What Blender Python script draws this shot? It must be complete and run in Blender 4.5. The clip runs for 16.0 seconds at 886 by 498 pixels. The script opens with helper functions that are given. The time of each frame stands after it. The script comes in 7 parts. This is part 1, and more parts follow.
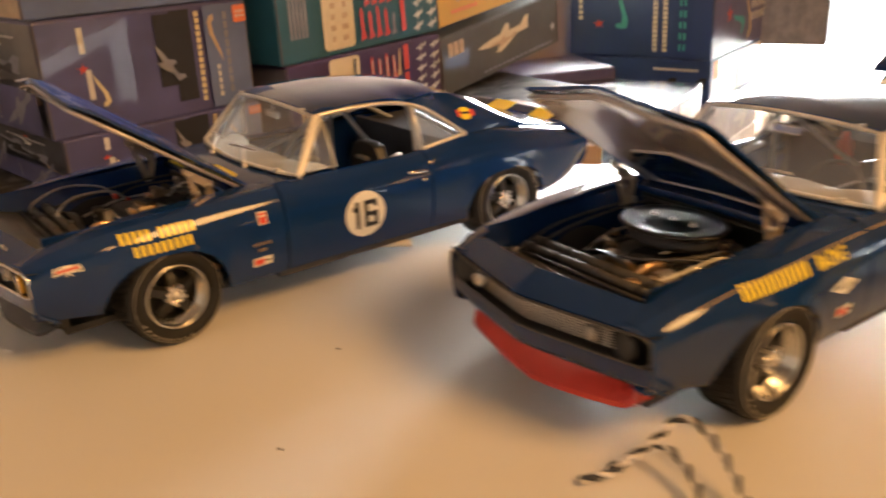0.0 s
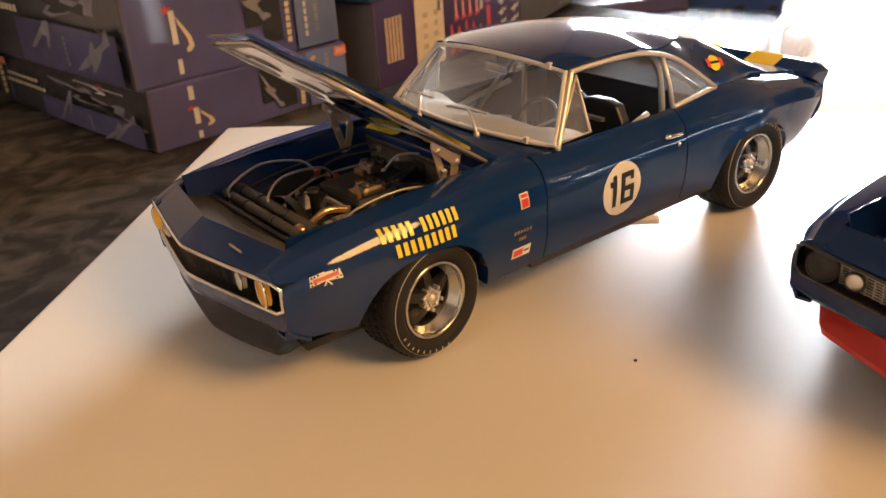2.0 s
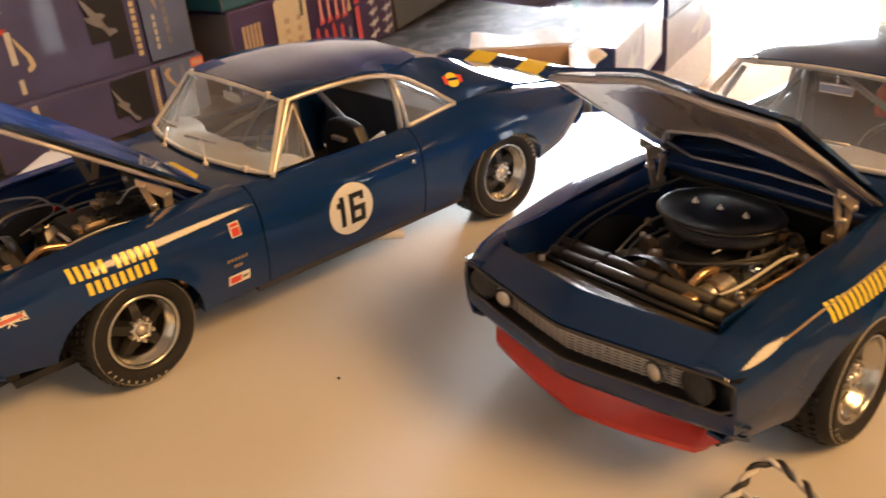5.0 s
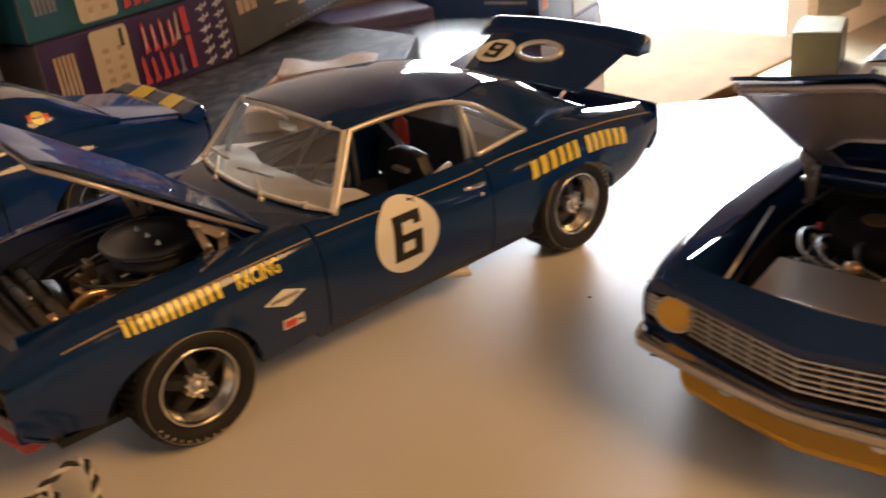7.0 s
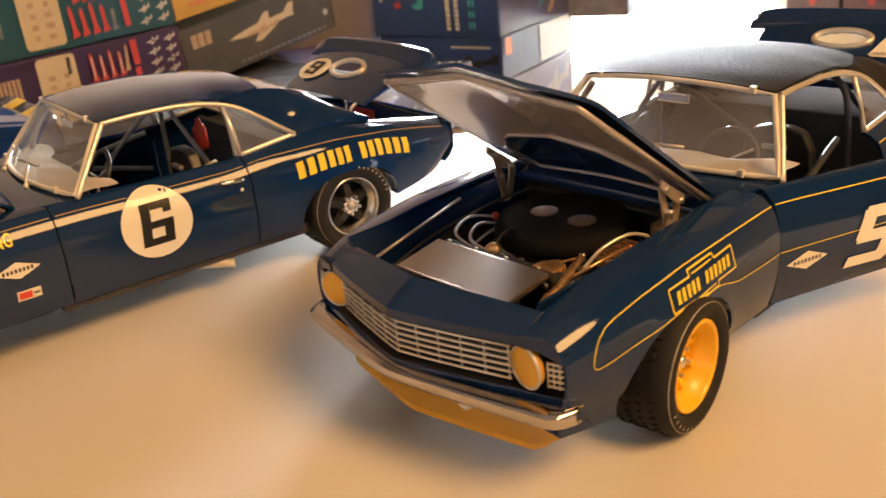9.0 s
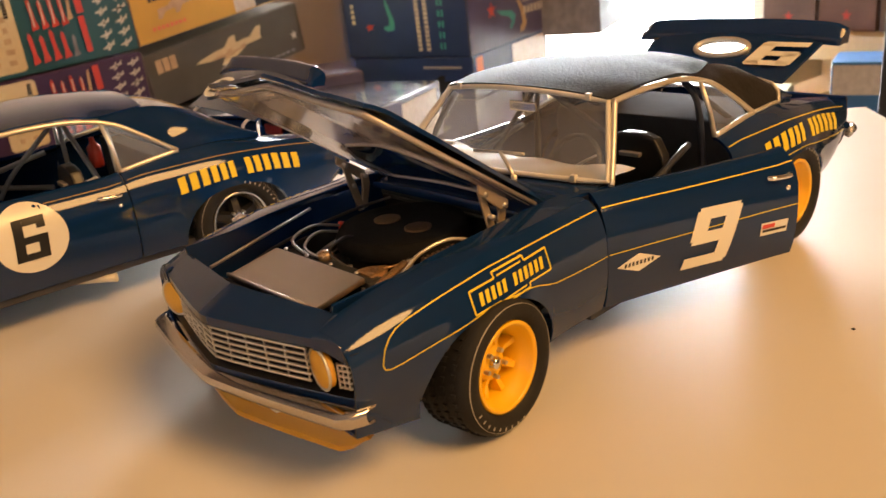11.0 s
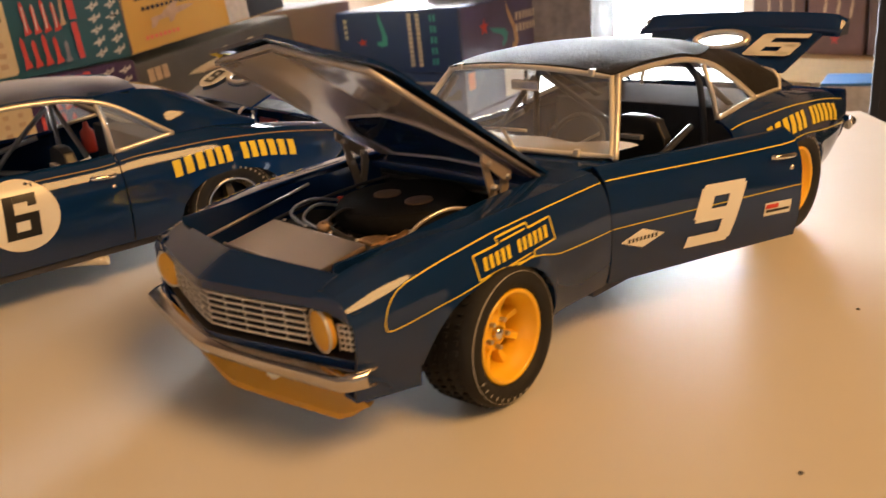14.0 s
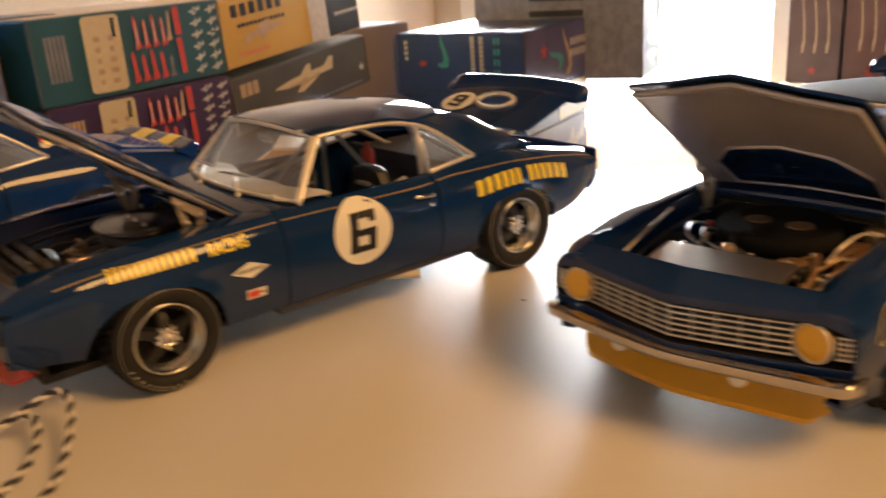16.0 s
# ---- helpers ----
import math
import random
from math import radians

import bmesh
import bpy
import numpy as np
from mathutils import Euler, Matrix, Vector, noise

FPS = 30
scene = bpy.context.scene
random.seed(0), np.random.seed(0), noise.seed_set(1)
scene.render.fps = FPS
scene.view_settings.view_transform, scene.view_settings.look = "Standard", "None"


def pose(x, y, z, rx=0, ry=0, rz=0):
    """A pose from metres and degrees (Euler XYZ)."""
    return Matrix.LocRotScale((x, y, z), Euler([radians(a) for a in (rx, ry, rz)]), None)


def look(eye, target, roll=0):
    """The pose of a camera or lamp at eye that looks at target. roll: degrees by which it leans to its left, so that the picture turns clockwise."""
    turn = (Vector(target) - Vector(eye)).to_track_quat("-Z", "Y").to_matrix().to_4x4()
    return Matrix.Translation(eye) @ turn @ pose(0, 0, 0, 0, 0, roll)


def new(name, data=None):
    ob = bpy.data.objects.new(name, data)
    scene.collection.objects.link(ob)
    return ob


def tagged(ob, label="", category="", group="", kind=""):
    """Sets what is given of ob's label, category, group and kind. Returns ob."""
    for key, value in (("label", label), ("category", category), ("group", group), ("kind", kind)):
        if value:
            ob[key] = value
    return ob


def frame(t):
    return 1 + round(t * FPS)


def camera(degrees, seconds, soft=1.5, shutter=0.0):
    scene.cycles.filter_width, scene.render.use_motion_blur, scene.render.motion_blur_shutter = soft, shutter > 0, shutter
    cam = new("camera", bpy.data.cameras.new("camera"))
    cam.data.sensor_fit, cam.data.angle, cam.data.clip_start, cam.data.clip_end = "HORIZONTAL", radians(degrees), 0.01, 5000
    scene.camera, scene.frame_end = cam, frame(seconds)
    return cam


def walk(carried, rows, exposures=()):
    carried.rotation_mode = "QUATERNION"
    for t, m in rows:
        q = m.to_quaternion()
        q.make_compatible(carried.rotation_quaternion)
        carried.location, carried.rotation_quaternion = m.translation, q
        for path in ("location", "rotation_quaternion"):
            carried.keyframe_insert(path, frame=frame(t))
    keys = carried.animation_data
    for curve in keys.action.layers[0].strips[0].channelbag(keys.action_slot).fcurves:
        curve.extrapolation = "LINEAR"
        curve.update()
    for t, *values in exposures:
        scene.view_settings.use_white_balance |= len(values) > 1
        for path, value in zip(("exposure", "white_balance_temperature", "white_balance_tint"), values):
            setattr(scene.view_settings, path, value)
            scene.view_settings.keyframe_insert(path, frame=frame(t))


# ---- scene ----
# <path>
LENS = 53.72
PATH = [  # seconds, eye, yaw, pitch, roll
    (0, -0.0921, -0.3303, 0.1393, -36.45, -21.06, -2.77),
    (0.5, -0.1223, -0.2721, 0.1364, -36.26, -21.41, -2.79),
    (1, -0.1359, -0.2449, 0.1286, -36.50, -21.89, -2.72),
    (1.5, -0.1335, -0.2348, 0.1315, -36.58, -23.70, -3.15),
    (2, -0.1300, -0.2273, 0.1399, -36.74, -25.58, -3.72),
    (2.5, -0.1280, -0.2189, 0.1447, -37.08, -26.29, -3.81),
    (3, -0.1262, -0.2247, 0.1459, -37.33, -26.62, -3.87),
    (3.5, -0.1114, -0.2393, 0.1473, -37.31, -26.75, -3.95),
    (3.7, -0.1033, -0.2473, 0.1482, -37.20, -26.73, -4.07),
    (5.8, -0.0401, -0.3177, 0.1503, -40.69, -26.58, -6.29),
    (6, -0.0257, -0.3329, 0.1512, -40.57, -26.50, -6.35),
    (6.5, 0.0086, -0.3762, 0.1471, -40.13, -26.43, -6.66),
    (7, 0.0338, -0.4124, 0.1488, -39.80, -25.77, -6.61),
    (7.5, 0.0526, -0.4509, 0.1438, -39.42, -24.92, -6.82),
    (8, 0.0608, -0.4746, 0.1411, -39.36, -23.74, -6.85),
    (8.5, 0.0715, -0.4886, 0.1350, -39.15, -22.98, -6.45),
    (9, 0.0851, -0.4937, 0.1306, -38.54, -22.36, -5.43),
    (9.5, 0.0997, -0.5077, 0.1263, -37.44, -21.72, -5.43),
    (9.7, 0.1032, -0.5132, 0.1265, -37.09, -21.50, -5.43),
    (11.8, 0.1247, -0.5296, 0.1227, -39.16, -20.73, -6.62),
    (12, 0.1269, -0.5298, 0.1247, -39.23, -21.36, -6.10),
    (12.5, 0.1313, -0.5309, 0.1221, -38.97, -20.96, -5.74),
    (13, 0.1308, -0.5291, 0.1197, -38.76, -20.45, -5.64),
    (13.5, 0.1256, -0.5289, 0.1189, -38.79, -20.11, -5.71),
    (14, 0.1128, -0.5261, 0.1096, -39.24, -19.40, -5.52),
    (14.5, 0.0888, -0.5152, 0.1064, -39.81, -18.73, -5.38),
    (15, 0.0672, -0.5056, 0.1115, -40.42, -18.56, -4.95),
    (15.5, 0.0464, -0.4951, 0.1178, -41.07, -18.57, -4.45),
    (16, 0.0099, -0.4603, 0.1255, -40.84, -18.33, -3.73),
]
# </path>
CARS = [(0.0000, 0.0000, 0.00), (0.1115, -0.1626, -2.26), (0.2430, -0.3356, 2.99)]  # x, y, heading


def eye_pose(x, y, z, yaw, pitch, roll):
    return Matrix.Translation((x, y, z)) @ pose(0, 0, 0, 0, 0, yaw) @ pose(0, 0, 0, 90 + pitch) @ pose(0, 0, 0, 0, 0, roll)


# the clip's camera brightens and dims its picture as it goes
EXPOSURES = [(0.0, 0.89, 6700, 10), (0.5, 1.10, 6600, 10), (1.0, 1.07, 6700, 10), (1.5, 1.11, 6700, 10), (2.0, 0.95, 6400, 10), (3.0, 0.89, 5900, 10), (3.5, 0.93, 5800, 10), (6.0, 0.96, 6600, 10), (7.0, 0.14, 6200, 10), (8.0, 0.40, 6100, 10), (9.0, 0.83, 6500, 10), (9.7, 0.86, 6600, 10), (12.0, 0.49, 6700, 10), (13.0, 0.46, 6400, 10), (13.5, 0.46, 5950, 10), (14.0, 0.47, 6400, 10), (15.0, 0.48, 6900, 10), (16.0, 0.41, 6750, 10)]
cam = camera(LENS, 16.0, soft=1.5, shutter=0.5)
walk(cam, [(r[0], eye_pose(*r[1:])) for r in PATH], EXPOSURES)
cam.data.dof.use_dof = True
cam.data.dof.focus_distance, cam.data.dof.aperture_fstop = 0.25, 36.0

# ---------- light ----------
world = bpy.data.worlds.new("world")
scene.world = world
world.use_nodes = True
sky = world.node_tree.nodes.new("ShaderNodeTexSky")
sky.sky_type = "NISHITA"
sky.sun_disc = False
sky.sun_elevation, sky.sun_rotation = radians(38), radians(80)
world.node_tree.links.new(sky.outputs[0], world.node_tree.nodes["Background"].inputs[0])
world.node_tree.nodes["Background"].inputs[1].default_value = 0.12


def area(name, m, sx, sy, watts, colour):
    lamp = bpy.data.lights.new(name, "AREA")
    lamp.shape, lamp.size, lamp.size_y, lamp.energy, lamp.color = "RECTANGLE", sx, sy, watts, colour
    ob = new(name, lamp)
    ob.matrix_world = m
    return lamp


# daylight through the window opening, and the warm ceiling lamps of the room
area("window_daylight", look((1.90, 1.05, 0.10), (0.0, -0.25, 0.02)), 0.95, 0.90, 66, (0.94, 0.97, 1.0)).spread = radians(105)
area("ceiling_lamp_light", look((0.50, -1.45, 1.24), (0.15, -0.20, 0)), 0.80, 0.80, 19.5, (1.0, 0.53, 0.18)).shape = "DISK"


# ---------- materials ----------
def mat(name, colour, rough=0.5, metal=0.0, coat=0.0, vary=0.12, scale=60.0, bump=0.0, bump_scale=400.0, spec=0.5, flake=0.0):
    m = bpy.data.materials.new(name)
    m.use_nodes = True
    t = m.node_tree
    b = t.nodes["Principled BSDF"]
    b.inputs["Roughness"].default_value = rough
    b.inputs["Metallic"].default_value = metal
    b.inputs["Coat Weight"].default_value = coat
    b.inputs["Coat Roughness"].default_value = 0.04
    b.inputs["Coat IOR"].default_value = 1.7
    b.inputs["Specular IOR Level"].default_value = spec
    co = t.nodes.new("ShaderNodeTexCoord")
    n1 = t.nodes.new("ShaderNodeTexNoise")
    n1.inputs["Scale"].default_value, n1.inputs["Detail"].default_value = scale, 5.0
    t.links.new(co.outputs["Object"], n1.inputs["Vector"])
    mix = t.nodes.new("ShaderNodeMix")
    mix.data_type = "RGBA"
    mix.inputs["A"].default_value = (*(c * (1 - vary) for c in colour), 1)
    mix.inputs["B"].default_value = (*(min(1, c * (1 + vary)) for c in colour), 1)
    t.links.new(n1.outputs["Fac"], mix.inputs["Factor"])
    t.links.new(mix.outputs["Result"], b.inputs["Base Color"])
    ramp = t.nodes.new("ShaderNodeMapRange")
    ramp.inputs["To Min"].default_value, ramp.inputs["To Max"].default_value = max(0.02, rough - 0.06), min(1, rough + 0.08)
    n2 = t.nodes.new("ShaderNodeTexNoise")
    n2.inputs["Scale"].default_value, n2.inputs["Detail"].default_value = scale * 7, 3.0
    t.links.new(co.outputs["Object"], n2.inputs["Vector"])
    t.links.new(n2.outputs["Fac"], ramp.inputs["Value"])
    t.links.new(ramp.outputs["Result"], b.inputs["Roughness"])
    if bump:
        n3 = t.nodes.new("ShaderNodeTexNoise")
        n3.inputs["Scale"].default_value, n3.inputs["Detail"].default_value = bump_scale, 4.0
        t.links.new(co.outputs["Object"], n3.inputs["Vector"])
        bp = t.nodes.new("ShaderNodeBump")
        bp.inputs["Strength"].default_value, bp.inputs["Distance"].default_value = bump, 0.0004
        t.links.new(n3.outputs["Fac"], bp.inputs["Height"])
        t.links.new(bp.outputs["Normal"], b.inputs["Normal"])
    return m


def glass_mat(name, tint=(0.93, 0.95, 0.95), hazy=0.0):
    m = bpy.data.materials.new(name)
    m.use_nodes = True
    t = m.node_tree
    t.nodes.remove(t.nodes["Principled BSDF"])
    clear = t.nodes.new("ShaderNodeBsdfTransparent")
    clear.inputs["Color"].default_value = (*tint, 1)
    gloss = t.nodes.new("ShaderNodeBsdfGlossy")
    gloss.inputs["Roughness"].default_value = 0.03
    lw = t.nodes.new("ShaderNodeLayerWeight")
    lw.inputs["Blend"].default_value = 0.5
    pw = t.nodes.new("ShaderNodeMath")
    pw.operation, pw.inputs[1].default_value = "POWER", 3.5
    ml = t.nodes.new("ShaderNodeMath")
    ml.operation, ml.inputs[1].default_value, ml.inputs[2].default_value = "MULTIPLY_ADD", 0.75, 0.055
    t.links.new(lw.outputs["Facing"], pw.inputs[0])
    t.links.new(pw.outputs[0], ml.inputs[0])
    fres = ml
    # Thin warm veil: plastic haze, plus the tan room reflections put into its colour.
    haze = t.nodes.new("ShaderNodeBsdfDiffuse")
    haze.inputs["Color"].default_value = (0.68, 0.61, 0.53, 1)
    veil = t.nodes.new("ShaderNodeMixShader")
    veil.inputs[0].default_value = hazy
    t.links.new(clear.outputs[0], veil.inputs[1])
    glow = t.nodes.new("ShaderNodeBsdfTranslucent")
    glow.inputs["Color"].default_value = (0.68, 0.63, 0.57, 1)
    veil_mix = t.nodes.new("ShaderNodeMixShader")
    veil_mix.inputs[0].default_value = 0.45
    t.links.new(haze.outputs[0], veil_mix.inputs[1])
    t.links.new(glow.outputs[0], veil_mix.inputs[2])
    t.links.new(veil_mix.outputs[0], veil.inputs[2])
    mix = t.nodes.new("ShaderNodeMixShader")
    t.links.new(fres.outputs[0], mix.inputs[0])
    t.links.new(veil.outputs[0], mix.inputs[1])
    t.links.new(gloss.outputs[0], mix.inputs[2])
    t.links.new(mix.outputs[0], t.nodes["Material Output"].inputs["Surface"])
    return m


BLUE = mat("blue_paint", (0.0056, 0.0275, 0.113), 0.5, 0, 1.0, 0.06, 40, spec=0.0)
NAVY = mat("navy_paint", (0.0044, 0.0235, 0.088), 0.5, 0, 1.0, 0.06, 40, spec=0.0)
for m in (BLUE, NAVY):
    m.node_tree.nodes["Principled BSDF"].inputs["Coat Roughness"].default_value = 0.075  # fine orange peel
    m.node_tree.nodes["Principled BSDF"].inputs["Coat IOR"].default_value = 1.50
# Bonnet underside, paled: the table's mirrored light is put into this colour.
INNER = mat("inner_panel_reflected", (0.44, 0.40, 0.41), 0.22, 0.3, 0.6, 0.08, 40)
FIREWALL = mat("grey_brown_firewall", (0.13, 0.11, 0.095), 0.55, 0.0, 0, 0.25, 150)
SHEET = mat("dark_sheet_metal", (0.045, 0.040, 0.034), 0.52, 0.1, 0, 0.3, 150)
CASTING = mat("dull_bronze_casting", (0.20, 0.155, 0.115), 0.42, 0.7, 0, 0.35, 260)
PLATE = mat("dull_aluminium", (0.56, 0.52, 0.48), 0.31, 1.0, 0, 0.02, 12)
# Bare steel; the warm glow on it is put into the colour.
HINGE = mat("warm_glow_steel", (0.46, 0.38, 0.30), 0.38, 0.55, 0, 0.15, 200)
LEDGE = mat("pale_ledge", (0.42, 0.36, 0.27), 0.7, 0, 0, 0.12, 90, 0, 400, 0.2)
SCREEN = mat("dull_bronze_mesh", (0.22, 0.13, 0.07), 0.5, 0.5, 0, 0.5, 1500)
COACH = mat("dull_gold_paint", (0.36, 0.26, 0.12), 0.55, 0, 0, 0.1, 90)
# Chrome with the brown it mirrors put into its colour, darker and warmer.
BUMPER = mat("dimmed_chrome", (0.52, 0.48, 0.45), 0.13, 1.0, 0, 0.15, 90)
VINYL = mat("black_vinyl", (0.016, 0.015, 0.016), 0.75, 0, 0, 0.2, 300, 1.0, 1000, 0.2)
LINING = mat("dull_black_lining", (0.062, 0.064, 0.074), 0.95, 0, 0, 0.2, 120, 0, 400, 0.05)
SIDEWALL = mat("sidewall_print", (0.42, 0.40, 0.35), 0.6, 0, 0, 0.1, 90)
BLACK = mat("satin_black", (0.010, 0.010, 0.011), 0.42, 0, 0, 0.25, 120)
DARK = mat("dark_bay", (0.016, 0.017, 0.020), 0.6, 0, 0, 0.3, 120)
RUBBER = mat("tyre_rubber", (0.017, 0.0165, 0.017), 0.66, 0, 0, 0.25, 150, 0.3, 900, 0.25)
CHROME = mat("chrome", (0.75, 0.74, 0.72), 0.12, 1.0, 0, 0.05, 80)
STEEL = mat("steel", (0.55, 0.52, 0.49), 0.34, 0.8, 0, 0.2, 150)
ALU = mat("aluminium", (0.50, 0.49, 0.47), 0.22, 1.0, 0, 0.08, 150)
TRIM = mat("bright_trim", (0.70, 0.66, 0.60), 0.30, 0.6, 0, 0.06, 90)
CREAM = mat("cream_trim", (0.66, 0.62, 0.54), 0.45, 0.0, 0.2, 0.08, 90)
GREYTUBE = mat("grey_tube", (0.36, 0.36, 0.36), 0.4, 0.1, 0, 0.1, 90)
WHITE = mat("decal_white", (0.78, 0.76, 0.68), 0.45, 0, 0.3, 0.04, 90)
YELLOW = mat("decal_yellow", (0.82, 0.64, 0.035), 0.4, 0, 0.3, 0.05, 90)
AMBER = mat("lamp_cover_yellow", (0.80, 0.42, 0.035), 0.45, 0, 0.2, 0.06, 90)
DAM_YELLOW = mat("air_dam_yellow", (0.62, 0.31, 0.015), 0.45, 0, 0.2, 0.06, 90)
DAM_RED = mat("air_dam_red", (0.55, 0.03, 0.02), 0.4, 0, 0.3, 0.06, 90)
RIM_YELLOW = mat("rim_yellow", (0.88, 0.50, 0.012), 0.4, 0, 0.3, 0.06, 90)
RED = mat("decal_red", (0.62, 0.05, 0.03), 0.45, 0, 0.2, 0.05, 90)
GOLD = mat("brass", (0.62, 0.41, 0.23), 0.28, 0.85, 0, 0.25, 300)
BRAID = mat("braided_hose", (0.42, 0.42, 0.43), 0.42, 0.8, 0, 0.25, 900)
DARKHOSE = mat("rubber_hose", (0.05, 0.05, 0.055), 0.45, 0, 0, 0.2, 300)
FOAM = mat("black_foam", (0.011, 0.011, 0.012), 0.95, 0, 0, 0.4, 400, 0.5, 1500, 0.12)
LENS_CLEAR = mat("clear_lamp_lens", (0.52, 0.48, 0.42), 0.25, 0.0, 0.6, 0.25, 700)
DAM_BLACK = mat("air_dam_black", (0.007, 0.010, 0.017), 0.42, 0, 0, 0.25, 120)
GLASS = glass_mat("clear_plastic", hazy=0.18)
PANE = glass_mat("window_glass")


# ---------- mesh helpers ----------
def curve(*pts):
    """A smooth function through (x, y) points."""
    xs, ys = np.array(pts, float).T
    d = np.gradient(ys, xs)
    for k in range(1, len(xs) - 1):
        a, b = (ys[k] - ys[k - 1]) / (xs[k] - xs[k - 1]), (ys[k + 1] - ys[k]) / (xs[k + 1] - xs[k])
        d[k] = 0 if a * b <= 0 else 2 * a * b / (a + b)

    def f(x):
        x = min(max(x, xs[0]), xs[-1])
        k = min(int(np.searchsorted(xs, x, "right")) - 1, len(xs) - 2)
        h = xs[k + 1] - xs[k]
        s = (x - xs[k]) / h
        return float((2 * s**3 - 3 * s**2 + 1) * ys[k] + (s**3 - 2 * s**2 + s) * h * d[k] + (3 * s**2 - 2 * s**3) * ys[k + 1] + (s**3 - s**2) * h * d[k + 1])

    return f


def data(name, verts, faces, material, smooth=True):
    me = bpy.data.meshes.new(name)
    me.from_pydata([tuple(v) for v in verts], [], faces)
    me.validate()
    if smooth:
        me.polygons.foreach_set("use_smooth", [True] * len(me.polygons))
    me.materials.append(material)
    return me


def thicken(me, t):
    """Gives a sheet its thickness on the inner side, with crisp edges round its rim."""
    bm = bmesh.new()
    bm.from_mesh(me)
    bm.normal_update()
    outer = bm.faces[:]
    rim = [e for e in bm.edges if len(e.link_faces) == 1]
    back = {v: bm.verts.new(v.co - v.normal * t) for v in bm.verts[:]}
    for f in outer:
        bm.faces.new([back[v] for v in reversed(f.verts)])
    for e in rim:
        loop = e.link_faces[0].loops[0]
        while loop.edge is not e:
            loop = loop.link_loop_next
        a, b = loop.vert, loop.link_loop_next.vert
        bm.faces.new([b, a, back[a], back[b]])
    bm.normal_update()
    for f in bm.faces:
        f.smooth = True
    for e in bm.edges:
        e.smooth = len(e.link_faces) == 2 and e.calc_face_angle(0) < radians(42)
    bm.to_mesh(me)
    bm.free()


def part(name, me, parent=None, label="", thick=0.0, m=None, bevel=0.0, sharp=0.0):
    """Links a mesh as one object under a thing or a part."""
    if thick:
        thicken(me, thick)
    ob = new(name, me)
    if parent:
        ob.parent = parent
    if m:
        ob.matrix_basis = m
    if label:
        ob["label"] = label
    if bevel:
        s = ob.modifiers.new("edge", "BEVEL")
        s.width, s.segments, s.limit_method = bevel, 2, "ANGLE"
    return ob


def grid(name, rows, material, closed=False, flip=False, smooth=True):
    """A sheet through rows of points of equal length."""
    n = len(rows[0])
    verts = [p for r in rows for p in r]
    faces = []
    for i in range(len(rows) - 1):
        for j in range(n if closed else n - 1):
            a, b = i * n + j, i * n + (j + 1) % n
            f = (a, b, b + n, a + n)
            faces.append(f[::-1] if flip else f)
    return data(name, verts, faces, material, smooth)


def tube(name, pts, r, material, n=10, loop=False):
    """A round bar along a line of points."""
    pts = [Vector(p) for p in pts]
    rows, up = [], None
    for i, p in enumerate(pts):
        a, b = (pts[i - 1], pts[(i + 1) % len(pts)]) if loop else (pts[max(i - 1, 0)], pts[min(i + 1, len(pts) - 1)])
        d = (b - a).normalized()
        if up is None:
            up = d.orthogonal().normalized()
        up = (up - d * up.dot(d)).normalized()
        side = d.cross(up)
        rows.append([p + r * (math.cos(t) * up + math.sin(t) * side) for t in np.linspace(0, 2 * math.pi, n, endpoint=False)])
    if loop:
        rows.append(rows[0])
    me = grid(name, rows, material, closed=True)
    if not loop:
        bm = bmesh.new()
        bm.from_mesh(me)
        bm.verts.ensure_lookup_table()
        k = len(rows) - 1
        bm.faces.new([bm.verts[j] for j in range(n)][::-1])
        bm.faces.new([bm.verts[k * n + j] for j in range(n)])
        bm.to_mesh(me)
    return me


def smooth_line(pts, n=8):
    """Points on a Catmull-Rom line through the given ones."""
    p = [Vector(q) for q in pts]
    p = [2 * p[0] - p[1], *p, 2 * p[-1] - p[-2]]
    out = []
    for k in range(1, len(p) - 2):
        for s in np.linspace(0, 1, n, endpoint=False):
            a, b, c, d = p[k - 1 : k + 3]
            out.append(0.5 * (2 * b + (c - a) * s + (2 * a - 5 * b + 4 * c - d) * s**2 + (3 * b - a - 3 * c + d) * s**3))
    return out + [p[-2]]


def lathe(name, profile, material, n=40, axis="y"):
    """A turned solid from (radius, height) points along an axis."""
    rows = []
    for r, h in profile:
        ring = []
        for t in np.linspace(0, 2 * math.pi, n, endpoint=False):
            a, b = r * math.cos(t), r * math.sin(t)
            ring.append((a, h, b) if axis == "y" else (a, b, h) if axis == "z" else (h, a, b))
        rows.append(ring)
    return grid(name, rows, material, closed=True)


def block(name, x0, x1, y0, y1, z0, z1, material, edge=0.0, top=1.0):
    """A solid block with bevelled edges; top: how far it narrows upwards."""
    bm = bmesh.new()
    bmesh.ops.create_cube(bm, size=1)
    cx, cy = (x0 + x1) / 2, (y0 + y1) / 2
    for v in bm.verts:
        k = top if v.co.z > 0 else 1
        v.co = Vector((cx + v.co.x * (x1 - x0) * k, cy + v.co.y * (y1 - y0) * k, z0 + (v.co.z + 0.5) * (z1 - z0)))
    if edge:
        bmesh.ops.bevel(bm, geom=bm.edges[:], offset=edge, segments=2, profile=0.6, affect="EDGES")
    me = bpy.data.meshes.new(name)
    bm.to_mesh(me)
    bm.free()
    me.materials.append(material)
    return me


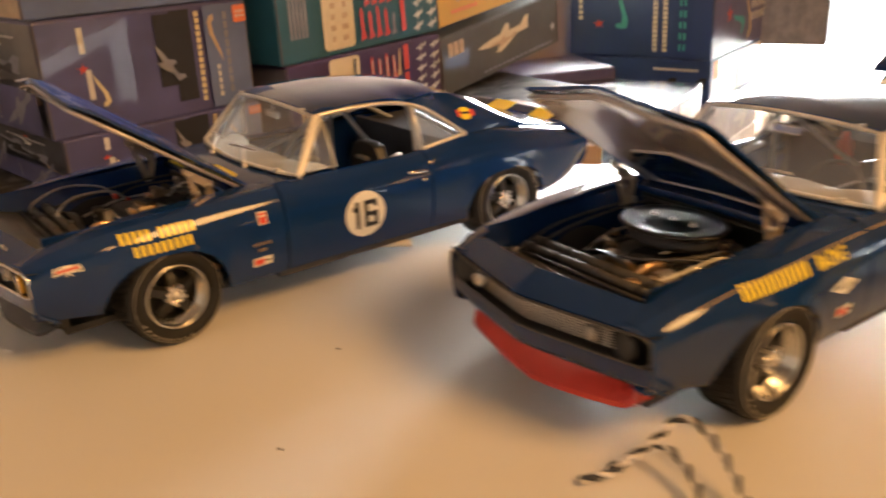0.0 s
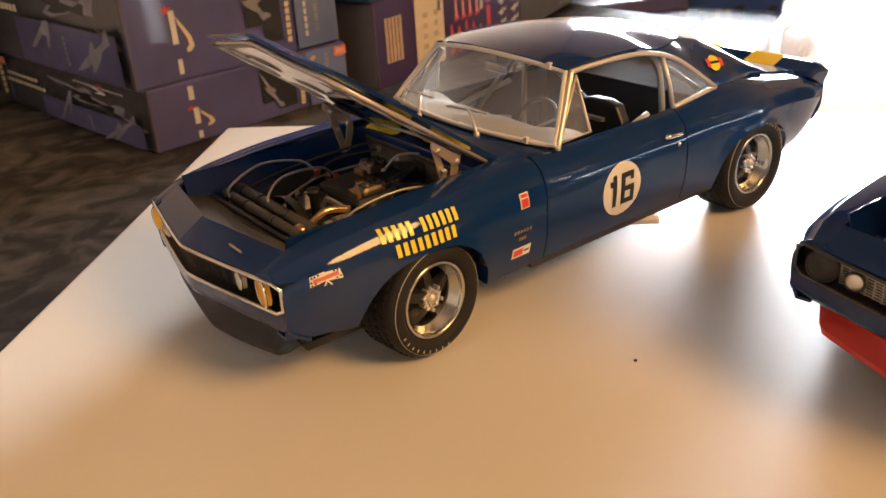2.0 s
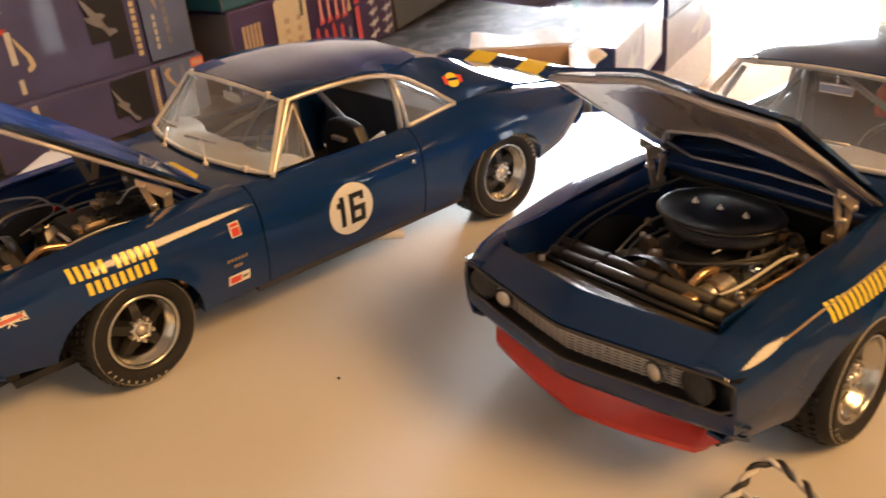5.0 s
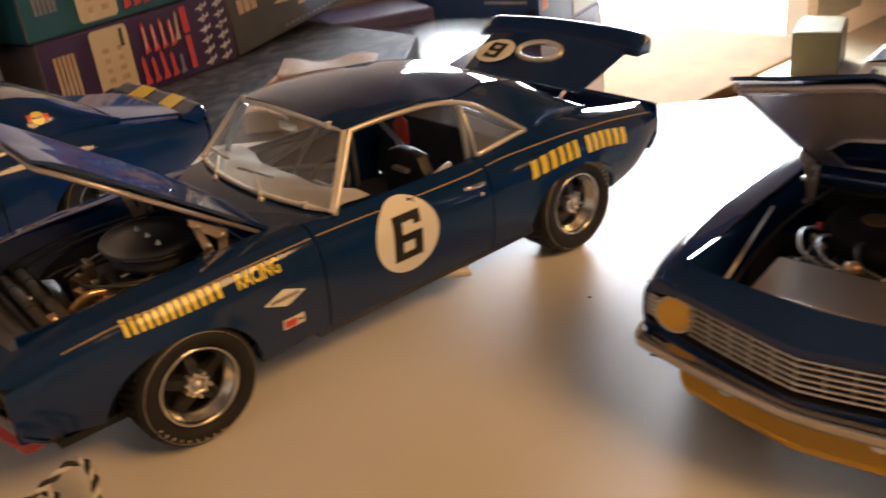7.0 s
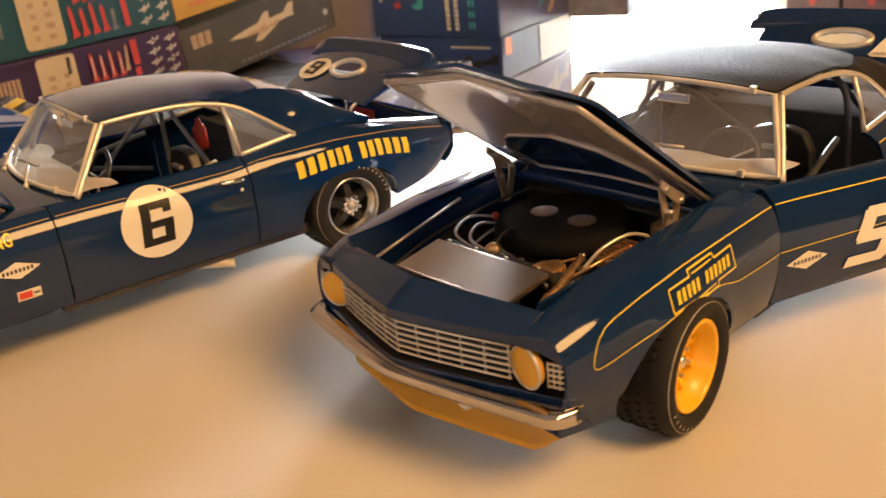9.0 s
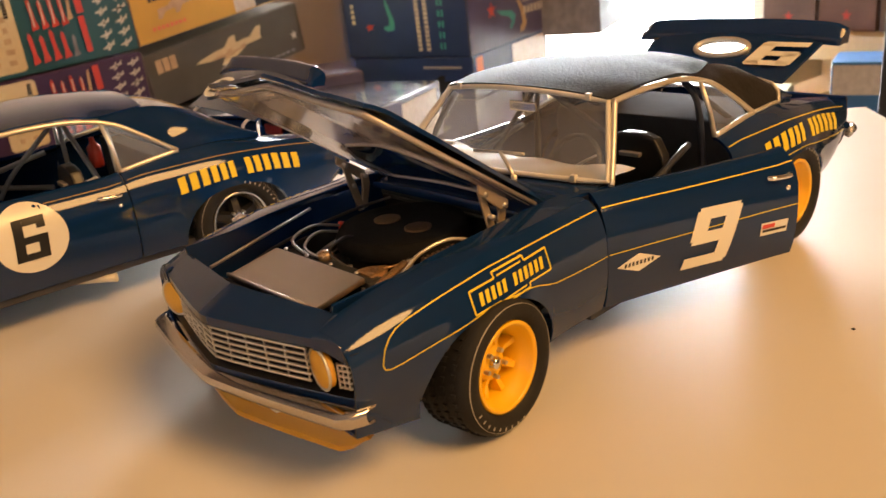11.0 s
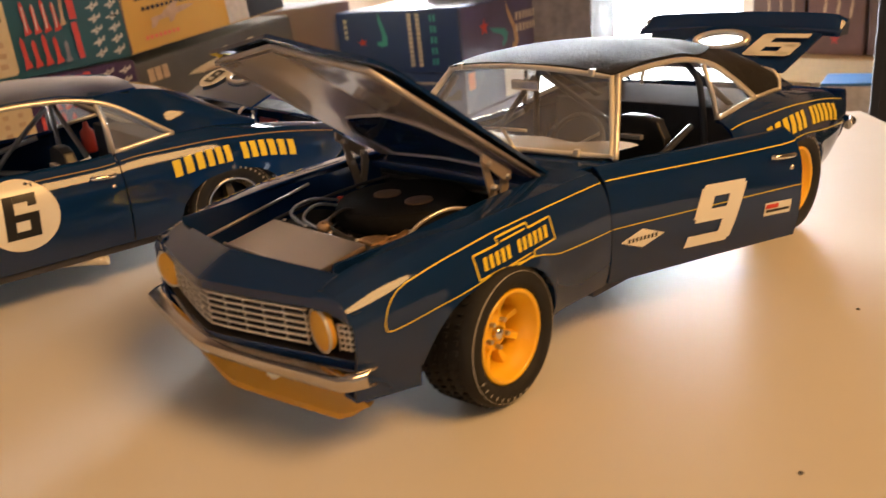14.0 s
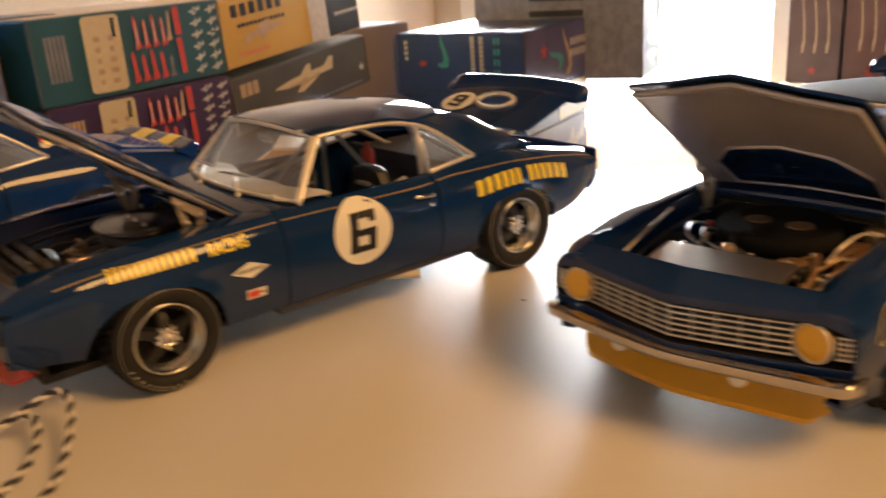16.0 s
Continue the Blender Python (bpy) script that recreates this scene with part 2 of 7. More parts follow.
def slab(name, outline, y0, y1, material, edge=0.0, axis="y"):
    """A plate with an outline of (x, z) points between two depths."""
    bm = bmesh.new()
    place = {"y": lambda a, b, h: (a, h, b), "z": lambda a, b, h: (a, b, h), "x": lambda a, b, h: (h, a, b)}[axis]
    lo = [bm.verts.new(place(a, b, y0)) for a, b in outline]
    hi = [bm.verts.new(place(a, b, y1)) for a, b in outline]
    bm.faces.new(lo)
    bm.faces.new(hi[::-1])
    for i in range(len(lo)):
        j = (i + 1) % len(lo)
        bm.faces.new((lo[i], hi[i], hi[j], lo[j]))
    bmesh.ops.recalc_face_normals(bm, faces=bm.faces[:])
    if edge:
        bmesh.ops.bevel(bm, geom=bm.edges[:], offset=edge, segments=2, profile=0.6, affect="EDGES")
    me = bpy.data.meshes.new(name)
    bm.to_mesh(me)
    bm.free()
    me.materials.append(material)
    return me


def thing(name, label, category, m=None, group="", kind=""):
    ob = new(name)
    if m:
        ob.matrix_basis = m
    return tagged(ob, label, category, group, kind)


# ---------- the shape of the car bodies (x to the rear from the front axle, y to the right, z up) ----------
SHOULDER = curve((-0.048, 0.0372), (-0.044, 0.0393), (-0.036, 0.0420), (-0.015, 0.0448), (0.0, 0.0458), (0.045, 0.0468), (0.08, 0.0462), (0.105, 0.0460), (0.122, 0.0475), (0.145, 0.0475), (0.17, 0.0455), (0.19, 0.0425), (0.209, 0.0385))
HALF = curve((-0.048, 0.0425), (-0.044, 0.0443), (-0.036, 0.0464), (-0.02, 0.0482), (0.0, 0.0494), (0.03, 0.0490), (0.06, 0.0484), (0.10, 0.0484), (0.13, 0.0497), (0.1525, 0.0508), (0.175, 0.0490), (0.195, 0.0462), (0.209, 0.0425))
SILL = curve((-0.054, 0.0215), (-0.045, 0.0203), (-0.03, 0.0188), (-0.0258, 0.0184), (-0.015, 0.0146), (0.02, 0.0148), (0.12, 0.0148), (0.135, 0.0150), (0.17, 0.0162), (0.182, 0.0170), (0.193, 0.0188), (0.201, 0.0215), (0.209, 0.0262))
SIDE = curve((0, 0.945), (0.1, 0.967), (0.3, 0.992), (0.5, 1.0), (0.68, 0.997), (0.82, 0.975), (0.92, 0.940), (1.0, 0.880))
ARCHES = ((0.0, 0.0255, 0.0202, 0.0165, 0.0178), (0.1525, 0.0225, 0.0232, 0.0152, 0.0182))  # centre, reach forward, reach back, rise, centre height
DOOR0, DOOR1 = 0.0446, 0.1125


def half_width(x, z):
    v = (z - SILL(x)) / (SHOULDER(x) - SILL(x))
    return HALF(x) * SIDE(min(max(v, 0), 1))


NOSE_DROP = {"depth": 0.0}  # how much deeper the wings reach before the front wheels


def low_edge(x):
    z = SILL(x) - NOSE_DROP["depth"] * min(1, max(0, (-0.013 - x) / 0.006))
    for cx, fwd, aft, rise, cz in ARCHES:
        q = (x - cx) / (fwd if x < cx else aft)
        if abs(q) < 1:
            z = max(z, cz - 0.004 + (rise + 0.004) * (1 - abs(q) ** 2.3) ** (1 / 2.3))
    return z


def stations(x0, x1, n):
    """Evenly spread stations, closer together near the wheel arches."""
    xs = set(np.linspace(x0, x1, n).round(6))
    for cx, fwd, aft, _, _ in ARCHES:
        xs |= {round(cx + (aft if math.cos(t) > 0 else fwd) * math.cos(t), 6) for t in np.linspace(0, math.pi, 41)}
        xs |= {cx - fwd - 1e-4, cx + aft + 1e-4}
    return sorted(x for x in xs if x0 <= x <= x1)


def side_rows(x0, x1, sign, n=16, inward=None, nv=18, lip=True):
    """The side skin from its lower edge to the shoulder, then inwards over the top to y = inward(x), at z = roof(x)."""
    rows = []
    for x in stations(x0, x1, n):
        zb, zt = low_edge(x), SHOULDER(x)
        row = []
        if lip:
            row.append((x, sign * (half_width(x, zb) - 0.0045), zb + 0.0004))
        for k in range(nv):
            z = zb + (zt - zb) * math.sin(k / (nv - 1) * math.pi / 2) ** 0.9
            row.append((x, sign * (half_width(x, z) + arch_flare(x, z)), z))
        if inward:
            y0 = half_width(x, zt)
            y1, z1 = inward(x)
            for k in range(1, 8):
                s = k / 7
                row.append((x, sign * (y0 + (y1 - y0) * s), zt + (z1 - zt) * math.sin(s * math.pi / 2)))
        rows.append(row)
    return rows


def shift(me, o):
    me.transform(Matrix.Translation(-Vector(o)))
    return me


def arch_flare(x, z):
    """How far the skin swells out along the lip of a wheel arch."""
    flare = 0.0
    for cx, fwd, aft, rise, cz in ARCHES:
        q = math.hypot((x - cx) / (fwd if x < cx else aft), max(0, z - cz) / rise)
        if q < 1.22:
            flare = max(flare, 0.0007 * (1 - max(q - 1, 0) / 0.22))
    return flare


def on_side(x, z, lift=0.00022, sign=-1):
    return (x, sign * (half_width(x, z) + arch_flare(x, z) + lift), z)


class Decals:
    """Flat marks that lie on the left side of a car."""

    def __init__(self, parent, origin=(0, 0, 0), sign=-1):
        self.parent, self.origin, self.sign = parent, origin, sign

    def patch(self, name, corners, material, n=5, lift=0.00022, label=""):
        a, b, c, d = (Vector(p) for p in corners)
        rows = []
        for i in range(n + 1):
            s = i / n
            p, q = a.lerp(d, s), b.lerp(c, s)
            rows.append([on_side(*p.lerp(q, j / n), lift, self.sign) for j in range(n + 1)])
        return part(name, shift(grid(name, rows, material), self.origin), self.parent, label)

    def disc(self, name, x, z, rx, rz, material, slant=0.0, lift=0.00022, label=""):
        rows = []
        for i in range(6):
            k = max(i / 5, 0.01)
            rows.append([on_side(x + k * (rx * math.cos(t) + slant * rz * math.sin(t)), z + k * rz * math.sin(t), lift, self.sign) for t in np.linspace(0, 2 * math.pi, 40, endpoint=False)])
        return part(name, shift(grid(name, rows, material, closed=True), self.origin), self.parent, label)

    def strokes(self, name, quads, x, z, w, h, slant, rise, material, lift=0.0004, label=""):
        """One numeral out of unit-square strokes (u0, v0, u1, v1)."""
        verts, faces = [], []
        for u0, v0, u1, v1 in quads:
            n, base = 4, len(verts)
            for i in range(n + 1):
                for j in range(n + 1):
                    u, v = u0 + (u1 - u0) * j / n, v0 + (v1 - v0) * i / n
                    verts.append(on_side(x + w * (u - 0.5) + slant * h * (v - 0.5), z + h * (v - 0.5) + rise * w * (u - 0.5), lift, self.sign))
            for i in range(n):
                for j in range(n):
                    a = base + i * (n + 1) + j
                    faces.append((a, a + 1, a + n + 2, a + n + 1))
        return part(name, shift(data(name, verts, faces, material), self.origin), self.parent, label)

    def line(self, name, pts, width, material, lift=0.0003, label=""):
        """A painted line along (x, z) points."""
        p = [Vector(q) for q in pts]
        rows = []
        for i, q in enumerate(p):
            d = (p[min(i + 1, len(p) - 1)] - p[max(i - 1, 0)]).normalized()
            nrm = Vector((-d.y, d.x)) * width / 2
            rows.append([on_side(*(q + nrm), lift, self.sign), on_side(*(q - nrm), lift, self.sign)])
        return part(name, shift(grid(name, rows, material), self.origin), self.parent, label)

    def bars(self, name, pts, height, count, material, gap=0.40, slant=0.0, skip=(), label=""):
        """A row of plain bars in place of lettering, along (x, z) points."""
        p = smooth_line([(*q, 0) for q in pts], 12)
        verts, faces = [], []
        for k in range(count):
            if k in skip:
                continue
            s0, s1 = (k + gap / 2) / count, (k + 1 - gap / 2) / count
            base = len(verts)
            for s in (s0, (s0 + s1) / 2, s1):
                f = s * (len(p) - 1)
                i = min(int(f), len(p) - 2)
                q = p[i].lerp(p[i + 1], f - i)
                for v in (-0.5, 0, 0.5):
                    verts.append(on_side(q.x + slant * v * height, q.y + v * height, 0.0003, self.sign))
            for i in range(2):
                for j in range(2):
                    a = base + i * 3 + j
                    faces.append((a, a + 3, a + 4, a + 1))
        return part(name, shift(data(name, verts, faces, material), self.origin), self.parent, label)


def word(dec, text, x0, x1, z0, z1, height, material, label=""):
    """A painted word on the left side of a car, in the built-in font."""
    cu = bpy.data.curves.new("word", "FONT")
    cu.body, cu.size, cu.resolution_u, cu.offset = text, 1.0, 2, 0.028
    ob = bpy.data.objects.new("word", cu)
    me = bpy.data.meshes.new_from_object(ob)
    bpy.data.objects.remove(ob)
    us = [v.co.x for v in me.vertices]
    vs = [v.co.y for v in me.vertices]
    u0, u1, v1 = min(us), max(us), max(vs)
    for v in me.vertices:
        u, h = (v.co.x - u0) / (u1 - u0), v.co.y / v1
        v.co = Vector(on_side(x0 + (x1 - x0) * u, z0 + (z1 - z0) * u + (h - 0.5) * height, 0.0003, dec.sign)) - Vector(dec.origin)
    me.materials.clear()
    me.materials.append(material)
    return part("lettering", me, dec.parent, label)


SIX = ((0, 0, 0.30, 1), (0.30, 0, 1, 0.17), (0.70, 0.17, 1, 0.40), (0.30, 0.40, 1, 0.57), (0.30, 0.83, 0.96, 1), (0.70, 0.72, 0.96, 0.83))
NINE = ((0.67, 0.05, 1, 0.95), (0.05, 0.80, 0.95, 1), (0, 0.46, 0.33, 0.95), (0.05, 0.40, 0.70, 0.60), (0, 0, 0.95, 0.19))


def mirror_sides():
    return (("left", -1), ("right", 1))


# ---------- wheels ----------
CACHE = {}


def wheel(parent, x, side, style, r, width, out, steer=0.0):
    """A tyre and its rim; side -1 is the car's left, out its distance from the car's middle line."""
    hub_m = Matrix.Translation((x, side * out, r)) @ pose(0, 0, 0, 0, 0, steer if side < 0 else 180 + steer)
    key = (style, r)
    if key not in CACHE:
        rr = 0.0117
        tyre = [(rr, 0.0014), (rr + 0.0005, 0.0003), (rr + 0.0013, -0.0007), ((rr + r) / 2, -0.0013), (r - 0.0019, -0.0010), (r - 0.0009, -0.0003), (r - 0.0002, 0.0008), (r, 0.0021), (r, width - 0.0018), (r - 0.001, width - 0.0004), (r - 0.003, width), (rr, width - 0.001)]
        made = {"tyre": lathe("tyre", tyre, RUBBER, 56)}
        lip = [(rr + 0.0003, 0.0012), (rr + 0.0003, 0.0001), (rr - 0.0005, -0.0002), (rr - 0.0009, 0.0006), (rr - 0.0010, 0.0020), (rr - 0.0017, 0.0023), (rr - 0.0018, 0.0036), (rr - 0.0025, 0.0039), (rr - 0.0027, 0.0056), (rr - 0.0030, width)]
        if style == "yellow":
            lip = lip[:3] + [(rr - 0.0010, 0.0006), (rr - 0.0012, 0.0026), (rr - 0.0020, 0.0032), (rr - 0.0024, 0.0064), (rr - 0.0027, 0.0078), (rr - 0.0030, width)]
        made["rim"] = lathe("rim", lip, RIM_YELLOW if style == "yellow" else ALU, 48)
        verts, faces = [], []
        count = 8 if style == "yellow" else 5
        for k in range(count):
            a = 2 * math.pi * k / count + 0.3
            w0, w1 = (0.0008, 0.0014) if style == "yellow" else (0.0026, 0.0020)
            base = len(verts)
            sections = ((0.0030, w0, 0.0052, 0.0080), (0.0060, (w0 + w1) / 2, 0.0056, 0.0082), (0.0092, w1, 0.0048, 0.0078)) if style == "yellow" else ((0.0026, w0, 0.0024, 0.0052), (0.0060, (w0 + w1) / 2, 0.0034, 0.0058), (0.0091, w1, 0.0048, 0.0064))
            for rad, w, y0, y1 in sections:
                for s, yy in ((-1, y1), (-0.6, y0), (0.6, y0), (1, y1)):
                    verts.append((rad * math.cos(a) - s * w * math.sin(a), yy, rad * math.sin(a) + s * w * math.cos(a)))
            for i in range(2):
                for j in range(3):
                    b = base + 4 * i + j
                    faces.append((b, b + 1, b + 5, b + 4))
        made["spokes"] = data("spokes", verts, faces, RIM_YELLOW if style == "yellow" else BLACK, False)
        if style != "yellow":
            ring = []
            for k in range(60):
                a = 2 * math.pi * k / 60
                ring.append((a, 0.0031 + 0.0008 * max(0, math.cos(5 * (a - 0.3))) ** 2))
            rows = [[(q * math.cos(a), yy, q * math.sin(a)) for a, q0 in ring for q in (q0 * f,)] for f, yy in ((1.0, 0.0030), (1.0, 0.0018), (0.9, 0.0015), (0.62, 0.0015), (0.58, 0.0022))]
            made["hub"] = grid("hub", rows, CHROME, closed=True)
        made["brake_disc"] = lathe("brake_disc", [(0.0, 0.0090), (0.0089, 0.0090), (0.0089, 0.0102)], DARK, 32)
        cap = [(0.0030, 0.0040), (0.0030, 0.0022), (0.0021, 0.0016), (0.0019, 0.0006), (0.0013, 0.0), (0.0001, -0.0003)]
        if style == "yellow":
            cap = [(0.0019, 0.0060), (0.0018, 0.0038), (0.0012, 0.0033), (0.0001, 0.0031)]
            made["hub"] = lathe("hub", [(0.0050, 0.0078), (0.0049, 0.0058), (0.0040, 0.0051), (0.0001, 0.0051)], RIM_YELLOW, 32)
        made["hub_cap"] = lathe("hub_cap", cap, CHROME if style == "yellow" else STEEL, 24)
        if style != "yellow":
            cap = [(0.0018, 0.0040), (0.0018, 0.0020), (0.0014, 0.0012), (0.0001, 0.0008)]
            made["hub_cap"] = lathe("hub_cap", cap, STEEL, 24)
        nuts_v, nuts_f = [], []
        for k in range(5):
            a = 2 * math.pi * k / 5 + 0.9
            cx, cz = 0.0036 * math.cos(a), 0.0036 * math.sin(a)
            base = len(nuts_v)
            for yy in (0.0058, 0.0036) if style == "yellow" else (0.0034, 0.0012):
                nuts_v += [(cx + 0.0006 * math.cos(t), yy, cz + 0.0006 * math.sin(t)) for t in np.linspace(0, 2 * math.pi, 6, endpoint=False)]
            for j in range(6):
                nuts_f.append((base + j, base + (j + 1) % 6, base + 6 + (j + 1) % 6, base + 6 + j))
            nuts_f.append(tuple(base + 6 + j for j in range(6)))
        made["wheel_nut"] = data("wheel_nut", nuts_v, nuts_f, STEEL, False)
        # a plain pale bar for each letter of the sidewall print, and a thin moulded ring
        rm = (rr + r) / 2 + 0.0006
        made["sidewall_mark"] = data("sidewall_mark", [(rm - 0.00045, -0.00138, -0.00026), (rm + 0.00045, -0.00128, -0.00026), (rm + 0.00045, -0.00128, 0.00026), (rm - 0.00045, -0.00138, 0.00026)], [(0, 1, 2, 3)], SIDEWALL, False)
        rg = r - 0.0014
        made["sidewall_ring"] = lathe("sidewall_ring", [(rg, -0.0005), (rg + 0.00003, -0.00082), (rg + 0.00010, -0.00078), (rg + 0.00013, -0.0003)], SIDEWALL, 48)
        tv, tf = [], []
        for k in range(46):
            for j in range(4):
                a = 2 * math.pi * (k + 0.5 * (j % 2)) / 46
                yy = 0.0024 + j * (width - 0.0058) / 3.2
                base = len(tv)
                for da, dy in ((-0.045, 0), (0.035, 0.0004), (0.045, 0.0017), (-0.035, 0.0014)):
                    tv.append(((r + 0.0001) * math.cos(a + da), yy + dy, (r + 0.0001) * math.sin(a + da)))
                for da, dy in ((-0.045, 0), (0.035, 0.0004), (0.045, 0.0017), (-0.035, 0.0014)):
                    tv.append(((r + 0.0005) * math.cos(a + da * 0.9), yy + dy, (r + 0.0005) * math.sin(a + da * 0.9)))
                tf += [tuple(base + 4 + i for i in range(4))] + [(base + i, base + (i + 1) % 4, base + 4 + (i + 1) % 4, base + 4 + i) for i in range(4)]
        made["tread"] = data("tread", tv, tf, RUBBER, False)
        CACHE[key] = made
    made = CACHE[key]
    hub = part("wheel", made["rim"], parent, m=hub_m)
    part("tyre", made["tyre"], hub, "black rubber tyre")
    for n in ("spokes", "brake_disc", "hub", "hub_cap", "wheel_nut"):
        if n in made:
            part(n, made[n], hub)
    part("tread", made["tread"], hub, "moulded black tread blocks")
    if side < 0:
        part("sidewall_ring", made["sidewall_ring"], hub, "thin pale line round the sidewall")
        for k in range(9):
            a = 203 + 9.5 * k if x < 0.05 else 12 + 8 * k
            part("sidewall_mark", made["sidewall_mark"], hub, m=pose(0, 0, 0, 0, -a, 0))
    return hub


# ---------- body panels ----------
def bay_edge(x):
    return 0.0345, SHOULDER(x) + 0.0009 * min(1, max(0, (x + 0.0468) / 0.010))


QUARTER_Y = curve((0.1125, 0.0405), (0.131, 0.0412), (0.150, 0.0396), (0.168, 0.0368), (0.2085, 0.0340))
QUARTER_Z = curve((0.1125, 0.0472), (0.124, 0.0487), (0.136, 0.0501), (0.150, 0.0499), (0.168, 0.0474), (0.2085, 0.0398))


NOSE = {"peak": -0.0530, "sweep": 0.0082, "bow": 1.15, "wing": -0.0452, "width": 0.0437}  # the front's shape, set for each car


def nose_x(y):
    return NOSE["peak"] + NOSE["sweep"] * (abs(y) / 0.0437) ** NOSE["bow"]


def front_row(z, back, n=25, w=None):
    w = w or NOSE["width"]
    return [(nose_x(y) + back, y, z) for y in np.linspace(-w, w, n)]


ROOF_W = curve((0.068, 0.0332), (0.085, 0.0342), (0.10, 0.0346), (0.112, 0.0345), (0.120, 0.0324), (0.130, 0.0282))
ROOF_E = curve((0.068, 0.0683), (0.085, 0.0697), (0.10, 0.0694), (0.112, 0.0672), (0.120, 0.0673), (0.130, 0.0670))
ROOF_C = curve((0.066, 0.0705), (0.08, 0.0722), (0.10, 0.0727), (0.118, 0.0715), (0.130, 0.0698))


def roof_mesh(material):
    rows = []
    for x in np.linspace(0.068, 0.130, 22):
        w, ze, zc = ROOF_W(x), ROOF_E(x), ROOF_C(x)
        row = []
        for y in np.linspace(-1, 1, 25):
            back = 0.0025 * (1 - y * y) * max(0, 1 - (x - 0.068) / 0.02)
            row.append((x - back, w * math.sin(y * math.pi / 2) if abs(y) > 2 else w * y, ze + (zc - ze) * (1 - abs(y) ** 2.6)))
        rows.append(row)
    return grid("roof", rows, material)


SAIL_OUT_Y = curve((0.112, 0.0366), (0.122, 0.0386), (0.130, 0.0405), (0.136, 0.0412), (0.150, 0.0402), (0.172, 0.0366))
SAIL_OUT_Z = curve((0.112, 0.0660), (0.117, 0.0642), (0.122, 0.0612), (0.127, 0.0573), (0.131, 0.0538), (0.136, 0.0500), (0.150, 0.0496), (0.172, 0.0462))
SAIL_IN_Y = curve((0.112, 0.0345), (0.120, 0.0324), (0.130, 0.0282), (0.145, 0.0290), (0.160, 0.0302), (0.172, 0.0322))
SAIL_IN_Z = curve((0.112, 0.0672), (0.120, 0.0673), (0.130, 0.0670), (0.145, 0.0636), (0.160, 0.0552), (0.172, 0.0472))


def sail_point(x, s, sign, lift=0.0):
    a, b = Vector((x, SAIL_OUT_Y(x), SAIL_OUT_Z(x))), Vector((x, SAIL_IN_Y(x), SAIL_IN_Z(x)))
    p = a.lerp(b, s)
    q = min(1, (x - 0.112) / 0.034)
    w = math.sin(s * math.pi) * q * q * (3 - 2 * q)
    return (p.x, sign * (p.y + 0.0030 * w + lift), p.z + 0.0018 * w + lift * 0.8)


def sail_mesh(sign, material, x0=0.112, x1=0.172):
    """The pillar between the side window and the rear window."""
    rows = [[sail_point(x, s, sign) for s in np.linspace(0, 1, 12)] for x in np.linspace(x0, x1, 36)]
    return grid("sail_panel", rows, material, flip=sign < 0)


def rear_glass_mesh():
    rows = []
    for s in np.linspace(0, 1, 8):
        x, w, z = 0.130 + 0.042 * s, 0.0275 + 0.0040 * s, curve((0, 0.0664), (0.36, 0.0628), (0.7, 0.0548), (1, 0.0466))(s)
        rows.append([(x, w * t, z + 0.0020 * (1 - t * t)) for t in np.linspace(-1, 1, 11)])
    return grid("rear_window", rows, GLASS)


def screen_point(s, t):
    """A point of the windscreen: s up, t across from -1 to 1."""
    b = Vector((0.0545 - 0.0075 * (1 - t * t), 0.0425 * t, 0.0487 + 0.0008 * (1 - t * t)))
    a = Vector((0.0690 - 0.0030 * (1 - t * t), 0.0328 * t, 0.0677 + 0.0024 * (1 - t * t)))
    return b.lerp(a, s)


def side_window_line(sign):
    pts = [(0.0540, 0.0436, 0.0482), (0.0615, 0.0392, 0.0580), (0.0690, 0.0346, 0.0672), (0.0705, 0.0344, 0.0682), (0.085, 0.0352, 0.0688), (0.099, 0.0357, 0.0683), (0.109, 0.0363, 0.0666), (0.117, 0.0377, 0.0637), (0.124, 0.0394, 0.0591), (0.130, 0.0408, 0.0546), (0.136, 0.0416, 0.0503)]
    return [(x, sign * y, z) for x, y, z in pts]


def lid_rows(length, front, rear):
    rows = []
    for s in np.linspace(0, 1, 12):
        w = front + (rear - front) * s
        rows.append([(length * s, w * t, 0.0012 * (1 - t * t) * (1 - 0.5 * s)) for t in np.linspace(-1, 1, 15)])
    return rows


def holed_lid(material, hs, hy):
    """A boot lid with an oval opening for the filler."""
    nu, nv = 36, 72
    at = lambda i, j: Vector((0.030 * i / nu, (0.0330 + 0.0050 * i / nu) * (2 * j / nv - 1), 0.0010 * (1 - (2 * j / nv - 1) ** 2)))
    verts = [at(i, j) for i in range(nu + 1) for j in range(nv + 1)]
    faces = []
    for i in range(nu):
        for j in range(nv):
            c = at(i + 0.5, j + 0.5)
            if ((c.x - hs) / 0.0054) ** 2 + ((c.y - hy) / 0.0110) ** 2 > 1:
                a = i * (nv + 1) + j
                faces.append((a, a + nv + 1, a + nv + 2, a + 1))
    return data("trunk_lid", verts, faces, material)


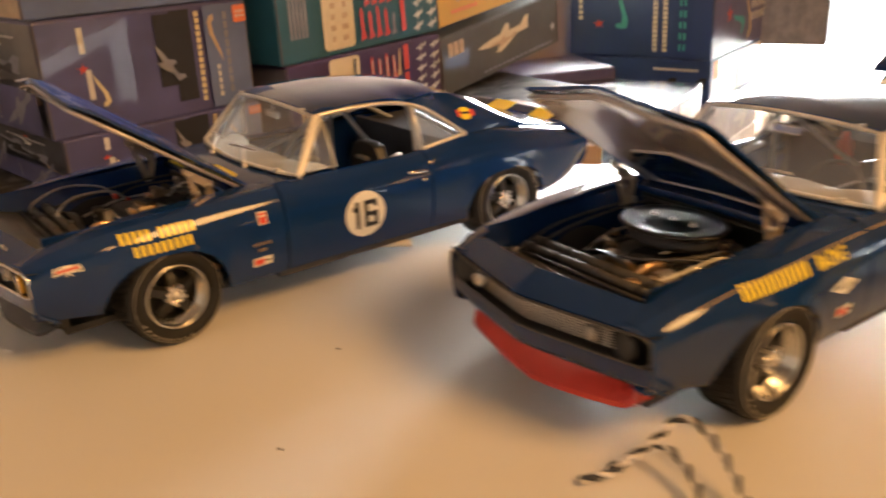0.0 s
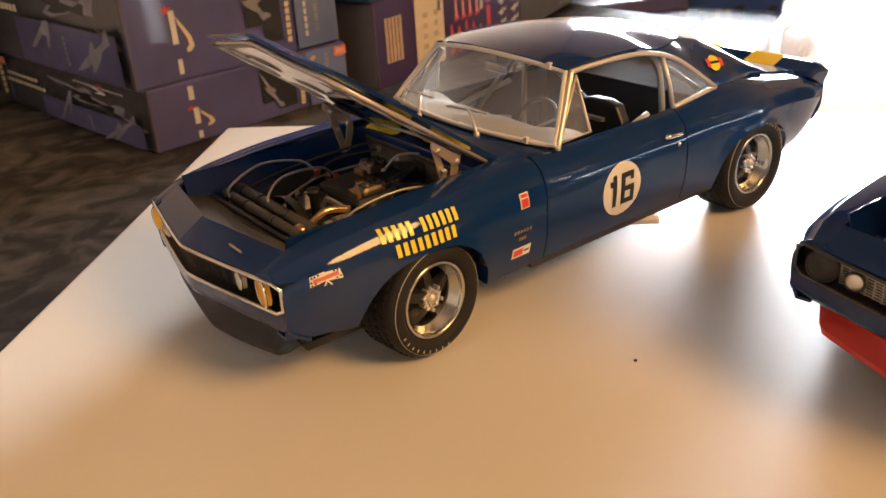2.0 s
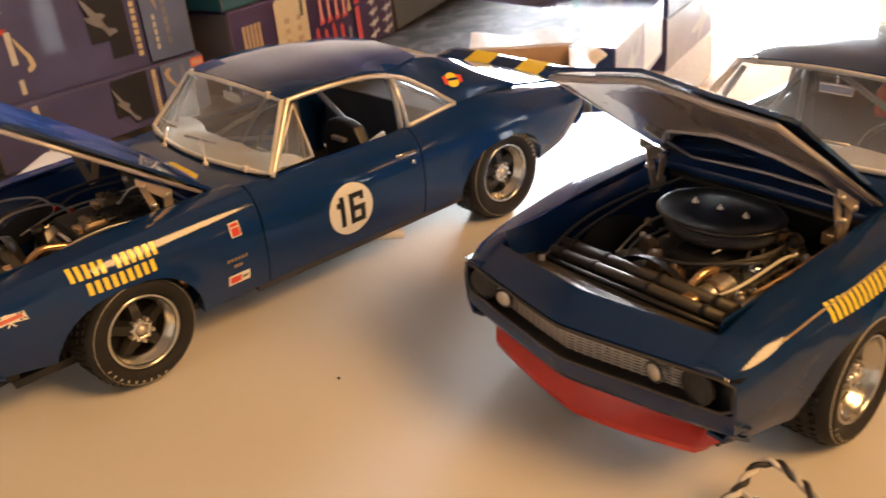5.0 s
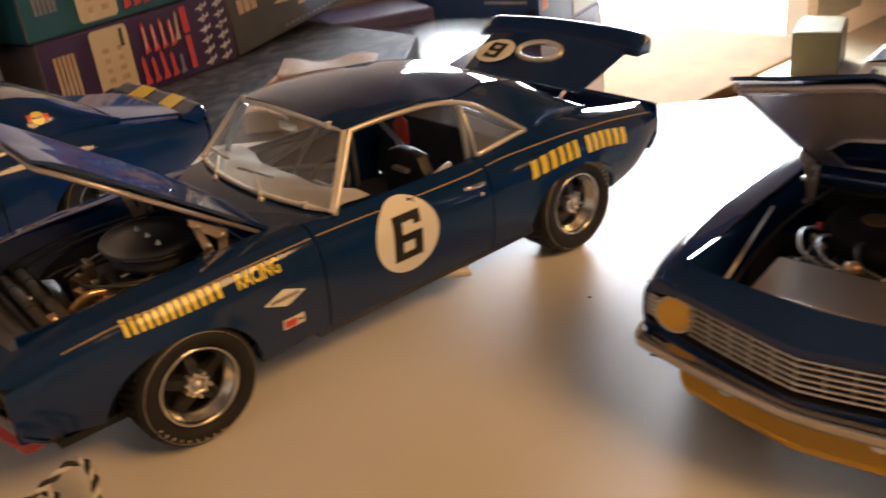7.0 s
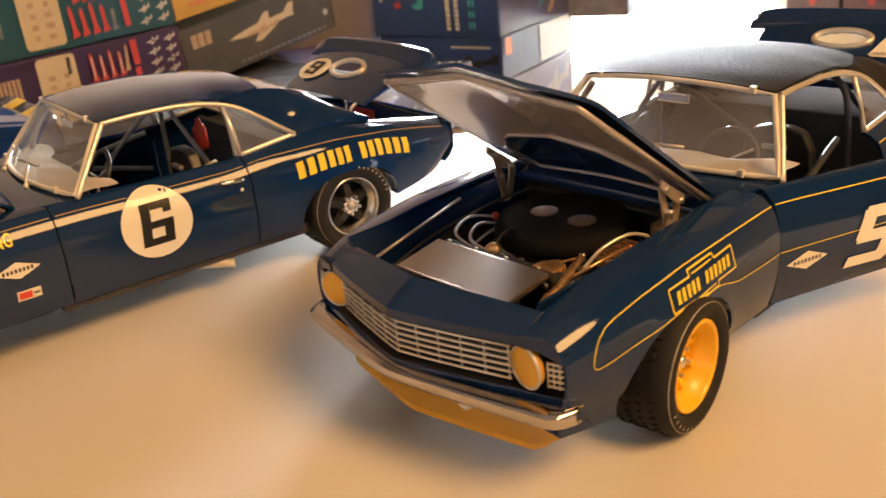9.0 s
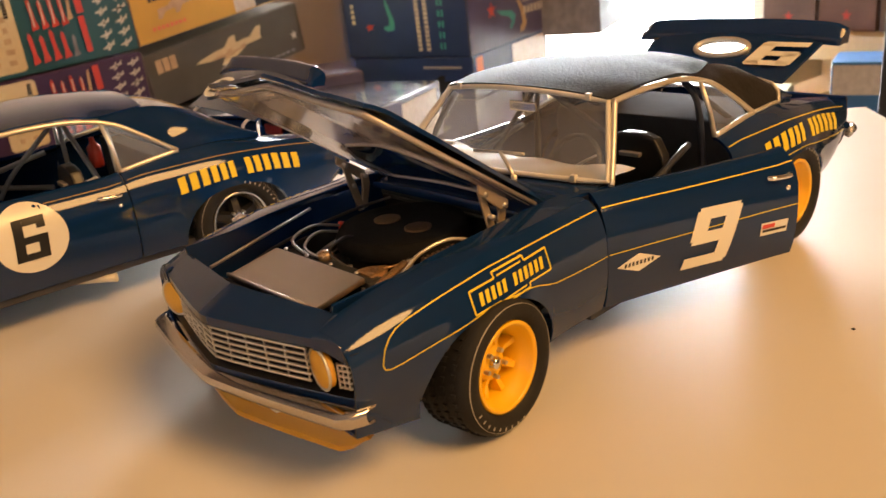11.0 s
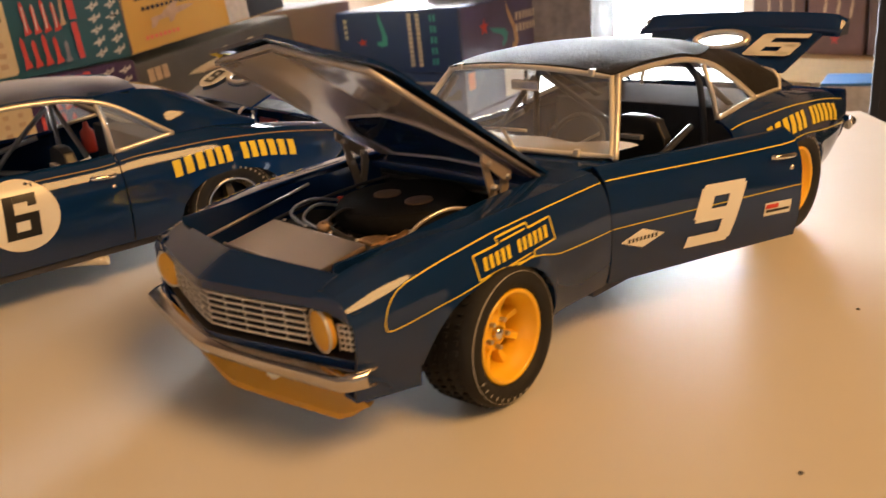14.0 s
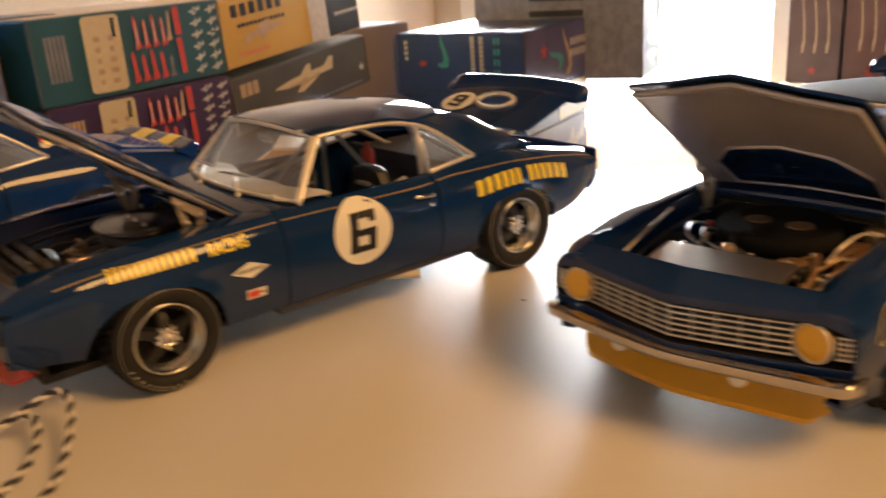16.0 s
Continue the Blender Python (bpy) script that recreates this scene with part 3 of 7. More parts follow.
def spoiler_mesh(x, w, material, rise=0.0052, deep=0.0105):
    """A swept tail blade with rounded edge and turned ends, in the lid's own frame."""
    rows = []
    for t in np.linspace(-1, 1, 25):
        y = w * t
        sw = 0.0025 * t * t
        drop = -0.0024 * (max(0, abs(t) - 0.86) / 0.14) ** 2
        prof = [(x - sw, -0.0004), (x + deep * 0.45 - sw, rise * 0.36), (x + deep * 0.85 - sw, rise * 0.85 + drop), (x + deep - sw, rise + drop), (x + deep + 0.0012 - sw, rise - 0.0006 + drop), (x + deep + 0.0009 - sw, rise - 0.0024 + drop), (x + deep * 0.8 - sw, -0.0012 + drop), (x + deep * 0.4 - sw, -0.0016)]
        rows.append([(a, y, b) for a, b in prof])
    me = grid("spoiler", rows, material, closed=True)
    bm = bmesh.new()
    bm.from_mesh(me)
    bm.verts.ensure_lookup_table()
    bm.faces.new([bm.verts[j] for j in range(8)])
    bm.faces.new([bm.verts[24 * 8 + j] for j in range(8)][::-1])
    bmesh.ops.recalc_face_normals(bm, faces=bm.faces[:])
    bm.to_mesh(me)
    return me


def air_dam(parent, material, label, end_x, mid_z, end_z):
    """A folded skirt below the valance; its lower edge juts forward and its ends are cut back."""
    rows = []
    for y in np.linspace(-0.0366, 0.0366, 41):
        a = abs(y) / 0.0366
        x = -0.0480 + (end_x + 0.0480) * a**1.25
        low = mid_z + (end_z - mid_z) * a**1.5
        cut = 0.0062 * max(0, a - 0.93) / 0.07
        rows.append([(x + 0.0066, y, 0.0215), (x + 0.0048, y, 0.0170 + 0.1 * (end_z - 0.0102)), (x + 0.0030, y, low + 0.0040), (x + cut * 0.8, y, low + 0.0006 + cut * 0.16), (x - 0.0002 + cut, y, low + cut * 0.2), (x + 0.0002 + cut, y, low + 0.0007 + cut * 0.2)])
    part("air_dam", grid("air_dam", rows, material), parent, label, thick=0.0008)


def wiper(parent, y):
    """An arm from the cowl up the glass, with a short blade across its end."""
    off = Vector((-0.0010, 0, 0.0010))
    a, b = screen_point(-0.07, y) + off, screen_point(0.20, y + 0.20) + off
    w = part("wiper", tube("wiper", [a, a.lerp(b, 0.4) + Vector((0, 0, 0.0006)), b], 0.0006, TRIM, 8), parent, "pale metal wiper arm")
    part("wiper_blade", tube("wiper_blade", [screen_point(0.21, y - 0.02) + off, b, screen_point(0.17, y + 0.46) + off], 0.0005, STEEL, 8), w)
    part("wiper_pivot", lathe("wiper_pivot", [(0.0010, -0.0004), (0.0010, 0.0006), (0.0001, 0.0009)], TRIM, 10, "z"), w, m=Matrix.Translation(a))


def seat(parent, y):
    s = part("seat", block("seat", 0.078, 0.102, y - 0.0125, y + 0.0125, 0.016, 0.026, BLACK, 0.002), parent, "black bucket seat")
    out = [(-0.0115, 0.022), (-0.0125, 0.034), (-0.0115, 0.043), (-0.0085, 0.0485), (-0.0035, 0.0500), (0.0035, 0.0500), (0.0085, 0.0485), (0.0115, 0.043), (0.0125, 0.034), (0.0115, 0.022)]
    me = slab("backrest", out, -0.0022, 0.0022, BLACK, 0.0009, "x")
    part("backrest", me, s, m=Matrix.Translation((0.101, y, 0)) @ Matrix.Shear("XY", 4, (0, 0)) @ pose(0, 0, 0, 0, 0, 0))
    part("harness", block("harness", 0.0965, 0.0985, y - 0.004, y + 0.004, 0.0425, 0.044, STEEL, 0.0003), s, "steel harness buckle")


def steering(parent, y):
    c = Vector((0.0685, y, 0.0465))
    ring = []
    for t in np.linspace(0, 2 * math.pi, 28, endpoint=False):
        ring.append(c + Vector((0.0045 * math.sin(t), 0.0098 * math.cos(t), 0.0088 * math.sin(t))))
    w = part("steering_wheel", tube("steering_wheel", ring, 0.0008, BLACK, loop=True), parent)
    for a in (0.0, 2.6, 4.0):
        part("spoke", tube("spoke", [c, c + Vector((0.0045 * math.sin(a), 0.0098 * math.cos(a), 0.0088 * math.sin(a)))], 0.0005, STEEL, 6), w)


def roll_cage(parent, material):
    lines = [
        [(0.114, -0.0365, 0.018), (0.114, -0.0352, 0.050), (0.114, -0.0315, 0.0622), (0.114, -0.020, 0.0664), (0.114, 0.020, 0.0664), (0.114, 0.0315, 0.0622), (0.114, 0.0352, 0.050), (0.114, 0.0365, 0.018)],
        [(0.115, -0.030, 0.063), (0.150, -0.028, 0.042)],
        [(0.115, 0.030, 0.063), (0.150, 0.028, 0.042)],
        [(0.114, 0.033, 0.060), (0.114, -0.034, 0.024)],
        [(0.106, 0.0355, 0.046), (0.080, 0.0385, 0.040), (0.056, 0.0385, 0.030)],
        [(0.106, 0.0360, 0.030), (0.080, 0.0385, 0.036), (0.056, 0.0385, 0.040)],
        [(0.106, -0.0355, 0.046), (0.080, -0.0385, 0.040), (0.056, -0.0385, 0.030)],
        [(0.112, 0.034, 0.058), (0.092, 0.037, 0.040), (0.084, 0.038, 0.030)],
        [(0.0700, 0.0325, 0.066), (0.062, 0.037, 0.052), (0.058, 0.0385, 0.030)],
    ]
    for k, l in enumerate(lines):
        part("cage_bar", tube("cage_bar", smooth_line(l, 6), 0.0011, material, 8), parent, "painted roll cage tube")


# ---------- engine bays ----------
def clutter(bay, kind):
    """Pulleys, lines, cans and fasteners round the engine."""
    drum = [(0.0001, -0.0012), (0.0042, -0.0012), (0.0042, -0.0006), (0.0036, 0.0), (0.0042, 0.0006), (0.0042, 0.0012), (0.0001, 0.0012)]
    for y, z, k in ((0.0, 0.026, 1.0), (-0.013, 0.0325, 0.75), (0.012, 0.0245, 0.7)):
        pl = part("pulley", lathe("pulley", [(r * k, x) for r, x in drum], STEEL, 24, "x"), bay, "grooved metal belt pulley", m=Matrix.Translation((-0.0125, y, z)))
        part("pulley_bolt", lathe("pulley_bolt", [(0.0001, -0.0018), (0.0008, -0.0018), (0.0008, -0.001)], GOLD, 6, "x"), pl)
    alt = part("alternator", lathe("alternator", [(0.0001, -0.004), (0.0030, -0.004), (0.0036, -0.003), (0.0036, 0.003), (0.0028, 0.004), (0.0001, 0.004)], CASTING, 20, "x"), bay, "ribbed bare metal alternator", m=Matrix.Translation((-0.0075, -0.0135, 0.0325)))
    for k in range(5):
        part("alternator_rib", lathe("alternator_rib", [(0.0036, -0.0003), (0.0039, -0.0003), (0.0039, 0.0003), (0.0036, 0.0003)], STEEL, 16, "x"), alt, m=Matrix.Translation((-0.0022 + 0.0011 * k, 0, 0)))
    part("ignition_coil", lathe("ignition_coil", [(0.0001, 0), (0.0016, 0), (0.0016, 0.006), (0.0009, 0.0066), (0.0007, 0.008), (0.0001, 0.008)], STEEL, 16, "z"), bay, m=Matrix.Translation((0.0335, 0.0155, 0.032)) @ pose(0, 0, 0, 20))
    can = part("brake_servo", lathe("brake_servo", [(0.0001, -0.002), (0.0055, -0.002), (0.0062, -0.001), (0.0062, 0.001), (0.0050, 0.002), (0.0001, 0.002)], DARK if kind != "six" else STEEL, 24, "x"), bay, "round brake servo drum", m=Matrix.Translation((0.0355, -0.0235, 0.0365)))
    part("master_cylinder", block("master_cylinder", -0.009, -0.002, -0.0020, 0.0020, -0.0012, 0.0024, GOLD if kind != "sixteen" else STEEL, 0.0006), can)
    for k in range(4):
        x = -0.004 + 0.009 * k
        for s in (-1, 1):
            part("cover_bolt", lathe("cover_bolt", [(0.0007, 0.0), (0.0007, 0.0006), (0.0001, 0.0007)], GOLD if s < 0 else STEEL, 8, "z"), bay, m=Matrix.Translation((x, s * 0.0120, 0.0350)))
            part("spark_boot", tube("spark_boot", [(x + 0.001, s * 0.0180, 0.0305), (x + 0.001, s * 0.0200, 0.0285)], 0.0007, RED if kind == "sixteen" else DARKHOSE, 8), bay)
    lines = [
        ([(-0.012, -0.0255, 0.0375), (0.005, -0.0285, 0.0400), (0.022, -0.0285, 0.0405), (0.033, -0.0250, 0.0395)], GOLD, 0.00035),
        ([(-0.018, -0.0105, 0.0350), (-0.012, -0.0115, 0.0385), (-0.004, -0.0120, 0.0370)], GOLD, 0.0011),
        ([(-0.026, -0.0240, 0.0345), (-0.016, -0.0255, 0.0360), (-0.004, -0.0245, 0.0355), (0.006, -0.0255, 0.0330)], STEEL, 0.0007),
        ([(-0.010, 0.0185, 0.0335), (0.004, 0.0200, 0.0365), (0.018, 0.0190, 0.0370), (0.030, 0.0150, 0.0380)], STEEL, 0.0004),
        ([(-0.030, 0.0275, 0.0340), (-0.010, 0.0290, 0.0380), (0.014, 0.0290, 0.0400), (0.036, 0.0270, 0.0405)], DARKHOSE, 0.0005),
        ([(0.000, -0.0060, 0.0375), (0.010, -0.0085, 0.0392), (0.022, -0.0060, 0.0385)], STEEL, 0.0004),
    ]
    for pts, m, r in lines:
        part("metal_line" if m is not DARKHOSE else "rubber_line", tube("line", smooth_line(pts, 6), r, m, 8), bay)
    for k, (x, y, z) in enumerate(((-0.020, -0.0215, 0.0358), (-0.014, -0.0235, 0.0362), (-0.0065, -0.0225, 0.0352), (0.0065, -0.0235, 0.0338), (0.018, -0.0225, 0.0345), (-0.019, 0.0185, 0.0345), (0.009, 0.0225, 0.0350), (0.023, 0.0215, 0.0360))):
        part("union_nut", lathe("union_nut", [(0.0001, -0.0010), (0.0011, -0.0010), (0.0011, 0.0006), (0.0007, 0.0012), (0.0001, 0.0012)], (GOLD, STEEL, ALU)[k % 3], 8, "z"), bay, m=Matrix.Translation((x, y, z)) @ pose(0, 0, 0, 30 * (k % 3), 20 * (k % 2)))


def engine(parent, kind):
    bay = part("engine_bay", block("engine_bay", -0.0355, 0.0400, -0.034, 0.034, 0.0095, 0.0120, DARK), parent, "dark engine bay floor")
    for s in (-1, 1):
        rows = [[(x, s * (0.0344 - 0.004 * k), 0.0450 - 0.0105 * k - 0.0005 * k * k) for k in range(4)] for x in np.linspace(-0.037, 0.042, 12)]
        part("inner_fender", grid("inner_fender", rows, BLUE if kind == "sixteen" else NAVY), bay, "dark blue inner wing panel", thick=0.0006)
    part("firewall", block("firewall", 0.0325, 0.0345, -0.033, 0.033, 0.012, 0.0436, FIREWALL if kind == "sixteen" else BLACK, 0.0004), bay)
    part("firewall_rail", tube("firewall_rail", [(0.0320, -0.031, 0.0405), (0.0320, 0.031, 0.0405)], 0.0006, SHEET, 8), bay)
    part("radiator_support", block("radiator_support", -0.0370, -0.0335, -0.034, 0.034, 0.012, 0.0375, BLACK, 0.0006), bay)
    if kind == "nine":
        top = [(-0.0330, 0.0385), (-0.0330, 0.0368), (-0.0165, 0.0392), (-0.0167, 0.0409)]
        tank = part("radiator", slab("radiator", top, -0.0195, 0.0205, PLATE, 0.0004), bay, "brushed aluminium radiator with cover")
        part("radiator_shield", block("radiator_shield", -0.0398, -0.0336, -0.0255, 0.0225, 0.0352, 0.0364, PLATE, 0.0003), bay, "bare metal strip before the radiator")
        part("radiator_edge", tube("radiator_edge", [(-0.0331, -0.0195, 0.0386), (-0.0331, 0.0205, 0.0386)], 0.0005, STEEL, 8), bay)
        part("radiator_tank", block("radiator_tank", -0.0164, -0.0112, -0.0205, 0.0205, 0.030, 0.0392, DARK, 0.0010), bay)
        for y in (-0.016, -0.005, 0.006, 0.016):
            part("rivet", lathe("rivet", [(0.0006, 0.0), (0.0005, 0.0004), (0.00005, 0.0005)], STEEL, 8, "z"), bay, m=Matrix.Translation((-0.0165, y, 0.0411)))
        part("strut_rod", tube("strut_rod", [(-0.035, 0.026, 0.0400), (0.004, 0.0325, 0.0440)], 0.0005, STEEL, 8), bay)
    else:
        # a dark sheet from the nose to the radiator, and two long tanks across the bay
        rows = [[(x + 0.0052 * abs(y) / 0.033, y, 0.0388 - 0.0012 * k) for y in np.linspace(-0.033, 0.033, 13)] for k, x in enumerate((-0.0440, -0.0400, -0.0350, -0.0300))]
        part("radiator_sheet", grid("radiator_sheet", rows, SHEET), bay, "dull dark sheet before the radiator", thick=0.0006)
        part("tank_rail", tube("tank_rail", [(-0.0298, -0.030, 0.0372), (-0.0298, 0.030, 0.0372)], 0.0008, BLACK, 8), bay)
        for x, r in ((-0.0262, 0.0016), (-0.0212, 0.0019)):
            part("cross_tank", tube("cross_tank", [(x, -0.0275, 0.0378), (x, 0.0275, 0.0378)], r, SHEET, 14), bay, "long round dark tank")
            for y in (-0.0225, -0.006, 0.012, 0.0235):
                part("tank_clip", lathe("tank_clip", [(r + 0.0001, -0.0008), (r + 0.0003, -0.0008), (r + 0.0003, 0.0008), (r + 0.0001, 0.0008)], BLACK, 14), bay, m=Matrix.Translation((x, y, 0.0378)))
        core = part("radiator", block("radiator", -0.0330, -0.0255, -0.026, 0.026, 0.014, 0.0360, BLACK, 0.0008), bay, "black radiator")
        for k in range(7):
            x = -0.0322 + 0.0010 * k
            part("radiator_rib", block("radiator_rib", x, x + 0.0005, -0.025, 0.025, 0.0360, 0.0367, DARK), bay)
        part("top_tank", block("top_tank", -0.0255, -0.0215, -0.025, 0.025, 0.028, 0.0372, BLACK, 0.0011), bay)
        part("radiator_cap", lathe("radiator_cap", [(0.0022, 0.0), (0.0022, 0.0012), (0.0012, 0.0018), (0.0001, 0.0018)], GOLD, 16, "z"), bay, m=Matrix.Translation((-0.0235, -0.016, 0.0372)))
        part("fan_shroud", lathe("fan_shroud", [(0.0150, -0.020), (0.0140, -0.0165), (0.0125, -0.0165)], BLACK, 24, "x"), bay, m=Matrix.Translation((0, 0, 0.027)))
    part("engine_block", block("engine_block", -0.010, 0.034, -0.011, 0.011, 0.012, 0.030, DARK, 0.0015), bay)
    for s in (-1, 1):
        cover = part("valve_cover", block("valve_cover", -0.008, 0.030, -0.0042, 0.0042, -0.0028, 0.0028, ALU if s < 0 else STEEL, 0.0012, 0.86), bay, "finned metal valve cover", m=Matrix.Translation((0, s * 0.0145, 0.0315)) @ pose(0, 0, 0, -s * 28))
        for k in range(5):
            y = -0.0026 + 0.0013 * k
            part("fin", block("fin", -0.0055, 0.0275, y - 0.00025, y + 0.00025, 0.0027, 0.0034, ALU), cover)
        if kind != "nine" and s < 0:
            part("oil_cap", lathe("oil_cap", [(0.0001, 0.0), (0.0022, 0.0), (0.0024, 0.0008), (0.0019, 0.0020), (0.0001, 0.0022)], CHROME, 18, "z"), cover, m=Matrix.Translation((0.004, 0, 0.0030)))
            br = part("breather", lathe("breather", [(0.0001, 0.0), (0.0018, 0.0), (0.0020, 0.0010), (0.0020, 0.0040), (0.0014, 0.0046), (0.0001, 0.0048)], BLACK, 16, "z"), cover, "black crankcase breather", m=Matrix.Translation((0.020, 0, 0.0030)))
            part("breather_band", lathe("breather_band", [(0.0020, 0.0016), (0.00215, 0.0018), (0.00215, 0.0024), (0.0020, 0.0026)], GOLD, 16, "z"), br)
        for k in range(4):
            x = -0.003 + 0.0095 * k
            part("header_pipe", tube("header_pipe", smooth_line([(x, s * 0.017, 0.028), (x + 0.001, s * 0.0225, 0.0285), (x + 0.004, s * 0.026, 0.024), (x + 0.008, s * 0.026, 0.015)], 4), 0.0016, STEEL if s > 0 else GOLD, 8), bay, "heat-tinted exhaust header pipe")
        for k in range(4):
            x = -0.002 + 0.0085 * k
            part("plug_lead", tube("plug_lead", smooth_line([(0.030, s * 0.002, 0.0395), (0.02 - 0.002 * k, s * 0.008, 0.0395), (x + 0.003, s * 0.015, 0.036), (x, s * 0.019, 0.030)], 5), 0.00045, DARKHOSE, 6), bay)
    part("intake", block("intake", -0.004, 0.028, -0.008, 0.008, 0.030, 0.0355, ALU if kind == "sixteen" else DARK, 0.0015, 0.9), bay)
    part("distributor", lathe("distributor", [(0.0022, 0.0), (0.0030, 0.003), (0.0030, 0.0065), (0.0012, 0.0085), (0.0001, 0.0085)], BLACK, 18, "z"), bay, m=Matrix.Translation((0.0335, 0.0, 0.032)))
    if kind == "sixteen":
        part("plenum", block("plenum", -0.001, 0.026, -0.0125, 0.0125, 0.0350, 0.0385, DARK, 0.0015, 0.95), bay)
        for s in (-1, 1):
            part("carburettor", block("carburettor", 0.002 if s < 0 else 0.014, 0.011 if s < 0 else 0.023, s * 0.0075 - 0.004, s * 0.0075 + 0.004, 0.0385, 0.0412, CASTING, 0.0012, 0.8), bay, "dull bronze carburettor")
            cx, cy = (0.0065 if s < 0 else 0.0185), s * 0.0075
            for dx in (-0.0021, 0.0021):
                for dy in (-0.0018, 0.0018):
                    part("venturi", lathe("venturi", [(0.0014, 0.0410), (0.0015, 0.0421), (0.0011, 0.0421), (0.0010, 0.0408), (0.0001, 0.0407)], CASTING if dx < 0 else DARK, 12, "z"), bay, m=Matrix.Translation((cx + dx, cy + dy, 0)))
            part("float_bowl", block("float_bowl", cx - 0.0062, cx - 0.0044, cy - 0.0028, cy + 0.0028, 0.0378, 0.0402, GOLD, 0.0005), bay)
            part("fuel_rail", tube("fuel_rail", [(cx - 0.0064, cy, 0.0398), (cx + 0.0060, cy, 0.0398)], 0.0004, STEEL, 8), bay)
        part("filler_tube", lathe("filler_tube", [(0.0016, 0.0), (0.0016, 0.0075), (0.0022, 0.0080), (0.0022, 0.0098), (0.0001, 0.0102)], BLACK, 16, "z"), bay, m=Matrix.Translation((-0.008, 0.002, 0.031)))
        hoses = [
            ([(-0.027, 0.022, 0.036), (-0.027, 0.0215, 0.045), (-0.015, 0.0225, 0.0515), (-0.001, 0.0225, 0.0475), (0.004, 0.020, 0.040)], BRAID),
            ([(-0.017, 0.006, 0.036), (-0.022, 0.006, 0.0425), (-0.014, 0.0105, 0.049), (0.000, 0.011, 0.048), (0.006, 0.011, 0.040)], BRAID),
            ([(-0.012, -0.021, 0.036), (-0.009, -0.0225, 0.0435), (0.004, -0.024, 0.0475), (0.016, -0.024, 0.0450), (0.022, -0.022, 0.037)], BRAID),
            ([(0.020, 0.004, 0.040), (0.026, 0.002, 0.0475), (0.034, -0.008, 0.0465), (0.036, -0.014, 0.038)], BRAID),
            ([(-0.005, 0.019, 0.033), (0.012, 0.024, 0.041), (0.030, 0.021, 0.042)], DARKHOSE),
        ]
    elif kind == "six":
        oval = Matrix.Translation((0.013, 0.001, 0)) @ Matrix.Diagonal((0.95, 1.22, 1, 1))
        lid_black = mat("gloss_black", (0.013, 0.012, 0.012), 0.34, 0.2, 0.25, 0.2, 120)
        cl = part("air_cleaner", lathe("air_cleaner", [(0.0030, 0.0372), (0.0128, 0.0378), (0.0132, 0.0384), (0.0132, 0.0422), (0.0150, 0.0426), (0.0153, 0.0431), (0.0150, 0.0436), (0.0143, 0.0438), (0.0138, 0.0434), (0.0090, 0.0436), (0.0001, 0.0440)], lid_black, 56, "z"), bay, "oval glossy black air cleaner", m=oval)
        part("filter_band", lathe("filter_band", [(0.0133, 0.0388), (0.0135, 0.0392), (0.0135, 0.0416), (0.0133, 0.0420)], LINING, 48, "z"), cl)
        for y in (-0.0066, 0.0, 0.0066):
            part("lid_stud", lathe("lid_stud", [(0.0008, 0.0436), (0.0008, 0.0443), (0.0003, 0.0446), (0.0003, 0.0452), (0.0001, 0.0453)], STEEL, 10, "z"), cl, m=Matrix.Translation((0, y, 0)))
        for k, (x, y, z) in enumerate(((-0.006, -0.010, 0.0352), (-0.009, 0.006, 0.0358), (0.024, -0.012, 0.0356), (-0.004, 0.012, 0.0362), (-0.011, -0.002, 0.0350))):
            c = part("casting", block("casting", -0.0028, 0.0028, -0.0022, 0.0022, -0.003, 0.0018, CASTING if k % 2 else GOLD, 0.0008, 0.85), bay, "cast engine fitting", m=Matrix.Translation((x, y, z)) @ pose(0, 0, 0, 0, 0, 25 * k))
            part("bolt", lathe("bolt", [(0.0007, 0.0018), (0.0007, 0.0025), (0.0001, 0.0026)], STEEL, 6, "z"), c)
        for k in range(4):
            pts = [(0.020 - 0.004 * k, -0.016 - 0.0005 * k, 0.0362), (0.010 - 0.004 * k, -0.0185, 0.0388 + 0.0003 * k), (-0.004 - 0.002 * k, -0.015 + 0.003 * k, 0.0384), (-0.010, -0.008 + 0.004 * k, 0.0366)]
            part("plug_lead", tube("plug_lead", smooth_line(pts, 6), 0.0005, DARKHOSE if k % 2 else SHEET, 6), bay)
        hoses = [
            ([(-0.022, -0.016, 0.036), (-0.014, -0.0225, 0.041), (0.004, -0.0235, 0.0425), (0.015, -0.021, 0.036)], CREAM),
            ([(-0.024, 0.004, 0.037), (-0.015, 0.010, 0.041), (-0.004, 0.014, 0.039)], DARKHOSE),
            ([(-0.032, 0.026, 0.039), (-0.008, 0.0305, 0.0435), (0.026, 0.0305, 0.0440)], DARKHOSE),
        ]
        part("battery", block("battery", -0.030, -0.018, 0.019, 0.029, 0.020, 0.034, DARK, 0.001), bay)
    else:
        cl = part("air_cleaner", lathe("air_cleaner", [(0.0030, 0.0376), (0.0180, 0.0382), (0.0196, 0.0394), (0.0196, 0.0422), (0.0184, 0.0440), (0.0166, 0.0436), (0.0001, 0.0436)], FOAM, 48, "z"), bay, "round black foam air cleaner", m=Matrix.Translation((0.0140, 0.001, -0.0020)))
        for y in (-0.0068, 0.0068):
            sc = part("intake_screen", lathe("intake_screen", [(0.0040, 0.0437), (0.0040, 0.0441), (0.0034, 0.0441), (0.0001, 0.0444)], SCREEN, 24, "z"), cl, "brass wire intake screen", m=Matrix.Translation((0.0, y, 0)))
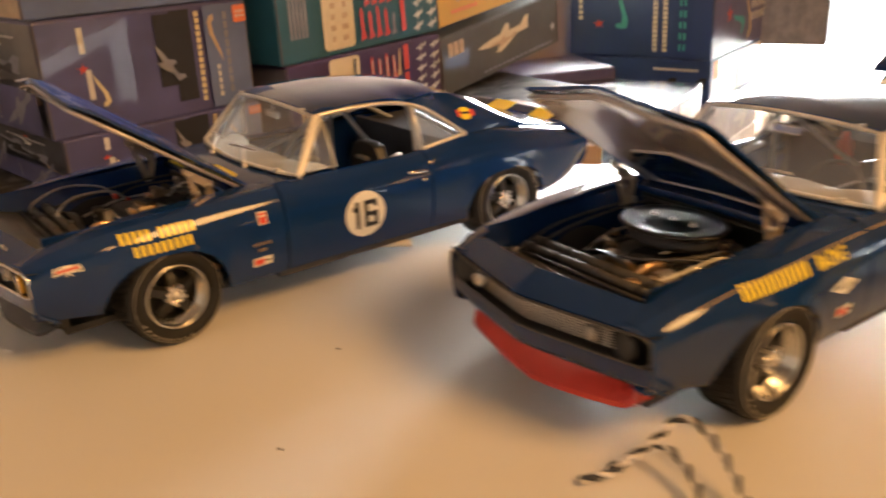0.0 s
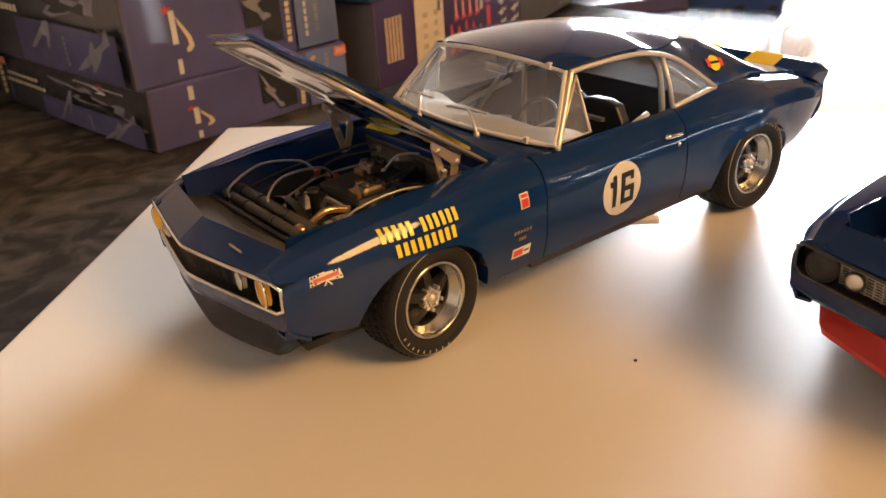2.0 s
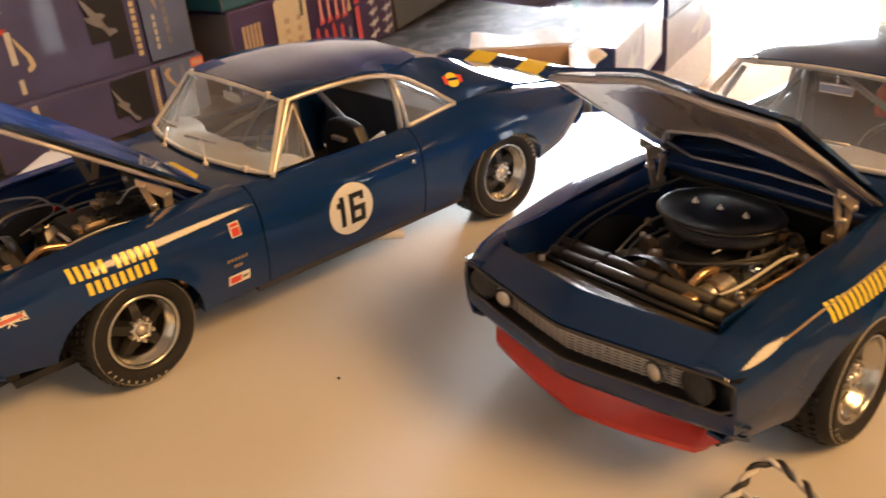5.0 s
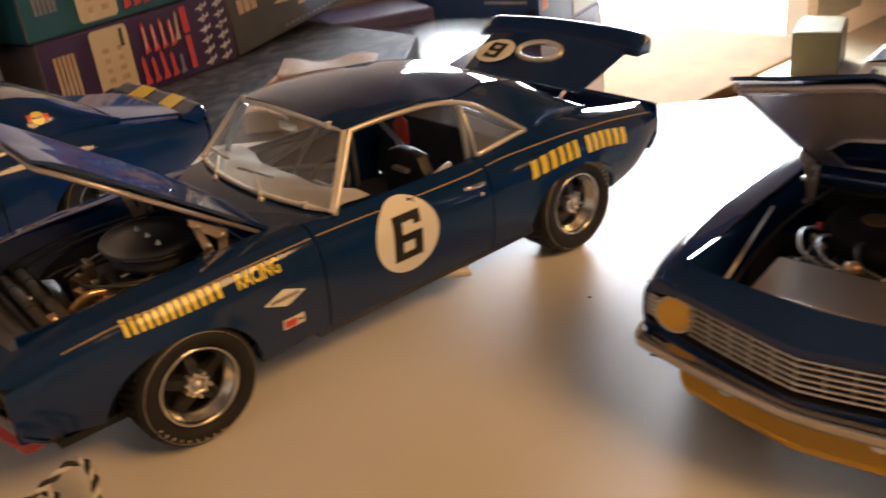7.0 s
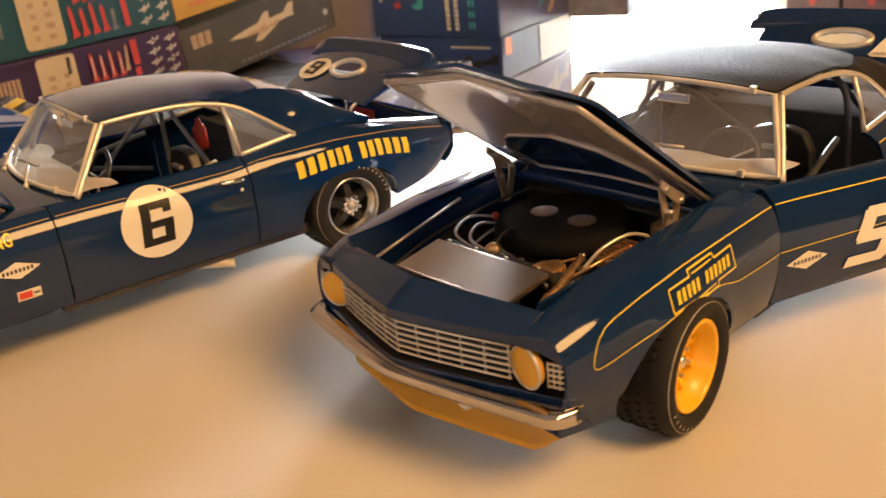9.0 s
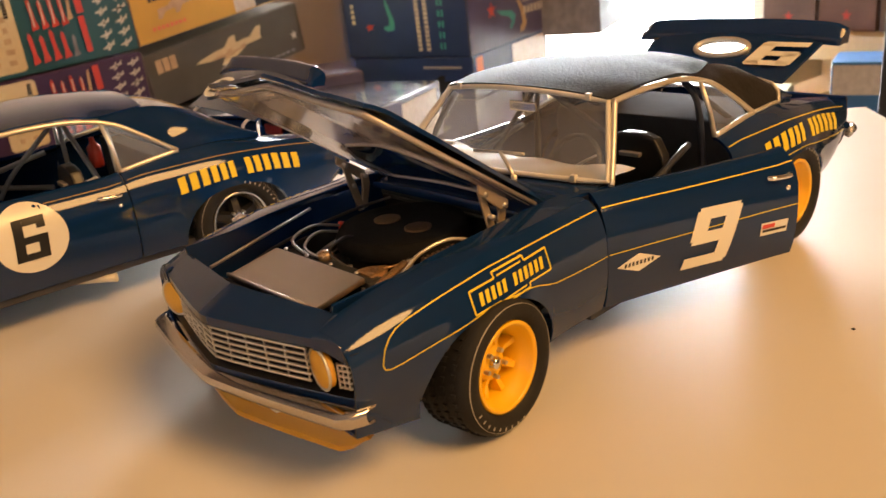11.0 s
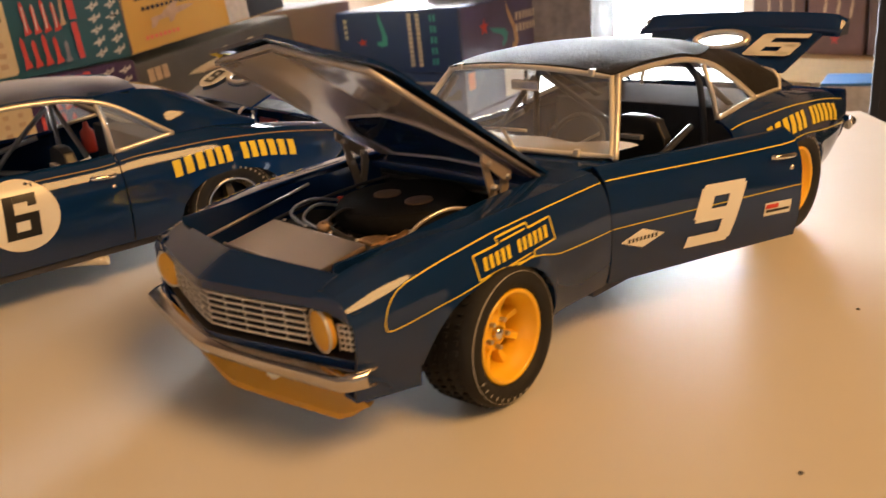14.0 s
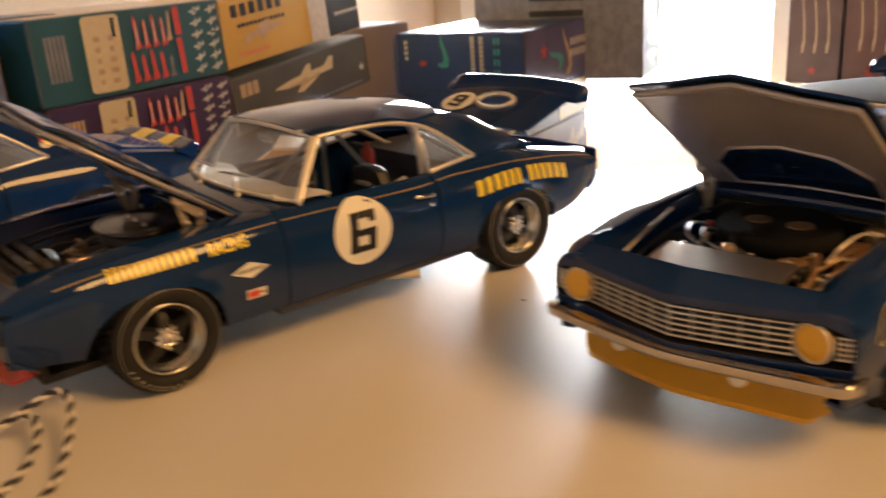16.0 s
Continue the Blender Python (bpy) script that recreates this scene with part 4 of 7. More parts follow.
        hoses = [
            ([(-0.012, 0.010, 0.039), (-0.014, 0.016, 0.0465), (-0.004, 0.0205, 0.0475), (0.006, 0.020, 0.043)], BRAID),
            ([(-0.011, 0.002, 0.039), (-0.014, 0.010, 0.045), (-0.006, 0.015, 0.047), (0.004, 0.0155, 0.042)], BRAID),
            ([(-0.010, -0.004, 0.038), (-0.011, 0.003, 0.044), (-0.003, 0.006, 0.046), (0.004, 0.006, 0.041)], DARKHOSE),
            ([(-0.012, -0.020, 0.037), (-0.004, -0.0245, 0.0425), (0.008, -0.0245, 0.0425), (0.014, -0.0215, 0.036)], GOLD),
            ([(-0.016, -0.018, 0.037), (-0.008, -0.014, 0.0395), (0.002, -0.015, 0.038)], GOLD),
        ]
        part("water_pipe", tube("water_pipe", smooth_line([(-0.0245, -0.0238, 0.0368), (-0.018, -0.0232, 0.0380), (-0.011, -0.0212, 0.0390), (-0.002, -0.0180, 0.0392)], 6), 0.0010, GOLD, 10), bay, "brass water pipe")
        cv = part("finned_cover", block("finned_cover", 0.000, 0.014, -0.0275, -0.0205, 0.0365, 0.0395, GOLD, 0.0012), bay, "finned brass cover")
        for k in range(7):
            part("cover_fin", block("cover_fin", 0.0012 + 0.0018 * k, 0.0020 + 0.0018 * k, -0.0270, -0.0210, 0.0395, 0.0403, GOLD), cv)
        part("arched_hose", tube("arched_hose", smooth_line([(-0.007, -0.0225, 0.0390), (-0.002, -0.0245, 0.0432), (0.006, -0.0265, 0.0448), (0.013, -0.0275, 0.0425), (0.016, -0.0275, 0.0390)], 6), 0.0005, TRIM, 8), bay)
        part("thermostat", block("thermostat", -0.014, -0.008, -0.0185, -0.0125, 0.0360, 0.0400, GOLD, 0.0012), bay)
        part("filler_cap", lathe("filler_cap", [(0.0020, 0.0), (0.0022, 0.0014), (0.0012, 0.0022), (0.0001, 0.0024)], GOLD, 16, "z"), bay, m=Matrix.Translation((-0.0118, 0.004, 0.0392)))
        part("brake_reservoir", block("brake_reservoir", 0.026, 0.036, -0.0265, -0.0195, 0.033, 0.040, GOLD, 0.0014), bay)
    clutter(bay, kind)
    hoses = [([(x, y, z if z < 0.036 else 0.036 + 0.62 * (z - 0.036)) for x, y, z in pts], m) for pts, m in hoses]
    for pts, m in hoses:
        h = part("hose", tube("hose", smooth_line(pts, 8), 0.00044, m, 8), bay)
        for e in (pts[0], pts[-1]):
            part("fitting", lathe("fitting", [(0.0001, -0.001), (0.0009, -0.001), (0.0009, 0.001), (0.0001, 0.001)], RED if m is BRAID and e is pts[-1] else STEEL, 8, "z"), h, "anodised hose fitting", m=Matrix.Translation(e))


def hood(parent, material, stripes):
    """The bonnet, propped open on two hinges; its own frame runs forward from the rear edge."""
    h = Vector((0.0365, 0, 0.0472))
    tilt = 35.5
    m = Matrix.Translation(h) @ pose(0, 0, 0, 0, tilt, 0)

    def at(s, t, low=0.0):
        """s forward from the rear edge, t across."""
        front = 0.0692 + 0.0055 * (1 - abs(t))
        crown = 0.0012 * (1 - t * t) + 0.0013 * max(0, 1 - abs(t) / 0.55) * min(1, s * 3)
        nose = -0.0014 * max(0, s - 0.86) ** 2 / 0.02
        return (-front * s, 0.0338 * t, crown + nose - low)

    ts = np.linspace(-1, 1, 33)
    rows = [[at(s, t) for t in ts] for s in np.linspace(0, 1, 20)]
    top = part("hood", grid("hood", rows, material, flip=True), parent, "raised bonnet with a ridged centre", thick=0.0010, m=m)
    # the smooth inner skin, with its folded rim and a pressed recess
    rows = [[at(q, t, 0.0020) for t in np.linspace(-0.93, 0.93, 25)] for q in np.linspace(0.04, 0.955, 16)]
    inner = part("inner_panel", grid("inner_panel", rows, INNER), top, "smooth inner panel, paled for mirrored table light", thick=0.0006)
    loop = [(0.07, -0.70), (0.07, 0.70), (0.30, 0.72), (0.43, 0.52), (0.45, 0.46), (0.45, -0.46), (0.43, -0.52), (0.30, -0.72)]
    pts = []
    for (q0, t0), (q1, t1) in zip(loop, loop[1:] + loop[:1]):
        pts += [Vector(at(q0 + (q1 - q0) * k / 6, t0 + (t1 - t0) * k / 6, 0.0028)) for k in range(6)]
    press = part("pressing", tube("pressing", pts, 0.0006, INNER, 8, True), top)
    mid = Vector(at(0.26, 0, 0.0027))
    rows = [[tuple(mid.lerp(p, k)) for p in pts] for k in (0.02, 0.5, 0.97)]
    part("recess", grid("recess", rows, material, closed=True), press, "dark sunken panel of the bonnet underside")
    rim = [at(0.97, t, 0.0016) for t in np.linspace(-0.95, 0.95, 15)]
    part("folded_rim", tube("folded_rim", [at(0.03, -0.965, 0.0016), *rim, at(0.03, 0.965, 0.0016)], 0.0008, INNER, 8), top)
    if stripes:
        for sgn in (-1, 1):
            for q0, q1 in ((0.14, 0.34), (0.40, 0.60), (0.66, 0.86)):
                rows = [[at(q0 + (q1 - q0) * (0.5 + 0.5 * k * math.cos(v)), sgn * (0.68 + 0.15 * k * math.sin(v)), 0.0034) for v in np.linspace(0, 2 * math.pi, 20, endpoint=False)] for k in (0.02, 1.0)]
                part("lightening_hole", grid("lightening_hole", rows, BLACK, closed=True), top, "dark oval opening in the inner panel")
    for s in (-1, 1):
        if stripes:
            rows = [[at(q, t, -0.00025) for t in np.linspace(s * 0.12, s * 0.40, 5)] for q in np.linspace(0.0, 0.995, 14)]
            part("stripe", grid("stripe", rows, YELLOW, flip=s > 0), top, "painted yellow stripe")
        hinge = part("hood_hinge", slab("hood_hinge", [(0.0150, 0.0578), (0.0255, 0.0508), (0.0251, 0.0484), (0.0223, 0.0488), (0.0180, 0.0526), (0.0147, 0.0556)], s * 0.0302, s * 0.0310, HINGE, 0.0002), parent, "bare metal hood hinge plate")
        for link in ([(0.0157, 0.0554), (0.0181, 0.0538), (0.0205, 0.0466), (0.0223, 0.0392), (0.0199, 0.0388), (0.0177, 0.0470)], [(0.0227, 0.0506), (0.0253, 0.0496), (0.0255, 0.0466), (0.0231, 0.0390), (0.0213, 0.0402), (0.0227, 0.0472)]):
            part("hinge_arm", slab("hinge_arm", link, s * 0.0290, s * 0.0297, HINGE, 0.0002), hinge)
        for x, z in ((0.0171, 0.0546), (0.0239, 0.0496), (0.0211, 0.0398), (0.0191, 0.0476)):
            part("pin", lathe("pin", [(0.0001, -0.0014), (0.0008, -0.0014), (0.0008, 0.0012), (0.0001, 0.0012)], STEEL, 10), hinge, m=Matrix.Translation((x, s * 0.0300, z)))


def light_lens(parent, name, y, z, r, material, label, back=0.0005, rim=CHROME, m_tilt=0):
    x = nose_x(y) + back
    l = part(name, lathe(name, [(r, 0.0016), (r, 0.0), (r * 0.92, -0.0003), (r * 0.5, -0.0005), (0.0001, -0.0006)], material, 28, "x"), parent, label, m=Matrix.Translation((x, y, z)) @ pose(0, 0, 0, 0, 0, math.copysign(10, y)))
    part("bezel", tube("bezel", [(0.0, r * 1.04 * math.cos(t), r * 1.04 * math.sin(t)) for t in np.linspace(0, 2 * math.pi, 28, endpoint=False)], 0.00036, rim, 8, True), l)
    return l


def front_end(parent, kind, paint):
    """Header panel, grille opening, lamps, valance."""
    def hood_edge(y):
        return (-0.0428 if kind == "nine" else -0.0450) + 0.0064 * abs(y) / 0.0345
    xe0, xe1 = nose_x(0.0345), hood_edge(0.0345)
    rows = []
    for y in np.linspace(-0.0345, 0.0345, 27):
        x0, x1 = nose_x(y), hood_edge(y)
        row = [(x0 + 0.0012, y, 0.0369), (x0 + 0.0001, y, 0.0371)]
        for s in np.linspace(0, 1, 10):
            row.append((x0 + (x1 - x0) * s, y, bay_edge(xe0 + (xe1 - xe0) * s)[1] + 0.0014 * (1 - abs(y) / 0.0345) * s))
        row.append((x1 + 0.0002, y, row[-1][2] - 0.0030))
        rows.append(row)
    part("header_panel", grid("header_panel", rows, paint), parent, "", thick=0.0008)
    # the front corner closes the end of each fender down to the lip over the lamp
    for s in (-1, 1):
        sec = [p for p in side_rows(NOSE["wing"], NOSE["wing"] + 0.0002, s, 2, bay_edge)[0] if p[2] > (0.0350 if kind == "nine" else 0.0366)]
        rows = []
        for x, y, z in sec:
            xe = min(x, nose_x(y))
            row = []
            for q in np.linspace(0, 1, 6):
                row.append((x + (xe - x) * math.sin(q * math.pi / 2), y, z + (min(z, SHOULDER(xe)) - z) * q * q))
            # the brow over the lamp
            brow = 0.0369 - (0.0020 * min(1, max(0, (abs(y) - 0.0375) / 0.006)) if kind == "nine" else 0.0)
            x, y, z = row[-1]
            row += [(x + 0.0001 * q, y, z + (min(z, brow) - z) * q - 0.00002 * q) for q in (0.35, 0.7, 1.0)]
            rows.append(row)
        part("nose_cap", grid("nose_cap", rows, paint, flip=s > 0), parent, thick=0.0003)
    gb = 0.0262 if kind == "nine" else 0.0282
    part("grille_recess", grid("grille_recess", [front_row(0.0372, 0.0), front_row(0.0372, 0.0052), front_row(gb, 0.0052), front_row(gb, 0.0)], BLACK), parent, "black recess behind the grille")
    part("valance", grid("valance", [front_row(z, b) for z, b in ((gb, 0.0), (0.0240, -0.0002), (0.0222, 0.0006), (0.0200, 0.0035), (0.0185, 0.0060)) + (((0.0160, 0.0080),) if kind == "nine" else ())], paint), parent, thick=0.0008)
    loop = [(nose_x(y) - 0.0003, y, 0.0370) for y in np.linspace(-0.0405, 0.0405, 21)] + [(nose_x(0.0428), 0.0428, z) for z in (0.0358, 0.0328, 0.0298)] + [(nose_x(y) - 0.0003, y, 0.0285) for y in np.linspace(0.0405, -0.0405, 21)] + [(nose_x(0.0428), -0.0428, z) for z in (0.0298, 0.0328, 0.0358)]
    if kind != "nine":
        part("grille_surround", tube("grille_surround", loop, 0.0006 if kind == "sixteen" else 0.0004, CHROME if kind == "sixteen" else SHEET, 8, True), parent, "bright metal line round the grille" if kind == "sixteen" else "thin dark line round the grille")
    g = part("grille", grid("grille", [front_row(0.0366, 0.0044, w=0.034), front_row(gb + 0.0006, 0.0044, w=0.034)], LINING), parent, "egg-crate grille")
    bar = TRIM if kind == "nine" else BLACK if kind == "sixteen" else STEEL
    out = 0.0016 if kind == "nine" else 0.0030
    for k in range(6 if kind == "nine" else 10):
        z = gb + 0.0014 + (0.00165 if kind == "nine" else 0.0008) * k
        part("grille_bar", tube("grille_bar", [(nose_x(y) + out, y, z) for y in np.linspace(-0.0305, 0.0305, 15)], 0.00036 if kind == "nine" else 0.00022, bar, 6), g)
    for y in np.linspace(-0.0300, 0.0300, 11 if kind == "nine" else 25):
        part("grille_post", tube("grille_post", [(nose_x(y) + out, y, gb + 0.0010), (nose_x(y) + out, y, 0.0364)], 0.00025, bar, 6), g)
    for s in (-1, 1):
        if kind == "nine":
            light_lens(parent, "headlight_cover", s * 0.0346, 0.0318, 0.0048, AMBER, "yellow taped headlight cover", 0.0006, TRIM)
            for k in range(5):
                z = 0.0288 + 0.0014 * k
                part("grille_end_bar", tube("grille_end_bar", [(nose_x(0.0402) - 0.0001, s * 0.0402, z), (nose_x(0.0422) - 0.0001, s * 0.0422, z), (nose_x(0.0442), s * 0.0442, z)], 0.0003, TRIM, 6), parent)
            for y in (0.0403, 0.0416, 0.0429, 0.0441):
                part("grille_end_post", tube("grille_end_post", [(nose_x(y) - 0.0001, s * y, 0.0284), (nose_x(y) - 0.0001, s * y, 0.0348)], 0.00025, TRIM, 6), parent)
        elif kind == "sixteen":
            light_lens(parent, "headlight_cover", s * 0.0345, 0.0328, 0.0041, AMBER, "yellow headlight cover", 0.0, CHROME)
            light_lens(parent, "parking_light", s * 0.0245, 0.0332, 0.0026, LENS_CLEAR, "small round clear parking light", 0.0006, CHROME)
        else:
            light_lens(parent, "headlight", s * 0.0345, 0.0328, 0.0040, DARK, "dark blanked-off headlight", 0.0006, DARK)
            light_lens(parent, "parking_light", s * 0.0245, 0.0328, 0.0023, STEEL, "small grey parking light", 0.0008, DARK)
    if kind == "nine":
        rows = []
        for u in np.linspace(-math.pi / 2, math.pi / 2, 45):
            y = 0.0462 * math.sin(u)
            a = abs(y) / 0.0462
            x = -0.0545 + 0.0090 * a**1.25 + 0.005 * (max(0, a - 0.93) / 0.07) ** 2
            z = 0.0232 - 0.0008 * a
            rows.append([(x + 0.0026, y, z + 0.0014), (x + 0.0006, y, z + 0.0013), (x - 0.0004, y, z + 0.0009), (x - 0.0005, y, z), (x - 0.0001, y, z - 0.0010), (x + 0.0006, y, z - 0.0015), (x + 0.0018, y, z - 0.0016)])
        part("front_bumper", grid("front_bumper", rows, BUMPER), parent, "chrome front bumper blade", thick=0.0006)
        for s in (-1, 1):
            part("fog_light", lathe("fog_light", [(0.0024, 0.001), (0.0024, 0.0), (0.0015, -0.0006), (0.0001, -0.0008)], WHITE, 20, "x"), parent, "small round white light", m=Matrix.Translation((-0.0475, s * 0.0180, 0.0188)))
    elif kind == "sixteen":
        part("nose_badge", block("nose_badge", -0.0002, 0.0002, -0.0035, 0.0035, 0, 0.0006, STEEL), parent, m=Matrix.Translation((-0.0465, -0.022, 0.0412)))


def coupe(kind, m, paint, roof_paint, label, door_open=0.0):
    """A 1:18 scale coupe with its bonnet up."""
    car = thing("model_car", label, "model car", m, "model racing cars")
    NOSE_DROP["depth"] = 0.0042 if kind == "nine" else 0.0
    NOSE.update({"peak": -0.0524, "sweep": 0.0112, "bow": 1.16, "wing": -0.0418, "width": 0.0446} if kind == "nine" else {"peak": -0.0530, "sweep": 0.0082, "bow": 1.15, "wing": -0.0452, "width": 0.0437})
    fenders, doors, quarters = {}, {}, {}
    for side, s in mirror_sides():
        fenders[s] = part("front_fender", grid("front_fender", side_rows(NOSE["wing"], DOOR0 - 0.00025, s, 14, bay_edge), paint, flip=s < 0), car, thick=0.0009)
        hinge = Vector((DOOR0, s * 0.0478, 0))
        dm = Matrix.Translation(hinge) @ pose(0, 0, 0, 0, 0, s * door_open if s < 0 else 0)
        rows = side_rows(DOOR0 + 0.00025, DOOR1 - 0.00025, s, 14, lambda x: (0.0400, SHOULDER(x) + 0.0010))
        doors[s] = part("door", shift(grid("door", rows, paint, flip=s < 0), hinge), car, thick=0.0016, m=dm)
        hz = 0.0408
        hy = half_width(0.106, hz)
        handle = tube("door_handle", smooth_line([(0.1015, s * (hy + 0.0002), hz + 0.0004), (0.1030, s * (hy + 0.0013), hz + 0.0004), (0.1085, s * (hy + 0.0013), hz), (0.1100, s * (hy + 0.0002), hz)], 5), 0.0008, CHROME, 8)
        part("door_handle", shift(handle, hinge), doors[s], "chrome door handle")
        lock = lathe("lock", [(0.0008, 0.0003), (0.0008, -0.0003), (0.0001, -0.0004)], CHROME, 12)
        part("door_lock", lock, doors[s], "", m=Matrix.Translation(Vector((0.1085, s * half_width(0.1085, 0.037), 0.0372)) - hinge))
        quarters[s] = part("quarter_panel", grid("quarter_panel", side_rows(DOOR1 + 0.00025, 0.2088, s, 22, lambda x: (QUARTER_Y(x), QUARTER_Z(x))), paint, flip=s < 0), car, thick=0.0009)
        if kind == "nine":
            part("sail_panel", sail_mesh(s, roof_paint, 0.112, 0.158), car, "black vinyl rear pillar", thick=0.0008)
            part("sail_foot", sail_mesh(s, paint, 0.158, 0.172), car, thick=0.0008)
            strip = [sail_point(x, 0.0, s, 0.0005) for x in np.linspace(0.136, 0.158, 8)] + [sail_point(0.158, q, s, 0.0005) for q in (0.3, 0.6, 1.0)]
            part("vinyl_trim", tube("vinyl_trim", strip, 0.0007, TRIM, 8), car, "bright strip along the vinyl's edge")
        else:
            part("sail_panel", sail_mesh(s, roof_paint), car, thick=0.0008)
        # wheel wells
        for cx in (0.0, 0.1525):
            arc = [(cx + 0.0232 * math.cos(t), 0.0150 + 0.0215 * math.sin(t)) for t in np.linspace(0.16, math.pi - 0.16, 19)]
            rows = [[(x, s * y, z) for x, z in arc] for y in (0.0462, 0.040, 0.028)]
            rows.append([(cx + (x - cx) * 0.05, s * 0.028, 0.0178 + (z - 0.0178) * 0.05) for x, z in arc])
            part("wheel_well", grid("wheel_well", rows, DARK), car)
    # cowl, floor, tail
    rows = []
    for y in np.linspace(-0.0425, 0.0425, 21):
        t = y / 0.0425
        e = screen_point(0, t)
        rows.append([(0.0302, y * 0.79, 0.0432), (0.0300, y * 0.79, 0.0444 + 0.001 * (1 - t * t)), (0.0304, y * 0.79, 0.0450 + 0.001 * (1 - t * t)), (0.0362, y * 0.815, 0.0462 + 0.001 * (1 - t * t)), (0.041, y * 0.9, 0.0474 + 0.0012 * (1 - t * t)), (e.x + 0.001, y, e.z - 0.0007)])
    cowl = part("cowl", grid("cowl", rows, paint), car, thick=0.0008)
    if kind == "sixteen":
        for x0, y0, y1 in ((0.0334, -0.0210, 0.0008), (0.0308, 0.0120, 0.0306)):
            rows = []
            for y in np.linspace(y0, y1, 13):
                trim = 0.0012 * (1 - math.sqrt(max(0.0, 1 - (1 - min(y - y0, y1 - y) / 0.0014) ** 2))) if min(y - y0, y1 - y) < 0.0014 else 0.0
                rows.append([])
                for q in np.linspace(0, 1, 5):
                    x = x0 + trim + (0.0066 - 2 * trim) * q
                    rise = 0.0450 + 0.0012 * (x - 0.0304) / 0.0058 if x < 0.0362 else 0.0462 + 0.0012 * (x - 0.0362) / 0.0048
                    rows[-1].append((x, y, rise + 0.0003 + 0.001 * (1 - (y / 0.034) ** 2)))
            part("stripe", grid("stripe", rows, YELLOW), cowl, "painted yellow stripe with rounded ends")
    part("cabin_floor", block("cabin_floor", 0.041, 0.135, -0.0445, 0.0445, 0.0118, 0.0160, LINING, 0.0006), car)
    part("trunk_floor", block("trunk_floor", 0.174, 0.206, -0.033, 0.033, 0.0255, 0.0275, LINING, 0.0006), car)
    part("rear_bulkhead", block("rear_bulkhead", 0.131, 0.134, -0.040, 0.040, 0.016, 0.0470, LINING, 0.0006), car)
    part("parcel_shelf", block("parcel_shelf", 0.134, 0.172, -0.0375, 0.0375, 0.0440, 0.0458, LINING, 0.0006), car)
    rows = []
    for z, b in ((0.0398, -0.0002), (0.0388, 0.0008), (0.0330, 0.0014), (0.0275, 0.0010), (0.0245, -0.0010), (0.0225, -0.0040)):
        rows.append([(0.2086 + b + 0.0012 * (1 - (y / 0.0425) ** 2), y, z) for y in np.linspace(-0.0418, 0.0418, 17)])
    tail = part("tail_panel", grid("tail_panel", rows, paint), car, thick=0.0008)
    for s in (-1, 1):
        part("tail_light", block("tail_light", -0.0006, 0.0008, -0.0085, 0.0085, -0.0026, 0.0026, RED, 0.0006), tail, "red tail light", m=Matrix.Translation((0.2102, s * 0.027, 0.0325)))
    if kind == "nine":
        part("rear_bumper", tube("rear_bumper", smooth_line([(0.1985, -0.0478, 0.0285), (0.2085, -0.0445, 0.0285), (0.2120, -0.030, 0.0285), (0.2125, 0, 0.0285), (0.2120, 0.030, 0.0285), (0.2085, 0.0445, 0.0285), (0.1985, 0.0478, 0.0285)], 6), 0.0016, CHROME, 10), car, "chrome rear bumper")
    # roof and glass
    part("roof", roof_mesh(roof_paint), car, "black grained vinyl roof" if roof_paint is VINYL else "", thick=0.0008)
    part("rear_window", rear_glass_mesh(), car)
    part("windscreen", grid("windscreen", [[tuple(screen_point(s, t)) for t in np.linspace(-1, 1, 17)] for s in np.linspace(0, 1, 8)], GLASS), car, "clear windscreen, tan reflections tinted into its veil")
    frame_line = [screen_point(0, t) for t in np.linspace(-1, 1, 15)] + [screen_point(q, 1) for q in (0.33, 0.66)] + [screen_point(1, t) for t in np.linspace(1, -1, 15)] + [screen_point(q, -1) for q in (0.66, 0.33)]
    # Silver surround coloured cream for the warm light it mirrors.
    fr = part("windscreen_trim", tube("windscreen_trim", [p + Vector((-0.0006, 0, 0.0004)) for p in frame_line], 0.00085, CREAM, 8, True), car, "silver windscreen surround, tinted cream for warm light")
    for t, s in ((-0.82, 1), (0.82, 1), (-0.78, 0), (0.78, 0)):
        p = screen_point(s, t)
        part("trim_clip", block("trim_clip", -0.0008, 0.0008, -0.0009, 0.0009, -0.0009, 0.0014, CREAM, 0.0003), fr, m=Matrix.Translation(p + Vector((-0.001, 0, 0.0006))))
    for side, s in mirror_sides():
        line = side_window_line(s)
        part("window_trim", tube("window_trim", smooth_line(line, 6), 0.0009, TRIM, 8), car, "bright side window trim")
        sill = [(0.136, s * 0.0416, 0.0503), (0.1245, s * 0.0413, 0.0490), (0.1135, s * 0.0409, 0.0476)]
        part("window_sill_trim", tube("window_sill_trim", smooth_line(sill, 5), 0.0009, TRIM, 8), car)
        part("door_post", tube("door_post", [(0.1115, s * 0.0366, 0.0652), (0.1130, s * 0.0392, 0.0555), (0.1133, s * 0.0407, 0.0474)], 0.0008, TRIM, 8), car)
        # body-coloured pillar between the two trims
        rows = []
        for q in np.linspace(0, 1, 6):
            a = screen_point(q, s)
            b = Vector((0.0545, s * 0.0437, 0.0484)).lerp(Vector((0.0700, s * 0.0343, 0.0678)), q)
            rows.append([tuple(a), tuple(a.lerp(b, 0.5) + Vector((-0.0004, s * 0.0005, 0.0002))), tuple(b)])
        part("windscreen_pillar", grid("windscreen_pillar", rows, paint, flip=s > 0), car, thick=0.0008)
